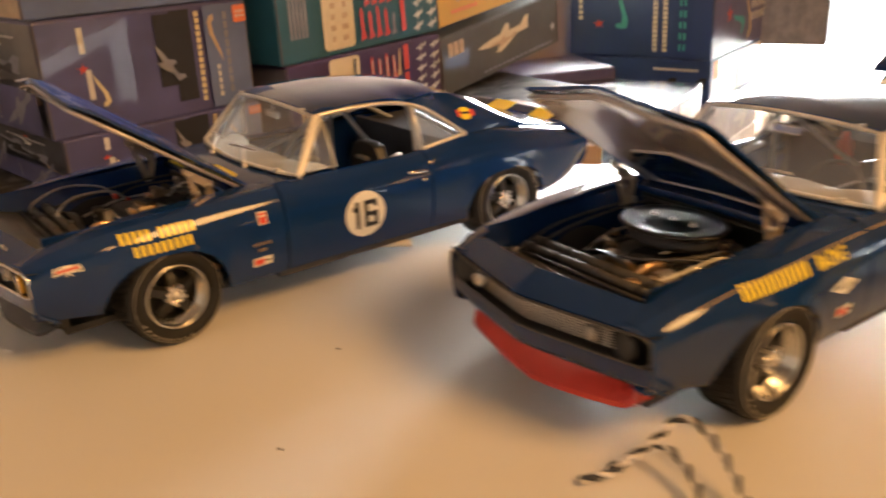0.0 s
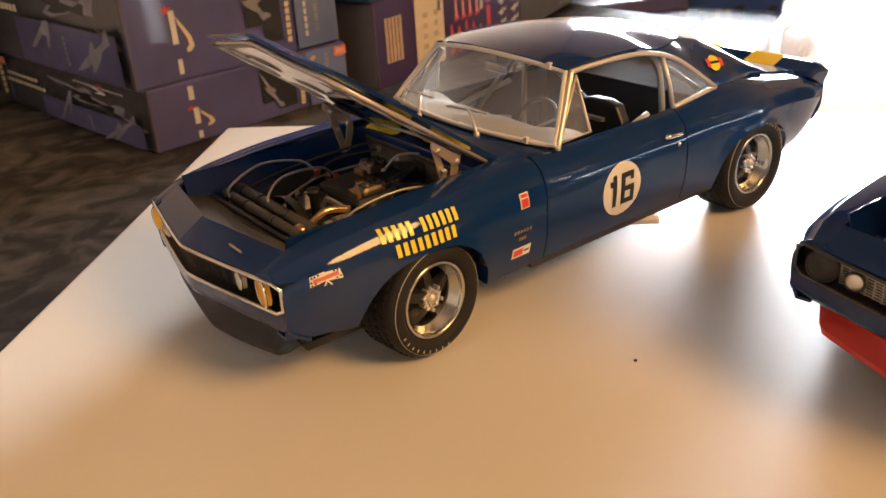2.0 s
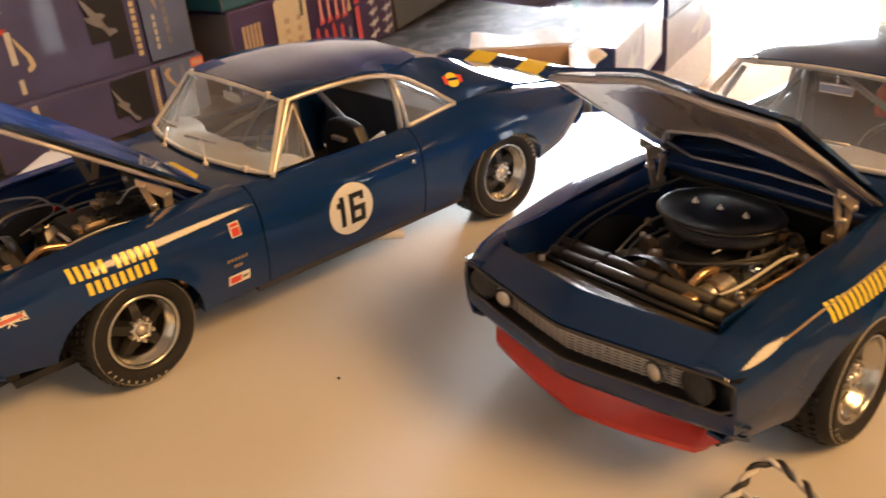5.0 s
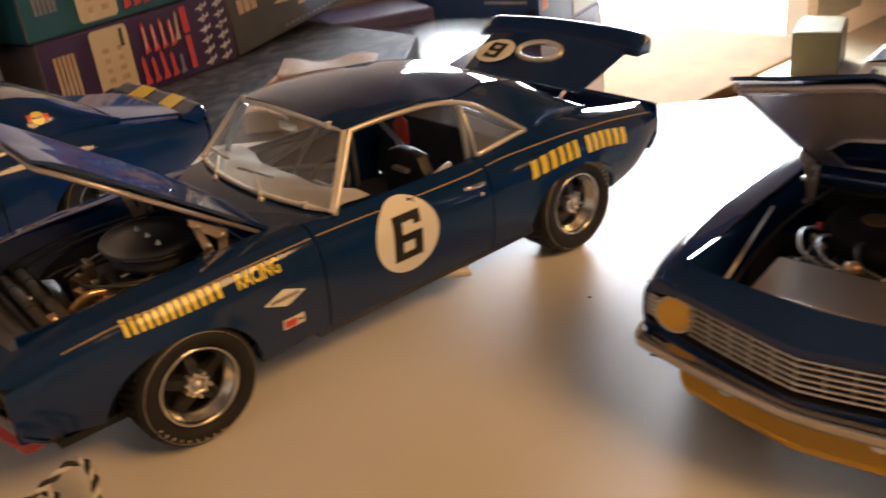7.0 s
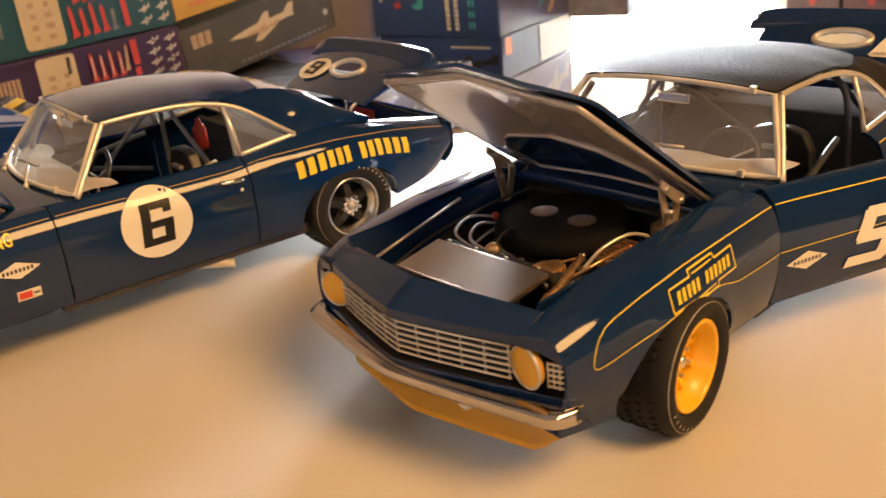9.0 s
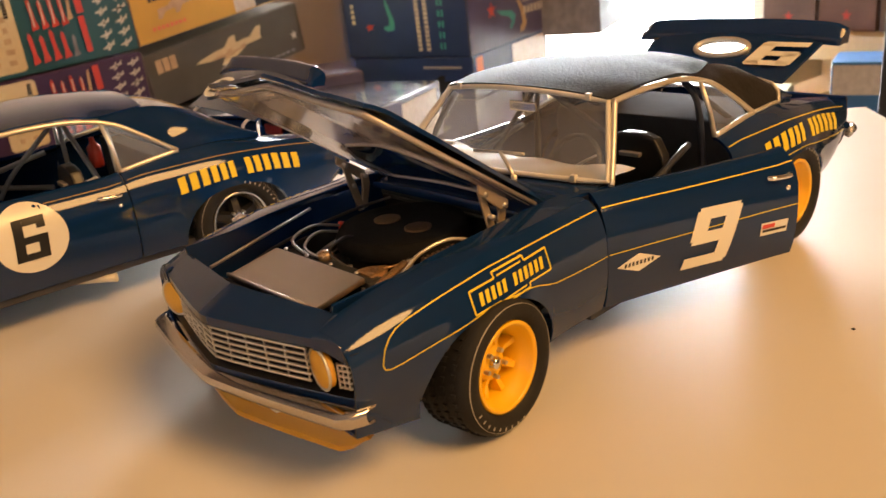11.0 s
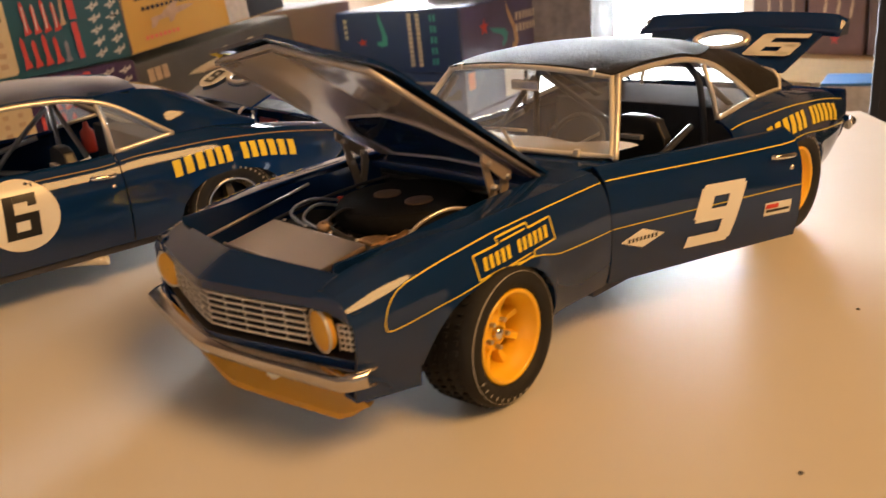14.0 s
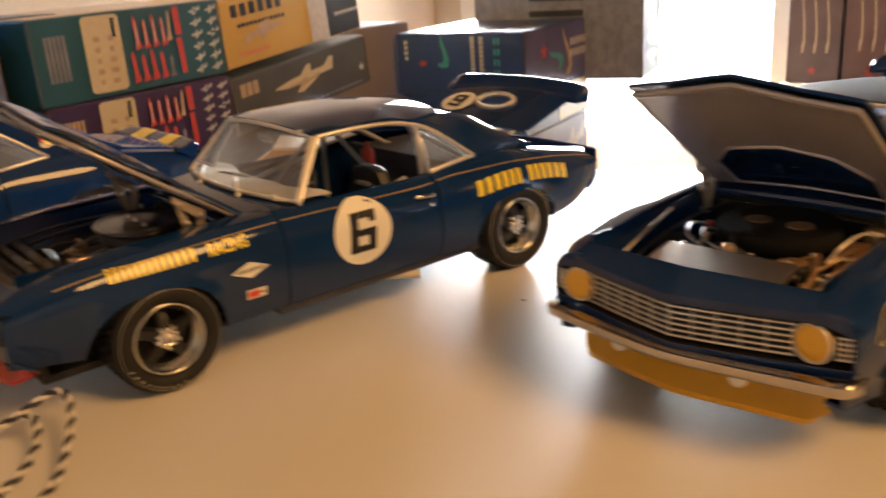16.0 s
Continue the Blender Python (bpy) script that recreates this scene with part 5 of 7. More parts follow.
        pane = [(0.1140, 0.0405, 0.0477), (0.1345, 0.0412, 0.0505), (0.1290, 0.0404, 0.0552), (0.1232, 0.0391, 0.0594), (0.1165, 0.0375, 0.0637), (0.1122, 0.0366, 0.0653)]
        part("quarter_window", data("quarter_window", [(x, s * (y - 0.0004), z) for x, y, z in pane], [tuple(range(6))], GLASS, False), car)
        if kind == "sixteen":
            tri = [(0.0565, 0.0418, 0.0490), (0.0705, 0.0352, 0.0668), (0.0722, 0.0402, 0.0489)]
            v = part("vent_window", data("vent_window", [(x, s * y, z) for x, y, z in tri], [(0, 1, 2)], GLASS, False), car)
            part("vent_frame", tube("vent_frame", [(x, s * y, z) for x, y, z in tri], 0.0006, TRIM, 8, True), v)
    # cabin
    rows = [[(0.0520 + 0.004 * k - 0.006 * (1 - t * t), 0.0405 * t, 0.0476 - (0.0002 if k < 2 else 0.0045)) for t in np.linspace(-1, 1, 11)] for k in range(4)]
    part("dashboard", grid("dashboard", rows, BLACK), car, "black dashboard top", thick=0.001)
    ledge = []
    for k in range(7):
        q = k / 6
        ledge.append([tuple(screen_point(-0.02, t * 0.97) + Vector((0.0008 + 0.0150 * q + 0.0012 * q * math.sin(9 * t + 2), 0, 0.0004 + 0.0009 * math.sin(3.0 * q) + 0.0006 * q * math.sin(11 * t + 5 * q)))) for t in np.linspace(-1, 1, 31)])
    part("screen_shelf", grid("screen_shelf", ledge, LEDGE), car, "pale crumpled lining at the foot of the windscreen")
    steering(car, -0.0185)
    seat(car, -0.0190)
    roll_cage(car, GREYTUBE if kind != "nine" else mat("cage_blue", (0.03, 0.035, 0.05), 0.4))
    mp = screen_point(0.80, -0.02) + Vector((0.005, 0, -0.0015))
    mirror = part("rear_view_mirror", block("rear_view_mirror", -0.0006, 0.0006, -0.0055, 0.0055, -0.0016, 0.0016, CHROME, 0.0005), car, m=Matrix.Translation(mp))
    part("mirror_stalk", tube("mirror_stalk", [(0, 0, 0), (0.0005, 0, 0.0042)], 0.0005, CHROME, 6), mirror)
    if kind == "six":
        part("fire_extinguisher", lathe("fire_extinguisher", [(0.0001, 0.0), (0.0026, 0.0), (0.0028, 0.001), (0.0028, 0.0085), (0.0012, 0.0105), (0.0010, 0.0125), (0.0001, 0.0126)], RED, 18, "z"), car, "small red fire extinguisher", m=Matrix.Translation((0.119, 0.008, 0.0405)))
    for y in (-0.34, 0.40):
        wiper(car, y)
    engine(car, kind)
    hood(car, paint, kind == "sixteen")
    front_end(car, kind, paint)
    air_dam(car, {"sixteen": DAM_BLACK, "six": DAM_RED, "nine": DAM_YELLOW}[kind], {"sixteen": "near-black front air dam", "six": "glossy red front air dam", "nine": "mustard yellow front air dam"}[kind], *{"sixteen": (-0.0432, 0.0092, 0.0128), "six": (-0.0428, 0.0096, 0.0136), "nine": (-0.0392, 0.0102, 0.0084)}[kind])
    style = "yellow" if kind == "nine" else "silver"
    for s in (-1, 1):
        wheel(car, 0.0, s, style, 0.0178, 0.0165, {"sixteen": 0.0485, "six": 0.0495, "nine": 0.0512}[kind], 1.2 if kind == "six" else 6.0)
        wheel(car, 0.1525, s, style, 0.0184, 0.0175, 0.0500)
    for s in (-1, 1):
        ex = [(0.082, s * 0.034, 0.0115), (0.092, s * 0.040, 0.0110), (0.100, s * 0.0455, 0.0105)]
        e = part("side_exhaust", tube("side_exhaust", smooth_line(ex, 5), 0.0015, CREAM, 12), car, "pale metal side exhaust pipe")
        part("exhaust_tip", lathe("exhaust_tip", [(0.0016, -0.001), (0.0017, 0.0010), (0.0012, 0.0010), (0.0011, -0.001)], CREAM, 16, "x"), e, m=Matrix.Translation((0.1005, s * 0.0458, 0.0105)) @ pose(0, 0, 0, 0, 0, s * 28))
    # boot lid and spoiler
    if kind == "sixteen":
        lid = part("trunk_lid", grid("trunk_lid", lid_rows(0.0375, 0.0358, 0.0338), paint), car, thick=0.0008, m=Matrix.Translation((0.1712, 0, 0.0470)) @ pose(0, 0, 0, 0, 11.0, 0))
        sp = part("spoiler", spoiler_mesh(0.0290, 0.0440, paint), lid)
        for y0, y1 in ((-0.0235, -0.0085), (0.0085, 0.0235)):
            rows = [[(x, y, 0.0012 * (1 - (y / 0.036) ** 2) * (1 - 0.5 * x / 0.0375) + 0.0003) for y in np.linspace(y0, y1, 5)] for x in np.linspace(0.001, 0.029, 8)]
            part("stripe", grid("stripe", rows, YELLOW), lid, "painted yellow stripe")
            prof = [(0.0292, 0.0002), (0.0337, 0.0023), (0.0378, 0.0048), (0.0396, 0.0056)]
            part("stripe", grid("stripe", [[(a - 0.0025 * (y / 0.044) ** 2, y, b) for y in np.linspace(y0, y1, 5)] for a, b in prof], YELLOW), lid, "painted yellow stripe")
    else:
        tilt = -25.0
        hy, ny, hs = (0.0010, 0.0235, 0.0172) if kind == "six" else (0.0008, -0.0240, 0.0180)
        lid = part("trunk_lid", holed_lid(paint, hs, hy), car, "raised trunk lid with tail spoiler", thick=0.0009, m=Matrix.Translation((0.1735, 0, 0.0525)) @ pose(0, 0, 0, 0, tilt, 0))
        part("spoiler", spoiler_mesh(0.0262, 0.0440, paint, 0.0040, 0.0085), lid)
        ring = [(hs + 0.0056 * math.cos(t), hy + 0.0112 * math.sin(t), 0.0014) for t in np.linspace(0, 2 * math.pi, 40, endpoint=False)]
        part("filler_ring", tube("filler_ring", ring, 0.0012, TRIM, 8, True), lid, "bright ring round the filler opening")
        if kind == "six":
            rows = [[(0.0135 + k * 0.0075 * math.cos(t), ny + k * 0.0100 * math.sin(t), 0.0016) for t in np.linspace(0, 2 * math.pi, 32, endpoint=False)] for k in (0.01, 1.0)]
            part("roundel", grid("roundel", rows, WHITE, closed=True), lid, "white race number roundel")
            flat_number(lid, SIX, 0.0135, ny, 0.0086, 0.0092, BLACK, 0.0020)
        else:
            flat_number(lid, NINE, 0.0148, ny, 0.0190, 0.0150, WHITE, 0.0018, 0.2)
        for s in (-1, 1):
            part("lid_hinge", tube("lid_hinge", smooth_line([(0.170, s * 0.026, 0.0430), (0.1712, s * 0.026, 0.0500), (0.1760, s * 0.026, 0.0528)], 5), 0.0007, STEEL, 8), car)
    markings(kind, car, fenders[-1], doors[-1], quarters[-1], Vector((DOOR0, -0.0478, 0)))
    return car


def flat_number(parent, quads, x, y, w, h, material, lift, slant=0.0):
    """A numeral on the boot lid, read from behind the car: its top points forward."""
    verts, faces = [], []
    for u0, v0, u1, v1 in quads:
        b = len(verts)
        for u, v in ((u0, v0), (u1, v0), (u1, v1), (u0, v1)):
            verts.append((x - h * (v - 0.5), y + w * (u - 0.5) + slant * h * (v - 0.5), lift))
        faces.append((b, b + 1, b + 2, b + 3))
    part("race_number", data("race_number", verts, faces, material, False), parent)


P_FLAG = mat("flag_red", (0.60, 0.14, 0.10), 0.5, 0, 0.1, 0.15, 120)


def markings(kind, car, fender, door, quarter, hinge):
    f, d, q = Decals(fender), Decals(door, hinge), Decals(quarter)
    if kind == "sixteen":
        d.disc("roundel", 0.0790, 0.0293, 0.0092, 0.0094, WHITE, 0.0, label="white race number roundel")
        one = ((0.30, 0, 0.72, 1), (0.0, 0.66, 0.30, 0.84))
        d.strokes("race_number", one, 0.0752, 0.0293, 0.0044, 0.0112, 0.0, 0.0, BLACK)
        d.strokes("race_number", SIX, 0.0815, 0.0293, 0.0064, 0.0112, 0.0, 0.0, BLACK)
        f.bars("lettering", [(-0.0161, 0.0422), (0.0102, 0.0420)], 0.0035, 12, YELLOW, skip=(5,), label="yellow lettering drawn as bars")
        f.bars("lettering", [(-0.0126, 0.0375), (0.0084, 0.0377)], 0.0035, 9, YELLOW, label="yellow lettering drawn as bars")
        f.patch("flag_decal", [(-0.0382, 0.0352), (-0.0330, 0.0362), (-0.0334, 0.0384), (-0.0376, 0.0378)], WHITE, label="crossed red and white flags decal")
        f.patch("flag_decal", [(-0.0338, 0.0360), (-0.0288, 0.0356), (-0.0292, 0.0382), (-0.0336, 0.0382)], WHITE)
        f.patch("flag_band", [(-0.0372, 0.0361), (-0.0298, 0.0368), (-0.0299, 0.0378), (-0.0369, 0.0371)], P_FLAG, lift=0.0004)
        f.patch("flag_pole", [(-0.0345, 0.0348), (-0.0340, 0.0348), (-0.0330, 0.0362), (-0.0335, 0.0363)], WHITE, n=2)
        f.patch("flag_pole", [(-0.0325, 0.0347), (-0.0320, 0.0347), (-0.0332, 0.0363), (-0.0337, 0.0362)], WHITE, n=2, lift=0.0003)
        for x, z in ((-0.0378, 0.0362), (-0.0374, 0.0372), (-0.0366, 0.0374), (-0.0356, 0.0376), (-0.0378, 0.0354), (-0.0368, 0.0357), (-0.0312, 0.0378), (-0.0302, 0.0378), (-0.0298, 0.0362), (-0.0308, 0.0360)):
            f.patch("flag_check", [(x, z), (x + 0.0005, z), (x + 0.0005, z + 0.0005), (x, z + 0.0005)], DARK, n=1, lift=0.0004)
        f.bars("flag_text", [(-0.0366, 0.0366), (-0.0302, 0.0373)], 0.0005, 9, WHITE)
        f.patch("sponsor_decal", [(0.0332, 0.0360), (0.0368, 0.0360), (0.0368, 0.0408), (0.0332, 0.0408)], WHITE, label="red and white square decal")
        f.patch("sponsor_decal", [(0.0336, 0.0364), (0.0364, 0.0364), (0.0364, 0.0390), (0.0336, 0.0390)], RED, lift=0.0004)
        f.patch("sponsor_decal", [(0.0336, 0.0394), (0.0364, 0.0394), (0.0364, 0.0404), (0.0336, 0.0404)], RED, lift=0.0004)
        f.bars("badge", [(0.0298, 0.0290), (0.0375, 0.0290)], 0.0011, 6, GOLD, slant=0.3, label="small gold badge drawn as bars")
        f.bars("badge", [(0.0318, 0.0266), (0.0352, 0.0266)], 0.0011, 3, GOLD, slant=0.3)
        f.patch("sponsor_decal", [(0.0293, 0.0203), (0.0370, 0.0203), (0.0374, 0.0237), (0.0297, 0.0237)], WHITE, label="red and white bar decal")
        f.patch("sponsor_decal", [(0.0299, 0.0209), (0.0338, 0.0209), (0.0340, 0.0231), (0.0301, 0.0231)], RED, lift=0.0004)
        f.patch("sponsor_decal", [(0.0343, 0.0217), (0.0364, 0.0217), (0.0365, 0.0224), (0.0344, 0.0224)], DARK, lift=0.0004)
        # small emblem on the rear pillar
        rows = [[sail_point(0.1385 + 0.0030 * k * math.cos(t), 0.42 + 0.15 * k * math.sin(t), -1, 0.0004) for t in np.linspace(0, 2 * math.pi, 20, endpoint=False)] for k in (0.02, 0.5, 1)]
        em_ = part("emblem", grid("emblem", rows, YELLOW, closed=True), car, "small yellow and red emblem")
        for x0, x1 in ((0.1345, 0.1362), (0.1408, 0.1428)):
            rows = [[sail_point(x, q, -1, 0.00045) for q in (0.34, 0.42, 0.50)] for x in np.linspace(x0, x1, 3)]
            part("emblem_arrow", grid("emblem_arrow", rows, RED), em_)
        rows = [[sail_point(x, q, -1, 0.0005) for q in (0.40, 0.45)] for x in np.linspace(0.1362, 0.1408, 5)]
        part("emblem_bar", grid("emblem_bar", rows, NAVY), em_)
    elif kind == "six":
        d.disc("roundel", 0.0762, 0.0342, 0.0124, 0.0122, WHITE, 0.0, label="white race number roundel")
        d.strokes("race_number", SIX, 0.0762, 0.0342, 0.0112, 0.0148, 0.10, 0.0, BLACK)
        f.bars("lettering", [(-0.0150, 0.0418), (0.006, 0.0420), (0.0312, 0.0424)], 0.0040, 20, YELLOW, skip=range(13, 20), label="yellow lettering drawn as bars")
        word(f, "RACING", 0.0176, 0.0312, 0.0422, 0.0424, 0.0040, YELLOW, "the word RACING in yellow letters")
        diamond(f, 0.0302, 0.0325, 0.0068, 0.0028)
        f.patch("sponsor_decal", [(0.0280, 0.0222), (0.0352, 0.0222), (0.0354, 0.0255), (0.0282, 0.0255)], WHITE, label="red and white bar decal")
        f.patch("sponsor_decal", [(0.0285, 0.0227), (0.0325, 0.0227), (0.0326, 0.0250), (0.0286, 0.0250)], RED, lift=0.0004)
        f.patch("sponsor_decal", [(0.0329, 0.0235), (0.0347, 0.0235), (0.0348, 0.0242), (0.0330, 0.0242)], DARK, lift=0.0004)
        sunset(q)
        gold = [(x, SHOULDER(x) - 0.0018) for x in np.linspace(-0.030, DOOR0 - 0.001, 14)]
        f.line("coachline", gold, 0.00028, COACH, label="thin gold coachline")
        for x0, x1 in ((DOOR0 + 0.001, 0.0688), (0.0836, DOOR1 - 0.001)):
            d.line("coachline", [(x, SHOULDER(x) - 0.0018) for x in np.linspace(x0, x1, 10)], 0.00028, COACH)
        q.line("coachline", [(x, SHOULDER(x) - 0.0018) for x in np.linspace(DOOR1 + 0.001, 0.205, 20)], 0.00028, COACH)
    else:
        d.strokes("race_number", NINE, 0.0806, 0.0288, 0.0160, 0.0176, 0.36, -0.04, WHITE, label="large white race number")
        diamond(d, 0.0550, 0.0270, 0.0072, 0.0028)
        d.patch("sponsor_decal", [(0.0983, 0.0240), (0.1083, 0.0236), (0.1086, 0.0276), (0.0986, 0.0280)], WHITE, label="red and white bar decal")
        d.patch("sponsor_decal", [(0.0988, 0.0262), (0.1035, 0.0260), (0.1036, 0.0273), (0.0989, 0.0275)], RED, lift=0.0004)
        d.patch("sponsor_decal", [(0.0990, 0.0250), (0.1078, 0.0247), (0.1078, 0.0255), (0.0990, 0.0258)], DARK, lift=0.0004)
        sunset(q, 0.1895)
        up = lambda x: SHOULDER(x) - 0.0022 - 0.0012 * max(0, -x / 0.03)
        lo = curve((-0.034, 0.0308), (-0.015, 0.0332), (0.0, 0.0352), (0.012, 0.0346), (0.022, 0.0322), (0.044, 0.0316), (0.112, 0.0316), (0.134, 0.0335), (0.1525, 0.0350), (0.172, 0.0325), (0.205, 0.0290))
        nose = [(-0.0295, 0.0394), (-0.0318, 0.0380), (-0.0335, 0.0362), (-0.0344, 0.0340), (-0.0347, 0.0326), (-0.0343, 0.0315), (-0.0330, 0.0311)]
        f.line("coachline", [(x, up(x)) for x in np.linspace(DOOR0 - 0.0006, -0.0265, 20)] + nose + [(x, lo(x)) for x in np.linspace(-0.030, DOOR0 - 0.0006, 24)], 0.00026, YELLOW, label="thin yellow coachline")
        for g in (up, lo):
            d.line("coachline", [(x, g(x)) for x in np.linspace(DOOR0 + 0.0006, DOOR1 - 0.0006, 16)], 0.00026, YELLOW, label="thin yellow coachline")
            q.line("coachline", [(x, g(x)) for x in np.linspace(DOOR1 + 0.0006, 0.204, 26)], 0.00026, YELLOW, label="thin yellow coachline")
        # dealer plaque: a stepped yellow outline with a bar row inside
        a0, a1 = -0.0080, 0.0200
        def pq(u, v):
            return (a0 + (a1 - a0) * u, 0.0386 + (u - 0.5) * 0.0018 + v)
        steps = [(0, 0.0028), (0.30, 0.0028), (0.30, 0.0042), (0.70, 0.0040), (0.70, 0.0028), (1, 0.0028), (1, -0.0028), (0.70, -0.0028), (0.70, -0.0040), (0.30, -0.0040), (0.30, -0.0028), (0, -0.0028), (0, 0.0028)]
        for k in range(len(steps) - 1):
            f.line("plaque_line", [pq(*steps[k]), pq(*steps[k + 1])], 0.00045, YELLOW)
        for v in (0.0030, -0.0030):
            f.line("plaque_line", [pq(0.34, v), pq(0.66, v)], 0.00038, YELLOW)
        f.bars("lettering", [pq(0.07, 0), pq(0.93, 0)], 0.0030, 12, YELLOW, skip=(5,), slant=0.15, label="yellow lettering drawn as bars")


def diamond(dec, x, z, w, h):
    """A pale winged lozenge with a dark bar row."""
    for a, b, c, d in (((-1, -0.04), (0, -1), (0, 1), (-1, 0.04)), ((0, -1), (1, -0.04), (1, 0.04), (0, 1))):
        dec.patch("sponsor_decal", [(x + w * p[0], z + h * p[1]) for p in (a, b, c, d)], WHITE, label="white lozenge decal")
    dec.bars("lettering", [(x - w * 0.72, z - 0.0001), (x + w * 0.72, z + 0.0001)], 0.0012, 8, DARK, slant=0.1)


def sunset(dec, far=0.1835):
    """The arched yellow lettering over the rear wheel, as bars."""
    k = (far - 0.130) / 0.0535
    for pts in ([(0.1300, 0.0382), (0.1435, 0.0396), (0.1545, 0.0398)], [(0.1580, 0.0397), (0.1700, 0.0384), (0.1835, 0.0356)]):
        dec.bars("lettering", [(0.130 + (x - 0.130) * k, z) for x, z in pts], 0.0062, 6, YELLOW, gap=0.34, slant=0.0, label="yellow lettering drawn as bars")


coupe("sixteen", pose(CARS[0][0], CARS[0][1], 0, 0, 0, CARS[0][2]), BLUE, BLUE, "glossy dark blue toy coupe with a white number sixteen, bonnet open")
coupe("six", pose(CARS[1][0], CARS[1][1], 0, 0, 0, CARS[1][2]), NAVY, NAVY, "glossy dark blue toy coupe with number six and red air dam")
coupe("nine", pose(CARS[2][0], CARS[2][1], 0, 0, 0, CARS[2][2]), NAVY, VINYL, "navy toy coupe with black vinyl roof, yellow wheels, door ajar", 20.0)


# ---------- the room ----------
PAPER = mat("white_board", (0.64, 0.61, 0.56), 0.40, 0, 0, 0.03, 8, 0.35, 55, 0.35)
DARKTOP = mat("dark_stone", (0.065, 0.062, 0.065), 0.7, 0, 0, 0.9, 22, 0.3, 60, 0.2)
veins = DARKTOP.node_tree
vein_noise = veins.nodes.new("ShaderNodeTexNoise")
vein_noise.inputs["Scale"].default_value, vein_noise.inputs["Detail"].default_value, vein_noise.inputs["Distortion"].default_value = 26.0, 8.0, 1.6
vein_ramp = veins.nodes.new("ShaderNodeValToRGB")
vein_ramp.color_ramp.elements[0].position, vein_ramp.color_ramp.elements[0].color = 0.42, (0.022, 0.021, 0.022, 1)
vein_ramp.color_ramp.elements[1].position, vein_ramp.color_ramp.elements[1].color = 0.72, (0.105, 0.10, 0.095, 1)
veins.links.new(vein_noise.outputs["Fac"], vein_ramp.inputs["Fac"])
veins.links.new(vein_ramp.outputs["Color"], veins.nodes["Principled BSDF"].inputs["Base Color"])
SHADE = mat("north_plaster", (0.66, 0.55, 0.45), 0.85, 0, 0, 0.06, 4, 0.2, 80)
# Pale tone for the unseen walls, chosen to throw fill light on the cars.
BOUNCE = mat("bounce_plaster", (0.74, 0.62, 0.48), 0.85, 0, 0, 0.06, 4, 0.2, 80)
PLASTER = mat("beige_plaster", (0.62, 0.53, 0.42), 0.8, 0, 0, 0.05, 4, 0.2, 80)
CEILING = mat("brown_ceiling", (0.20, 0.15, 0.115), 0.85, 0, 0, 0.04, 3, 0.2, 60)
CARPET = mat("brown_carpet", (0.20, 0.15, 0.11), 0.95, 0, 0, 0.25, 30, 0.6, 300)
FRAME_WHITE = mat("window_white", (0.80, 0.79, 0.77), 0.4, 0, 0, 0.03, 12)
CARD = mat("brown_cardboard", (0.40, 0.26, 0.15), 0.8, 0, 0, 0.12, 25, 0.3, 160)
GREYCARD = mat("grey_card", (0.095, 0.080, 0.088), 0.7, 0, 0, 0.12, 20, 0.2, 120)
NAVYCARD = mat("navy_print", (0.076, 0.074, 0.190), 0.34, 0, 0.4, 0.6, 16)
SKYCARD = mat("sky_blue_print", (0.112, 0.150, 0.285), 0.4, 0, 0.3, 0.75, 14)
BLACKCARD = mat("black_print", (0.048, 0.048, 0.062), 0.34, 0, 0.4, 0.85, 18)
TEALCARD = mat("teal_print", (0.019, 0.095, 0.135), 0.4, 0, 0.3, 0.2, 9)
PURPLECARD = mat("purple_print", (0.045, 0.021, 0.083), 0.4, 0, 0.3, 0.25, 9)
YELLOWCARD = mat("yellow_print", (0.60, 0.37, 0.07), 0.45, 0, 0.2, 0.25, 10)
OLIVECARD = mat("olive_print", (0.070, 0.070, 0.063), 0.45, 0, 0.2, 0.5, 14)
BLUECARD = mat("blue_print", (0.026, 0.058, 0.195), 0.36, 0, 0.3, 0.4, 9)
P_CREAM = mat("print_cream", (0.62, 0.52, 0.34), 0.5, 0, 0.1, 0.12, 120)
P_WHITE = mat("print_white", (0.60, 0.57, 0.54), 0.5, 0, 0.1, 0.3, 120)
P_RED = mat("print_red", (0.55, 0.06, 0.05), 0.5, 0, 0.1, 0.15, 120)
P_ORANGE = mat("print_orange", (0.70, 0.20, 0.10), 0.5, 0, 0.1, 0.1, 120)
P_GREY = mat("print_grey", (0.22, 0.22, 0.26), 0.5, 0, 0.1, 0.55, 60)
P_DARK = mat("print_dark", (0.015, 0.015, 0.02), 0.5, 0, 0.1, 0.3, 90)
P_TAN = mat("print_tan", (0.483, 0.345, 0.218), 0.5, 0, 0.1, 0.35, 90)
P_TEAL = mat("print_turquoise", (0.05, 0.33, 0.36), 0.5, 0, 0.1, 0.2, 90)
FILM = mat("plastic_wrap", (0.75, 0.76, 0.78), 0.18, 0, 0.4, 0.06, 60)

RX0, RX1, RY0, RY1, RZ0, RZ1 = -2.4, 1.95, -3.2, 1.75, -0.75, 1.65


def structure(name, me, label, category):
    return tagged(part(name, me), label, category, kind="structure")


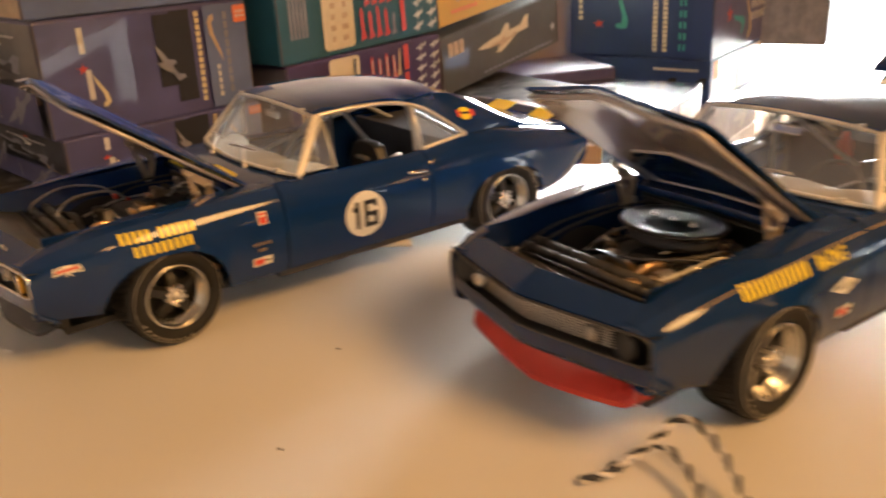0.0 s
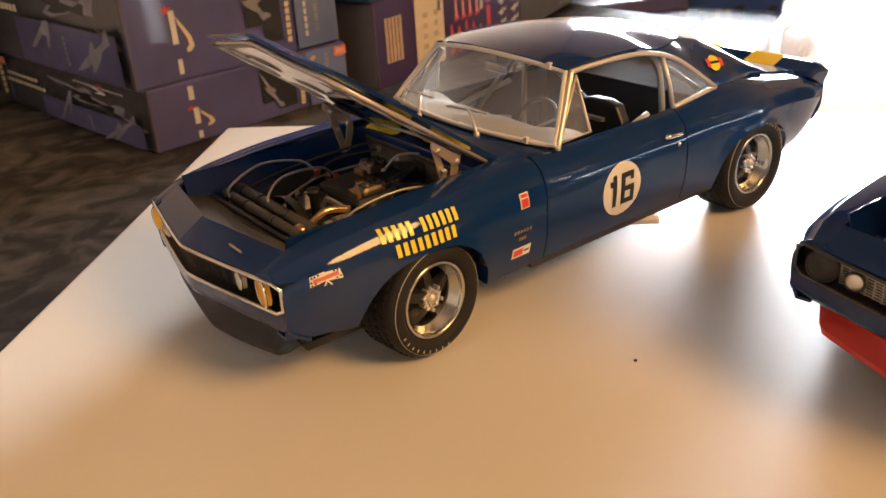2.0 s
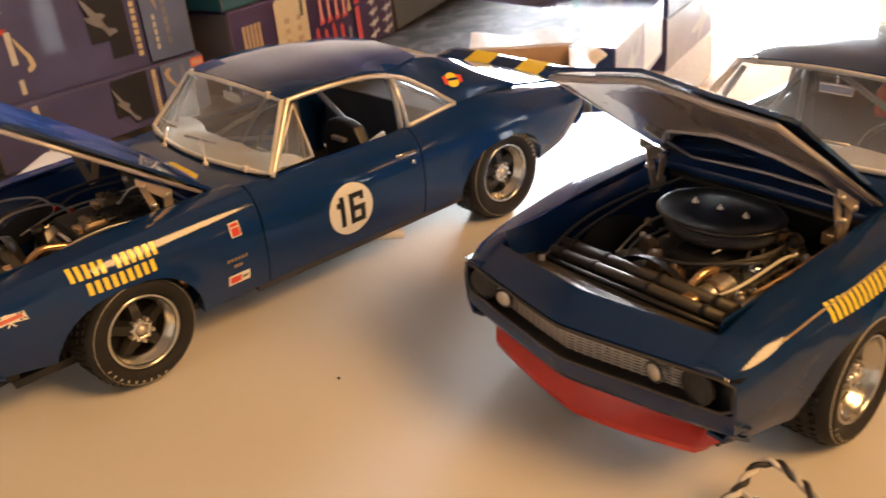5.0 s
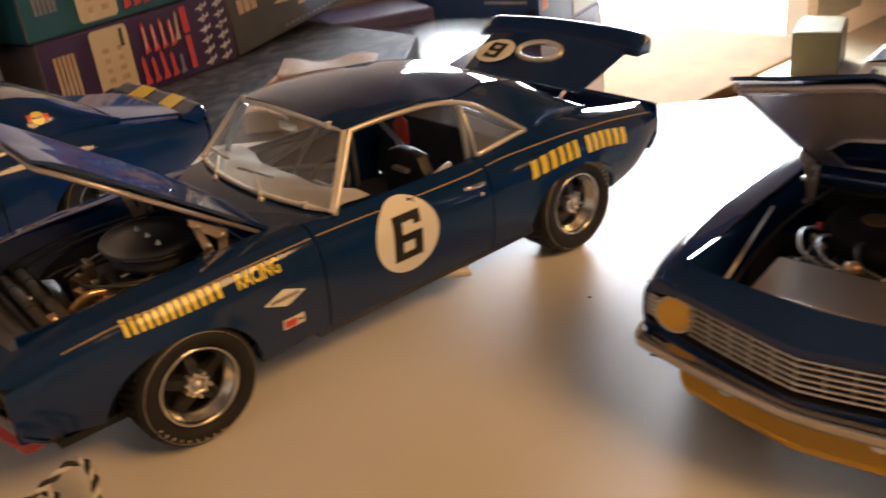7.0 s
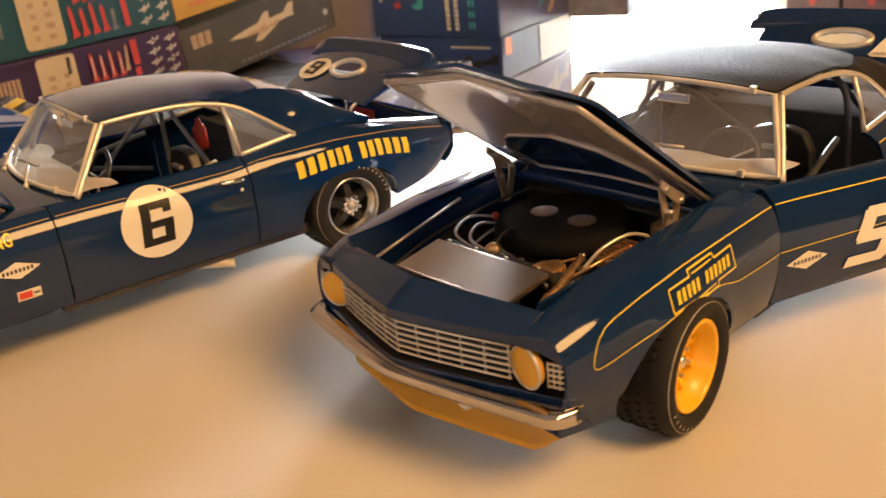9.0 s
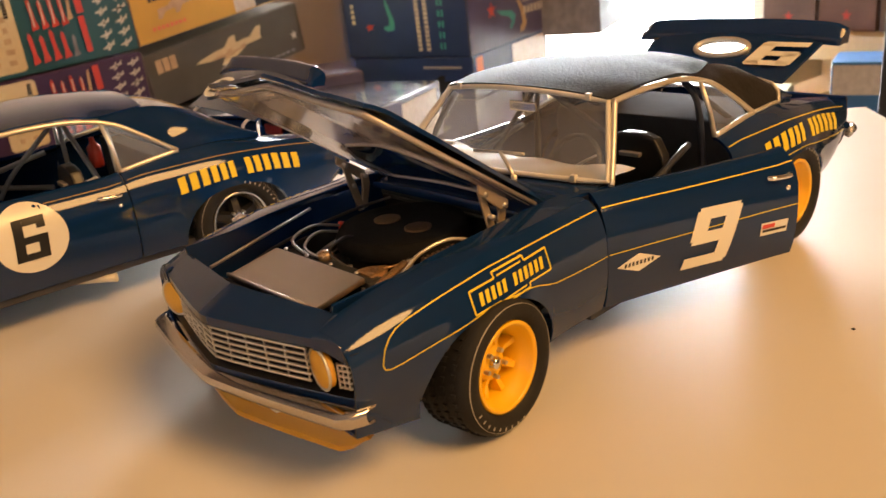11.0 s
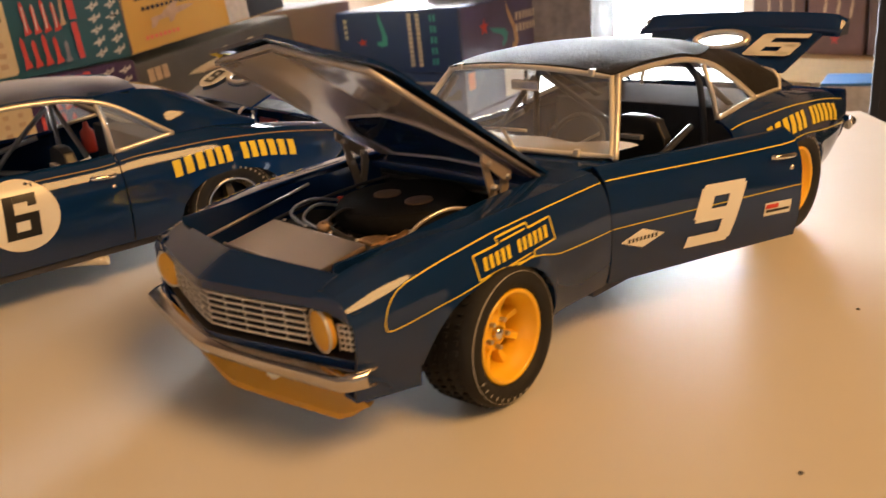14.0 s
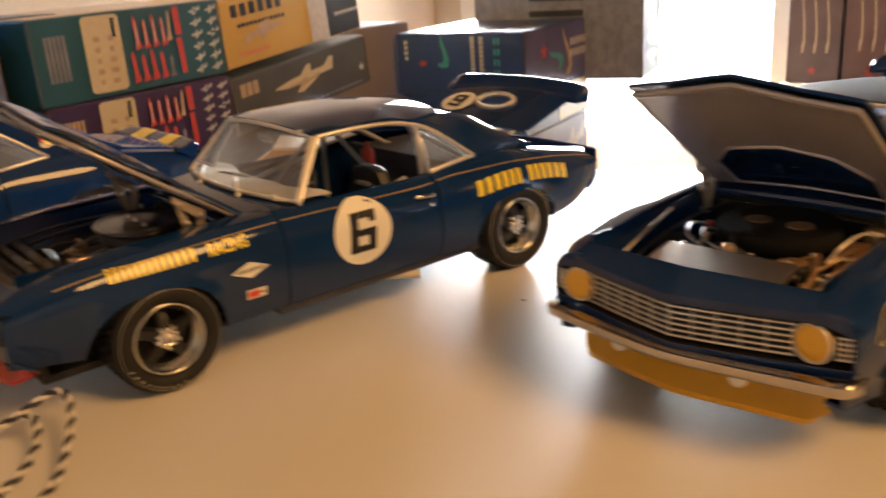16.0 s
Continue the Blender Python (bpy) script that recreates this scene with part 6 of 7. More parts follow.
structure("floor", block("floor", RX0, RX1, RY0, RY1, RZ0 - 0.05, RZ0, CARPET), "brown carpeted room floor", "floor")
# Unseen ceiling; its dark tone is set to dim what the paintwork mirrors.
structure("ceiling", block("ceiling", RX0, RX1, RY0, RY1, RZ1, RZ1 + 0.05, CEILING), "unseen ceiling, darkened brown to dim reflections", "ceiling")
# These two walls stay out of view and only bounce light back.
structure("wall_west", block("wall_west", RX0 - 0.1, RX0, RY0, RY1, RZ0, RZ1, BOUNCE), "unseen tan plaster wall, paled to bounce fill light", "wall")
structure("wall_south", block("wall_south", RX0, RX1, RY0 - 0.1, RY0, RZ0, RZ1, BOUNCE), "unseen tan plaster wall, paled to bounce fill light", "wall")
structure("wall_north", block("wall_north", RX0, RX1, RY1, RY1 + 0.1, RZ0, RZ1, SHADE), "tan painted plaster wall", "wall")
# the window wall is built round its opening
WY0, WY1, WZ0, WZ1 = 0.556, 1.55, -0.385, 0.62
bm = bmesh.new()
for y0, y1, z0, z1 in ((RY0, WY0, RZ0, RZ1), (WY1, RY1, RZ0, RZ1), (WY0, WY1, RZ0, WZ0), (WY0, WY1, WZ1, RZ1)):
    vs = [bm.verts.new((x, y, z)) for x in (RX1, RX1 + 0.12) for y in (y0, y1) for z in (z0, z1)]
    for f in ((0, 1, 3, 2), (4, 6, 7, 5), (0, 4, 5, 1), (2, 3, 7, 6), (0, 2, 6, 4), (1, 5, 7, 3)):
        bm.faces.new([vs[i] for i in f])
me = bpy.data.meshes.new("wall_east")
bm.to_mesh(me)
me.materials.append(PLASTER)
structure("wall_east", me, "beige plaster wall with a bright window", "wall")
win = thing("window_1", "white framed window full of bright daylight", "window", kind="structure")
for n, a in (("window_frame", (1.93, 2.0, WY0 - 0.055, WY0 + 0.012, WZ0 - 0.02, WZ1)), ("window_frame", (1.93, 2.0, WY1 - 0.012, WY1 + 0.055, WZ0 - 0.02, WZ1)), ("window_frame", (1.935, 2.0, WY0, WY1, WZ1 - 0.02, WZ1 + 0.05)), ("window_sill", (1.90, 2.0, WY0 - 0.06, WY1 + 0.06, WZ0 - 0.022, WZ0 + 0.002))):
    part(n, block(n, *a, FRAME_WHITE, 0.004), win)
part("pane", block("pane", 2.02, 2.026, WY0, WY1, WZ0, WZ1, PANE), win).visible_shadow = False
glow = bpy.data.materials.new("bright_outdoors")
glow.use_nodes = True
gt = glow.node_tree
gt.nodes.remove(gt.nodes["Principled BSDF"])
em = gt.nodes.new("ShaderNodeEmission")
em.inputs["Color"].default_value, em.inputs["Strength"].default_value = (1.0, 0.97, 0.93, 1), 9.0
gt.links.new(em.outputs[0], gt.nodes["Material Output"].inputs["Surface"])
structure("backdrop", block("backdrop", 3.2, 3.21, -0.8, 3.4, -1.2, 2.4, glow), "overexposed white daylight outside the window", "backdrop")

# ---------- the table ----------
far_l, far_r = Vector((0.0570, 0.2125)), Vector((0.5975, -0.3085))
along = (far_r - far_l).normalized()
back = Vector((along.y, -along.x))
corners = [far_l, far_r, far_r + back * 0.60, far_l + back * 0.60]
table = thing("table", "white laminated table with soft sheen, slightly scuffed", "table")
part("tabletop", slab("tabletop", [tuple(p) for p in corners], -0.022, 0.0, PAPER, 0.0015, "z"), table)
for p in corners:
    c = p.lerp((corners[0] + corners[2]) / 2, 0.07)
    part("leg", block("leg", c.x - 0.018, c.x + 0.018, c.y - 0.018, c.y + 0.018, RZ0, -0.022, FRAME_WHITE, 0.003), table)
# crumbs on the table top
for k, (x, y) in enumerate(((0.038, -0.0905), (-0.006, -0.132), (0.118, -0.165), (0.235, -0.245), (0.345, -0.425), (0.262, -0.452), (0.375, -0.215), (0.08, -0.29))):
    crumb = part("crumb", lathe("crumb", [(0.0001, -0.0001), (0.0006, 0.0), (0.0005, 0.0003), (0.0001, 0.0004)], P_DARK, 6, "z"), None, m=pose(x, y, 0.0001, 0, 0, 40 * k))
    tagged(crumb, "tiny dark crumb on the white table", "crumb", "crumbs")

# a lower dark counter behind the table carries the boxes
counter = thing("counter", "low dark stone-patterned counter behind the table", "counter")
part("counter_top", slab("counter_top", [(-0.42, 0.02), (-0.16, -0.06), (0.03, 0.20), (0.30, 0.02), (0.66, 0.34), (0.66, 0.85), (-0.30, 0.85)], -0.088, -0.058, DARKTOP, 0.003, "z"), counter)
part("counter_base", slab("counter_base", [(-0.04, 0.32), (0.10, 0.28), (0.30, 0.22), (0.62, 0.44), (0.62, 0.82), (-0.02, 0.82)], RZ0, -0.088, BLACKCARD, 0.0, "z"), counter)
stand = thing("side_cabinet", "honey wooden low cabinet under the stacked blue boxes", "cabinet")
HONEY = mat("honey_wood", (0.20, 0.105, 0.035), 0.9, 0, 0, 0.35, 14, 0, 400, 0.1)
part("body", block("body", 0.71, 1.69, 0.37, 1.19, RZ0, -0.318, HONEY, 0.004), stand)
part("top", block("top", 0.70, 1.70, 0.36, 1.20, -0.318, -0.30, HONEY, 0.003), stand, "worn honey-coloured cabinet top")
for k in range(2):
    door = part("door", block("door", 0.92 + 0.38 * k, 1.295 + 0.38 * k, 0.356, 0.369, RZ0 + 0.03, -0.325, HONEY, 0.003), stand)
    part("handle", block("handle", 1.27 + 0.05 * k, 1.28 + 0.05 * k, 0.340, 0.356, -0.48, -0.42, STEEL, 0.002), door)


# ---------- printed boxes ----------
JET = [(0, 0.35), (0.10, 0.46), (0.30, 0.58), (0.42, 0.62), (0.52, 0.92), (0.60, 0.95), (0.60, 0.66), (0.82, 0.72), (0.92, 1.0), (1.0, 1.0), (0.97, 0.66), (0.98, 0.52), (0.74, 0.46), (0.66, 0.30), (0.44, 0.0), (0.34, 0.02), (0.42, 0.30), (0.2, 0.28)]
STAR = [(0.5 + 0.5 * (1 if k % 2 == 0 else 0.4) * math.sin(k * math.pi / 5), 0.5 + 0.5 * (1 if k % 2 == 0 else 0.4) * math.cos(k * math.pi / 5)) for k in range(10)]
ROCKET = [(0.5, 1.0), (0.75, 0.85), (0.75, 0.3), (1.0, 0.05), (0.0, 0.0), (0.25, 0.3), (0.25, 0.85)]
TAG = [(0.08, 0), (0.92, 0), (1, 0.04), (1, 0.96), (0.92, 1), (0.08, 1), (0, 0.96), (0, 0.04)]
BAR = [(0, 0), (1, 0), (1, 1), (0, 1)]
SWOOSH = [(0.55, 0), (0.8, 0.02), (1.0, 0.15), (0.9, 0.4), (0.5, 0.75), (0.2, 1.0), (0.3, 0.75), (0.65, 0.4), (0.72, 0.18), (0.55, 0.12)]


class Face:
    """One printed side of a box: marks lie on it as thin sheets, placed by width and height fractions."""

    def __init__(self, parent, origin, across, up, w, h):
        self.parent, self.o, self.a, self.u, self.w, self.h = parent, Vector(origin), Vector(across), Vector(up), w, h
        self.n, self.k = self.a.cross(self.u), 0

    def mark(self, name, shape, u0, v0, u1, v1, material, turn=0.0, label=""):
        self.k += 1
        lift = 0.0004 + 0.00012 * self.k
        c = Vector(((u0 + u1) / 2 * self.w, (v0 + v1) / 2 * self.h))
        du, dv = (u1 - u0) * self.w, (v1 - v0) * self.h
        cs, sn = math.cos(radians(turn)), math.sin(radians(turn))
        verts = []
        for p, q in shape:
            x, y = (p - 0.5) * du, (q - 0.5) * dv
            x, y = c.x + cs * x - sn * y, c.y + sn * x + cs * y
            verts.append(self.o + self.a * x + self.u * y + self.n * lift)
        return part(name, data(name, verts, [tuple(range(len(verts)))], material, False), self.parent, label)

    def rows(self, u0, v0, u1, v1, nu, nv, material, shape=BAR, gap=0.3, name="print_bar", rnd=0.0):
        r = random.Random(int(1000 * (u0 + v0)))
        for i in range(nu):
            for j in range(nv):
                a, b = u0 + (u1 - u0) * i / nu, v0 + (v1 - v0) * j / nv
                da, db = (u1 - u0) / nu, (v1 - v0) / nv
                g = gap * (1 + rnd * r.uniform(-0.8, 0.8))
                self.mark(name, shape, a + da * g / 2, b + db * gap / 2, a + da * (1 - g / 2), b + db * (1 - gap / 2), material, rnd * r.uniform(-12, 12))


def carton(label, corner, angle, w, d, h, material, roll=0.0, side=None, edge=0.0018, lid=None):
    """A printed card box. corner: the lower near corner; the front runs along angle, the box goes back from it."""
    box = thing("printed_box", label, "box", None, "stacked boxes")
    a = Vector((math.cos(radians(angle)), math.sin(radians(angle)), 0))
    b = Vector((-a.y, a.x, 0))
    ar = a * math.cos(radians(roll)) + Vector((0, 0, math.sin(radians(roll))))
    up = Vector((0, 0, math.cos(radians(roll)))) - a * math.sin(radians(roll))
    m = Matrix((ar, b, up)).transposed().to_4x4()
    box.matrix_basis = Matrix.Translation(corner) @ m
    part("body", block("body", 0, w, 0, d, 0, h, material, edge), box)
    if side:
        part("side_panel", block("side_panel", -0.0006, 0.0, edge, d - edge, edge, h - edge, side), box)
    part("lid_flap", block("lid_flap", edge, w - edge, 0.002, d - 0.002, h, h + 0.0008, lid or material), box)
    for x0 in (0.0, w - 0.0012):
        part("worn_edge", block("worn_edge", x0, x0 + 0.0012, -0.0003, 0.0005, edge, h - edge, GREYCARD), box)
    front = Face(box, (0, 0, 0), (1, 0, 0), (0, 0, 1), w, h)
    left = Face(box, (0, d, 0), (0, -1, 0), (0, 0, 1), d, h)
    right = Face(box, (w, 0, 0), (0, 1, 0), (0, 0, 1), d, h)
    return front, left, right


def jet_box(front, left):
    """Art of the navy aircraft boxes."""
    front.mark("print_bar", BAR, 0.175, 0.70, 0.200, 0.92, P_WHITE)
    front.mark("print_mark", STAR, 0.150, 0.52, 0.205, 0.62, P_RED)
    front.mark("print_bar", BAR, 0.185, 0.30, 0.210, 0.56, P_WHITE)
    front.mark("print_mark", SWOOSH, 0.195, 0.22, 0.275, 0.52, P_CREAM)
    front.mark("print_bar", BAR, 0.190, 0.06, 0.210, 0.18, P_WHITE)
    front.mark("print_panel", BAR, 0.60, 0.14, 0.70, 0.97, P_DARK)
    front.mark("print_panel", BAR, 0.52, 0.30, 0.60, 0.95, P_DARK)
    front.rows(0.715, 0.10, 0.745, 0.95, 1, 14, P_CREAM, BAR, 0.25)
    front.mark("print_mark", JET, 0.46, 0.42, 0.66, 0.60, P_GREY, -65)
    front.mark("print_panel", BAR, 0.765, 0.03, 0.985, 0.985, SKYCARD)
    front.mark("print_mark", SWOOSH, 0.78, 0.45, 0.86, 0.90, P_TAN, 180)
    front.rows(0.86, 0.14, 0.885, 0.92, 1, 9, P_GREY, BAR, 0.2)
    front.rows(0.80, 0.12, 0.82, 0.44, 1, 5, P_WHITE, BAR, 0.25)
    front.mark("price_tag", TAG, 0.915, 0.80, 0.985, 0.96, P_ORANGE, 0, "small orange price tag")
    front.rows(0.925, 0.84, 0.975, 0.92, 3, 2, P_WHITE, BAR, 0.35)
    left.mark("print_panel", BAR, 0.02, 0.55, 0.98, 0.97, BLACKCARD)
    left.mark("print_mark", JET, 0.36, 0.46, 0.86, 0.80, P_GREY, -8)
    left.mark("print_mark", JET, 0.44, 0.50, 0.80, 0.70, P_DARK, -8)
    left.mark("print_mark", SWOOSH, 0.80, 0.30, 0.98, 0.46, P_TAN)
    left.rows(0.02, 0.58, 0.30, 0.66, 9, 1, P_CREAM, BAR, 0.25)
    left.rows(0.02, 0.46, 0.36, 0.54, 11, 1, P_CREAM, BAR, 0.25)
    left.rows(0.58, 0.86, 0.90, 0.89, 12, 1, P_WHITE, BAR, 0.3)
    left.mark("print_panel", BAR, 0.34, 0.05, 0.98, 0.44, NAVYCARD)
    left.mark("print_mark", SWOOSH, 0.40, 0.10, 0.60, 0.42, P_GREY, 60)
    left.mark("print_mark", JET, 0.70, 0.12, 0.96, 0.36, P_GREY, 20)
    left.mark("print_mark", SWOOSH, 0.66, 0.78, 0.80, 0.92, P_WHITE)
    left.mark("print_mark", STAR, 0.74, 0.90, 0.79, 0.97, P_RED)
    left.mark("price_tag", TAG, 0.04, 0.80, 0.10, 0.95, P_ORANGE)
    left.rows(0.66, 0.10, 0.68, 0.36, 1, 6, P_GREY, BAR, 0.3)


def weapons_box(front, panel):
    """Art of the two boxes with rows of red stores and a cream panel."""
    front.rows(0.055, 0.18, 0.155, 0.88, 5, 1, panel, BAR, 0.25)
    front.mark("print_panel", TAG, 0.235, 0.06, 0.42, 0.97, P_CREAM, 0, "cream printed panel")
    front.rows(0.26, 0.12, 0.395, 0.76, 2, 5, P_TAN, BAR, 0.5, rnd=0.5)
    front.rows(0.37, 0.70, 0.395, 0.93, 1, 6, P_DARK, BAR, 0.25)
    for i in range(4):
        front.mark("print_mark", ROCKET, 0.475 + 0.047 * i, 0.50, 0.512 + 0.047 * i, 0.92 - 0.05 * (i % 2), P_RED, 4)
        front.mark("print_mark", ROCKET, 0.440 + 0.050 * i, 0.10, 0.480 + 0.050 * i, 0.50 - 0.05 * (i % 2), P_RED, 4)
        front.mark("print_bar", BAR, 0.490 + 0.047 * i, 0.55, 0.496 + 0.047 * i, 0.85, P_WHITE)
    front.mark("print_mark", ROCKET, 0.655, 0.55, 0.685, 0.95, P_TAN, -4)
    front.mark("print_mark", ROCKET, 0.640, 0.10, 0.675, 0.38, P_GREY, 0)
    front.mark("print_bar", BAR, 0.700, 0.62, 0.735, 0.97, P_RED, 3)
    front.mark("print_bar", BAR, 0.705, 0.12, 0.735, 0.58, P_RED, 3)
    front.rows(0.775, 0.06, 0.965, 0.97, 2, 6, P_WHITE, JET, 0.22, name="print_mark", rnd=0.5)
    front.rows(0.775, 0.06, 0.965, 0.97, 2, 6, P_DARK, BAR, 0.86, rnd=0.4)


LA = 8.0
LX, LY = 0.0635, 0.372
la = Vector((math.cos(radians(LA)), math.sin(radians(LA)), 0))
f, l, r = carton("navy aircraft kit box with printed jet, scuffed edges", (LX + 0.006, LY, -0.0575), LA, 0.180, 0.26, 0.0455, NAVYCARD, 0, BLACKCARD)
jet_box(f, l)
f, l, r = carton("navy aircraft kit box with red star and orange tag", (LX, LY, -0.0115), LA, 0.182, 0.26, 0.0885, NAVYCARD, 0, BLACKCARD)
jet_box(f, l)
f, l, r = carton("pale blue sky printed kit box on top of the stack", (LX - 0.004, LY + 0.004, 0.0785), LA, 0.190, 0.26, 0.085, SKYCARD, 0, P_TAN)
f.rows(0.1, 0.2, 0.5, 0.5, 12, 2, P_WHITE, BAR, 0.3)
l.rows(0.1, 0.2, 0.6, 0.5, 9, 2, P_DARK, BAR, 0.3)
f, l, r = carton("black aircraft kit box with printed plane, beside the stack", (LX - 0.11, LY + 0.235, -0.0575), LA, 0.105, 0.22, 0.09, BLACKCARD, 0, BLACKCARD)
jet_box(f, l)
f, l, r = carton("plain tan and dark box between two stacks", (LX + 0.196, LY + 0.060, -0.0575), 12, 0.060, 0.20, 0.155, OLIVECARD, 0, P_TAN)
f.mark("print_panel", BAR, 0.1, 0.62, 0.9, 0.9, P_TAN)

RA = 16.5
ra = Vector((math.cos(radians(RA)), math.sin(radians(RA)), 0))
R0 = Vector((0.400, 0.425, 0))
p = R0 + ra * -0.133
f, l, r = carton("dark purple kit box printed with red missiles", (p.x, p.y, -0.0575), RA, 0.233, 0.18, 0.0725, PURPLECARD, 0, GREYCARD)
weapons_box(f, P_TAN)
p = R0 + ra * -0.137
f, l, r = carton("teal kit box printed with red missiles and cream panel", (p.x, p.y, 0.0160), RA, 0.236, 0.18, 0.080, TEALCARD, 0.6, TEALCARD, lid=P_TAN)
weapons_box(f, P_GREY)
l.mark("print_panel", BAR, 0.55, 0.1, 0.92, 0.75, P_TAN)
p = R0 + ra * 0.106
f, l, r = carton("olive black kit box with a printed pale jet", (p.x, p.y, -0.0560), RA, 0.262, 0.16, 0.064, OLIVECARD, 5.6, GREYCARD)
f.mark("print_mark", JET, 0.27, 0.34, 0.72, 0.86, P_CREAM, -2, "pale printed aircraft")
f.mark("print_mark", JET, 0.36, 0.44, 0.60, 0.62, P_TAN, -2)
f.rows(0.05, 0.62, 0.17, 0.90, 3, 1, P_TAN, BAR, 0.15)
f.rows(0.30, 0.08, 0.92, 0.14, 16, 1, P_GREY, BAR, 0.3)
f.mark("print_mark", STAR, 0.90, 0.30, 0.955, 0.5, P_WHITE)
p = R0 + ra * 0.100
f, l, r = carton("yellow kit box fading to black with winged crest", (p.x, p.y, 0.0200), RA, 0.255, 0.15, 0.075, YELLOWCARD, 5.2, YELLOWCARD)
f.mark("print_panel", BAR, 0.74, 0.02, 0.995, 0.98, P_DARK, 0, "black printed end")
f.mark("print_panel", BAR, 0.60, 0.02, 0.74, 0.98, P_WHITE)
f.rows(0.07, 0.68, 0.42, 0.96, 6, 1, P_DARK, BAR, 0.35)
f.rows(0.10, 0.56, 0.42, 0.63, 12, 1, P_DARK, BAR, 0.25)
f.mark("print_mark", JET, 0.13, 0.30, 0.40, 0.60, P_TAN, 180)
f.rows(0.08, 0.14, 0.28, 0.22, 8, 1, P_ORANGE, BAR, 0.3)
f.rows(0.78, 0.34, 0.97, 0.42, 9, 1, P_WHITE, BAR, 0.3)
f, l, r = carton("plain mauve grey storage box standing behind the stacks", (0.715, 0.655, -0.2995), 8, 0.245, 0.16, 0.330, mat("mauve_grey_card", (0.20, 0.165, 0.16), 0.7, 0, 0, 0.12, 20, 0.2, 120), 0, GREYCARD)
f, l, r = carton("dark navy printed box standing in the gap", (0.670, 0.520, -0.150), -20, 0.140, 0.12, 0.085, NAVYCARD, 0, NAVYCARD)
f.mark("print_panel", BAR, 0.1, 0.15, 0.9, 0.7, BLACKCARD)
f.mark("print_mark", JET, 0.2, 0.25, 0.8, 0.65, P_GREY)
l.rows(0.2, 0.4, 0.8, 0.5, 8, 1, P_GREY, BAR, 0.3)

# the blue stack near the window
BA = 18.0
bc = Vector((0.985, 0.455))
def blue_box(label, z, h, w, d, material, dx=0.0):
    """Its near corner is where the printed front meets the printed end."""
    a = Vector((math.cos(radians(BA)), math.sin(radians(BA))))
    q = bc + a * dx
    return carton(label, (q.x, q.y, z), BA, w, d, h, material, 0, material)
f, l, r = blue_box("bright blue kit box with star and jet, glossy top", -0.079, 0.094, 0.262, 0.225, BLUECARD)
l.mark("print_mark", STAR, 0.13, 0.36, 0.30, 0.66, P_WHITE, 10)
l.mark("print_mark", STAR, 0.17, 0.43, 0.26, 0.58, P_RED, 10)
l.mark("print_mark", SWOOSH, 0.28, 0.45, 0.46, 0.95, P_TEAL, -25)
l.rows(0.06, 0.55, 0.10, 0.9, 1, 4, P_WHITE, BAR, 0.3)
l.rows(0.60, 0.10, 0.64, 0.95, 1, 12, P_WHITE, BAR, 0.2)
l.rows(0.67, 0.10, 0.71, 0.95, 1, 12, P_WHITE, BAR, 0.2)
l.rows(0.78, 0.10, 0.84, 0.95, 2, 5, P_TEAL, BAR, 0.4)
f.mark("print_panel", BAR, 0.02, 0.02, 0.98, 0.98, NAVYCARD)
f.mark("print_mark", STAR, 0.22, 0.45, 0.34, 0.75, P_RED)
f.mark("print_mark", SWOOSH, 0.34, 0.15, 0.56, 0.7, P_TEAL, 30)
f.mark("print_mark", SWOOSH, 0.52, 0.1, 0.72, 0.95, P_TAN, 0)
f.rows(0.68, 0.35, 0.96, 0.75, 6, 2, P_WHITE, BAR, 0.35)
f, l, r = blue_box("deep blue kit box with orange tag and grey jet", -0.144, 0.064, 0.255, 0.220, BLUECARD, 0.004)
l.mark("price_tag", TAG, 0.02, 0.66, 0.12, 0.94, P_ORANGE)
l.mark("print_mark", JET, 0.45, 0.1, 0.98, 0.6, P_DARK, 0)
l.mark("print_panel", BAR, 0.02, 0.02, 0.9, 0.14, P_GREY)
l.rows(0.60, 0.72, 0.92, 0.80, 12, 1, P_WHITE, BAR, 0.3)
f.mark("price_tag", TAG, 0.04, 0.55, 0.12, 0.95, P_ORANGE)
f.mark("print_panel", BAR, 0.50, 0.05, 0.98, 0.95, P_WHITE)
f, l, r = blue_box("dark box under the blue boxes", -0.222, 0.076, 0.25, 0.215, NAVYCARD, 0.002)
l.rows(0.1, 0.3, 0.8, 0.8, 5, 2, P_GREY, JET, 0.3, name="print_mark")
f.mark("print_mark", JET, 0.5, 0.1, 0.95, 0.8, P_GREY, 0)
f, l, r = blue_box("white and tan box at the foot of the stack", -0.300, 0.077, 0.27, 0.22, P_WHITE, -0.01)
f, l, r = carton("grey box with darker printed bands behind the stack", (1.262, 0.440, -0.090), 25, 0.16, 0.30, 0.20, GREYCARD, 0, P_GREY)
l.rows(0.1, 0.1, 0.9, 0.9, 1, 6, P_DARK, BAR, 0.6)
f.rows(0.1, 0.1, 0.9, 0.9, 1, 6, P_DARK, BAR, 0.6)
f, l, r = carton("tall white cardboard carton under the grey box", (1.200, 0.577, -0.300), 25, 0.14, 0.13, 0.209, P_WHITE, 0, P_WHITE)

f, l, r = carton("glossy navy kit box lying flat under the blue stack", (0.625, 0.265, -0.150), 24, 0.24, 0.19, 0.070, NAVYCARD, 0, BLUECARD, lid=mat("glossy_lid", (0.05, 0.06, 0.11), 0.22, 0, 0.6, 0.5, 12))
f.mark("print_panel", BAR, 0.55, 0.1, 0.95, 0.9, P_WHITE)
f.mark("print_mark", JET, 0.08, 0.2, 0.48, 0.8, P_GREY)
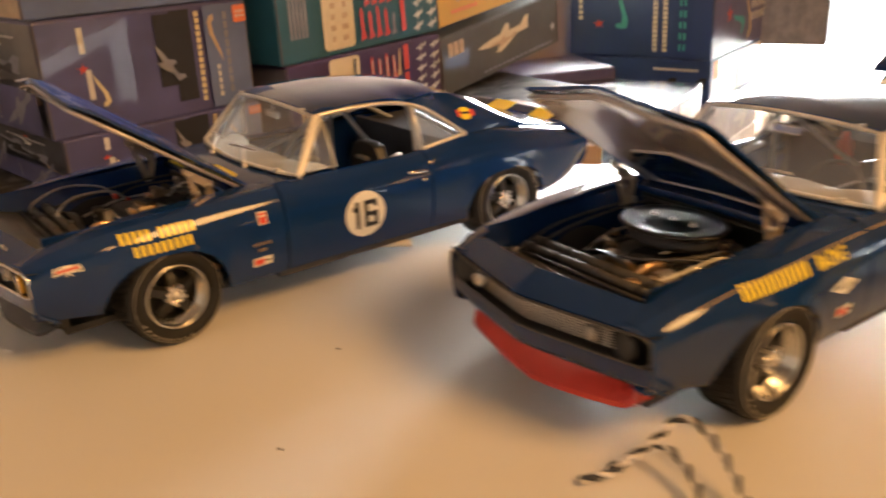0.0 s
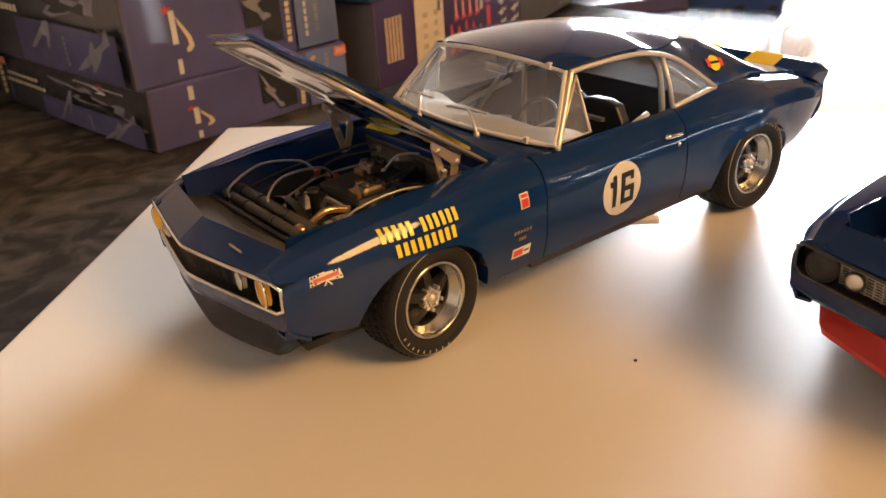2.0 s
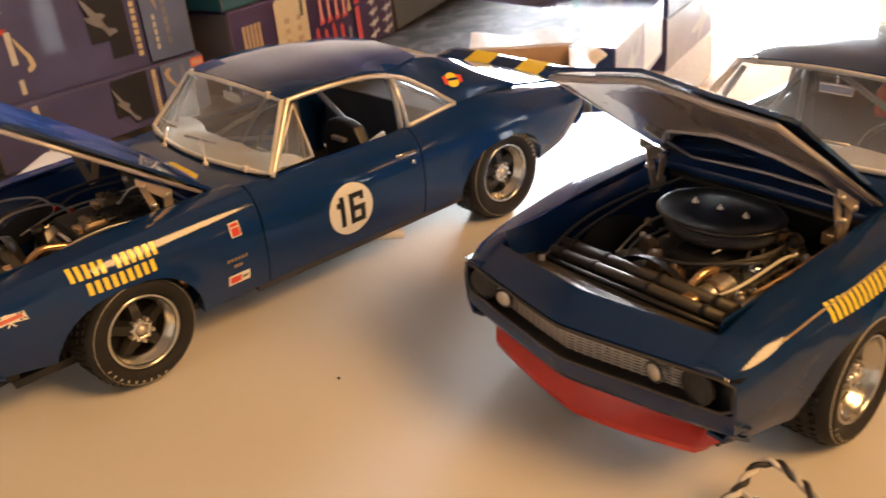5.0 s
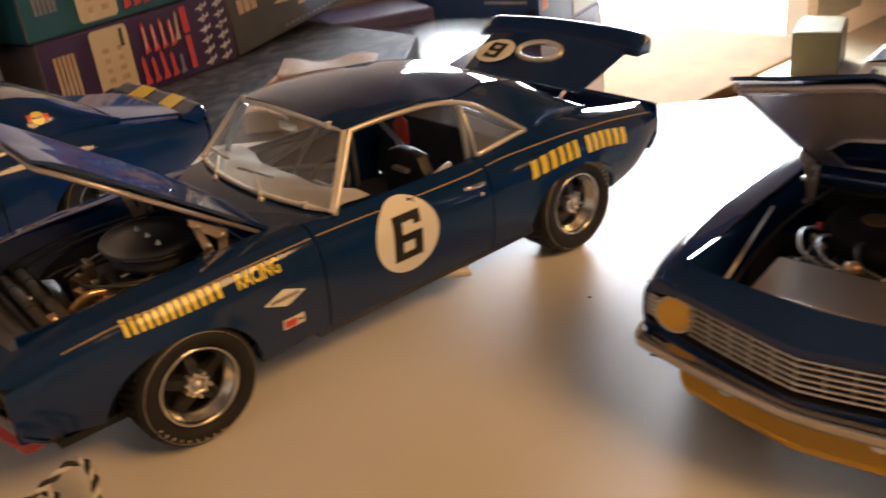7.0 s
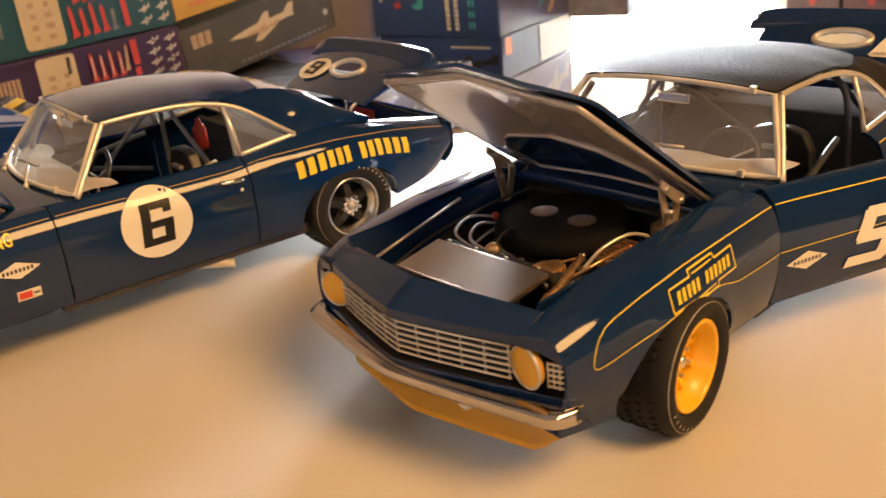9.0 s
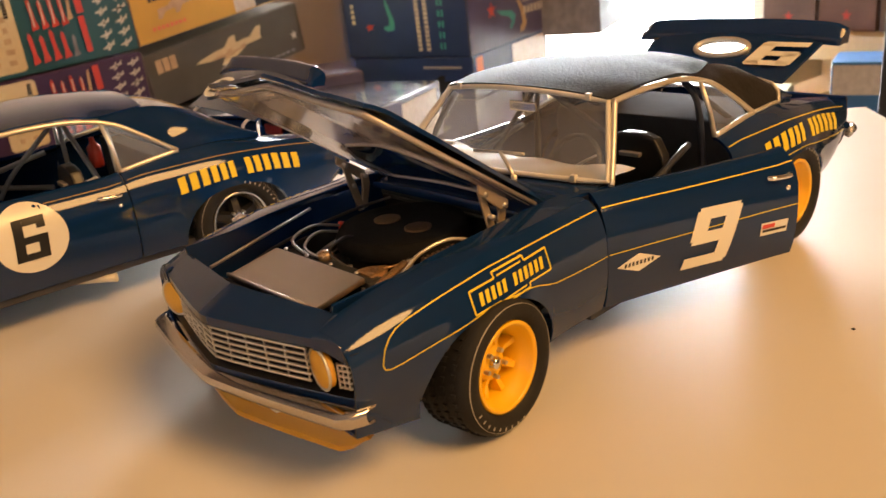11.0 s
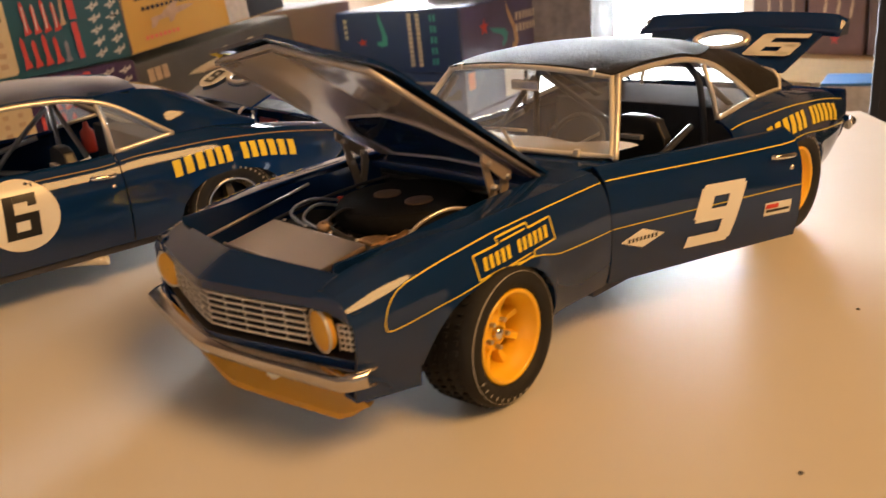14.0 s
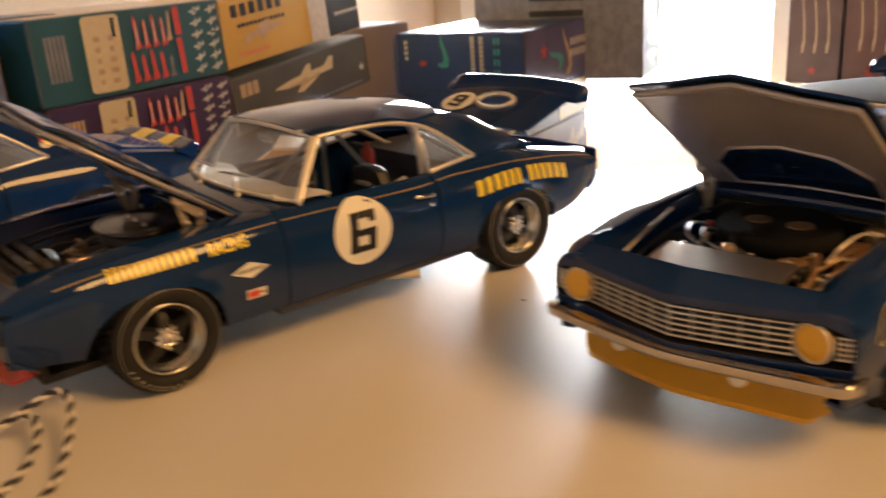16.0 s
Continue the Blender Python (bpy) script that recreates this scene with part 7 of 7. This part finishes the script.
l.rows(0.1, 0.3, 0.8, 0.7, 8, 1, P_WHITE, BAR, 0.3)

# open shipping carton with torn flaps behind the blue coupe
ship = thing("shipping_carton", "open brown cardboard carton with bent torn flaps", "carton", pose(0.418, 0.140, -0.058, 0, 0, 42))
for n, a in (("side", (0, 0.105, 0, 0.003, 0, 0.015)), ("side", (0, 0.105, 0.087, 0.09, 0, 0.019)), ("side", (0, 0.003, 0.003, 0.087, 0, 0.017)), ("side", (0.102, 0.105, 0.003, 0.087, 0, 0.018)), ("bottom", (0.003, 0.102, 0.003, 0.087, 0, 0.003))):
    part(n, block(n, *a, CARD, 0.0006), ship)
rows = [[(0.105 * s + 0.004 * q * math.sin(9 * s), -0.001 - 0.022 * q - 0.006 * q * math.sin(13 * s + 1), 0.015 + 0.004 * math.sin(2.2 * q) * math.sin(7 * s + 0.6) - 0.012 * q * q) for s in np.linspace(0, 1, 22)] for q in np.linspace(0, 1, 8)]
part("flap", grid("flap", rows, P_WHITE, smooth=False), ship, "crumpled torn white-faced flap", thick=0.0015)
rows = [[(0.105 + 0.030 * q, 0.088 * s, 0.018 + 0.004 * q + 0.003 * q * math.sin(8 * s)) for s in np.linspace(0, 1, 14)] for q in np.linspace(0, 1, 5)]
part("flap", grid("flap", rows, P_WHITE, smooth=False), ship, "bent white-faced flap", thick=0.002)
rows = [[(0.004 - 0.020 * q, 0.010 + 0.076 * s, 0.017 + 0.004 * q + 0.003 * q * math.sin(10 * s)) for s in np.linspace(0, 1, 12)] for q in np.linspace(0, 1, 5)]
part("flap", grid("flap", rows, CARD, smooth=False), ship, thick=0.002)

# ---------- far things by the window ----------
shelf = thing("wall_shelf", "cream wall shelf board loaded with brown boxes", "shelf")
part("board", block("board", 1.72, 1.93, -0.35, 0.45, -0.210, -0.163, P_CREAM, 0.003), shelf)
for y in (-0.30, 0.42):
    part("bracket", block("bracket", 1.75, 1.948, y - 0.01, y + 0.01, -0.29, -0.210, P_CREAM, 0.002), shelf)
for k in range(7):
    y = 0.440 - 0.115 * k
    f, l, r = carton("brown wood-toned box with red marks on the shelf", (1.76, y, -0.1625), -90, 0.108, 0.16, 0.26 + 0.03 * (k % 3), mat("brown_box", (0.13 + 0.02 * (k % 2), 0.085, 0.075), 0.6, 0, 0, 0.5, 18), 0, GREYCARD)
    f.rows(0.15, 0.05, 0.85, 0.95, 3, 1, P_TAN, SWOOSH, 0.4, name="print_mark")
    f.mark("print_mark", STAR, 0.4, 0.06, 0.6, 0.14, P_RED)
bluebag = thing("blue_carton", "bright blue and white carton standing upright", "carton", pose(1.42, 0.125, -0.30, 0, 0, 20))
part("body", block("body", 0, 0.09, -0.085, 0, 0, 0.15, mat("bright_blue_card", (0.04, 0.17, 0.42), 0.45, 0, 0.2, 0.3, 14), 0.002), bluebag)
part("white_band", block("white_band", -0.0008, 0.0, -0.082, -0.003, 0.10, 0.145, P_WHITE), bluebag)
part("print_mark", block("print_mark", -0.0012, -0.0008, -0.06, -0.02, 0.03, 0.07, P_WHITE), bluebag)
tray = thing("low_cabinet", "pale wooden low cabinet beside the window", "cabinet")
part("top", block("top", 1.36, 1.94, -0.60, 0.35, -0.322, -0.300, P_CREAM, 0.003), tray)
part("body", block("body", 1.38, 1.94, -0.58, 0.33, RZ0, -0.322, P_TAN, 0.003), tray)
f, l, r = carton("yellow green printed box lying on the cabinet", (1.44, 0.30, -0.2995), -70, 0.075, 0.12, 0.075, mat("lime_card", (0.20, 0.17, 0.075), 0.5, 0, 0.2, 0.4, 14), 0, P_CREAM)
chair = thing("office_chair", "dark grey upholstered chair back beside the table", "chair", pose(1.06, -0.175, RZ0, 0, 0, 10))
out = [(-0.16, 0.40), (-0.175, 0.55), (-0.17, 0.80), (-0.12, 0.89), (0.12, 0.89), (0.17, 0.80), (0.175, 0.55), (0.16, 0.40)]
part("backrest", slab("backrest", [(a - 0.11, b + 0.06) for a, b in out], 0.0, 0.06, mat("grey_fabric", (0.035, 0.036, 0.042), 0.9, 0, 0, 0.2, 80, 0.5, 500), 0.012, "x"), chair)
part("seat", block("seat", 0.0, 0.40, -0.33, 0.11, 0.40, 0.47, DARK, 0.015), chair)
part("post", lathe("post", [(0.03, 0.06), (0.03, 0.40)], STEEL, 16, "z"), chair, m=Matrix.Translation((0.2, -0.11, 0)))
for k in range(5):
    part("foot", tube("foot", [(0.2, -0.11, 0.06), (0.2 + 0.24 * math.cos(k * 1.257), -0.11 + 0.24 * math.sin(k * 1.257), 0.02)], 0.018, BLACK, 8), chair)

# ---------- the twisted cord on the table ----------
def cord(label, pts, r=0.00075):
    c = thing("twisted_cord", label, "cord", None, "cords")
    line = smooth_line(pts, 14)
    for strand, material in ((0, P_DARK), (1, P_WHITE)):
        rows = []
        dist = 0.0
        path = []
        for i, q in enumerate(line):
            d = (line[min(i + 1, len(line) - 1)] - line[max(i - 1, 0)]).normalized()
            side = Vector((-d.y, d.x, 0))
            if i:
                dist += (q - line[i - 1]).length
            ang = dist * 950 + strand * math.pi
            path.append(q + r * 0.8 * (math.cos(ang) * side + math.sin(ang) * Vector((0, 0, 1))) + Vector((0, 0, r * 1.8)))
        part("dark_strand" if strand == 0 else "white_strand", tube("strand", path, r * 0.95, material, 7), c)


cord("black and white twisted cord looped up off the table", [(0.0475, -0.1995, 0), (0.0550, -0.2025, 0.0025), (0.0640, -0.2055, 0.0066), (0.0725, -0.2060, 0.0098), (0.0760, -0.2095, 0.0104), (0.0745, -0.2185, 0.0080), (0.0695, -0.2285, 0.0045), (0.0615, -0.2400, 0.0012), (0.0520, -0.2490, 0)])
cord("black and white twisted cord end lying on the table", [(0.0455, -0.1985, 0), (0.0540, -0.2030, 0.0022), (0.0620, -0.2040, 0.0052), (0.0665, -0.2080, 0.0060), (0.0650, -0.2170, 0.0042), (0.0580, -0.2275, 0.0015), (0.0480, -0.2345, 0)])

# the room's ceiling lamp
lamp = thing("ceiling_lamp", "round ceiling lamp with warm white shade", "lamp", pose(0.50, -1.45, RZ1))
part("shade", lathe("shade", [(0.43, -0.30), (0.45, -0.305), (0.455, -0.335), (0.43, -0.34), (0.425, -0.305)], P_CREAM, 32, "z"), lamp)
part("stem", lathe("stem", [(0.012, 0.0), (0.012, -0.318), (0.0001, -0.32)], STEEL, 12, "z"), lamp)
part("canopy", lathe("canopy", [(0.07, 0.0), (0.065, -0.02), (0.012, -0.028)], P_CREAM, 24, "z"), lamp)
for a in (0, 120, 240):
    part("spoke", tube("spoke", [(0, 0, -0.315), (0.44 * math.cos(radians(a)), 0.44 * math.sin(radians(a)), -0.32)], 0.004, STEEL, 6), lamp)
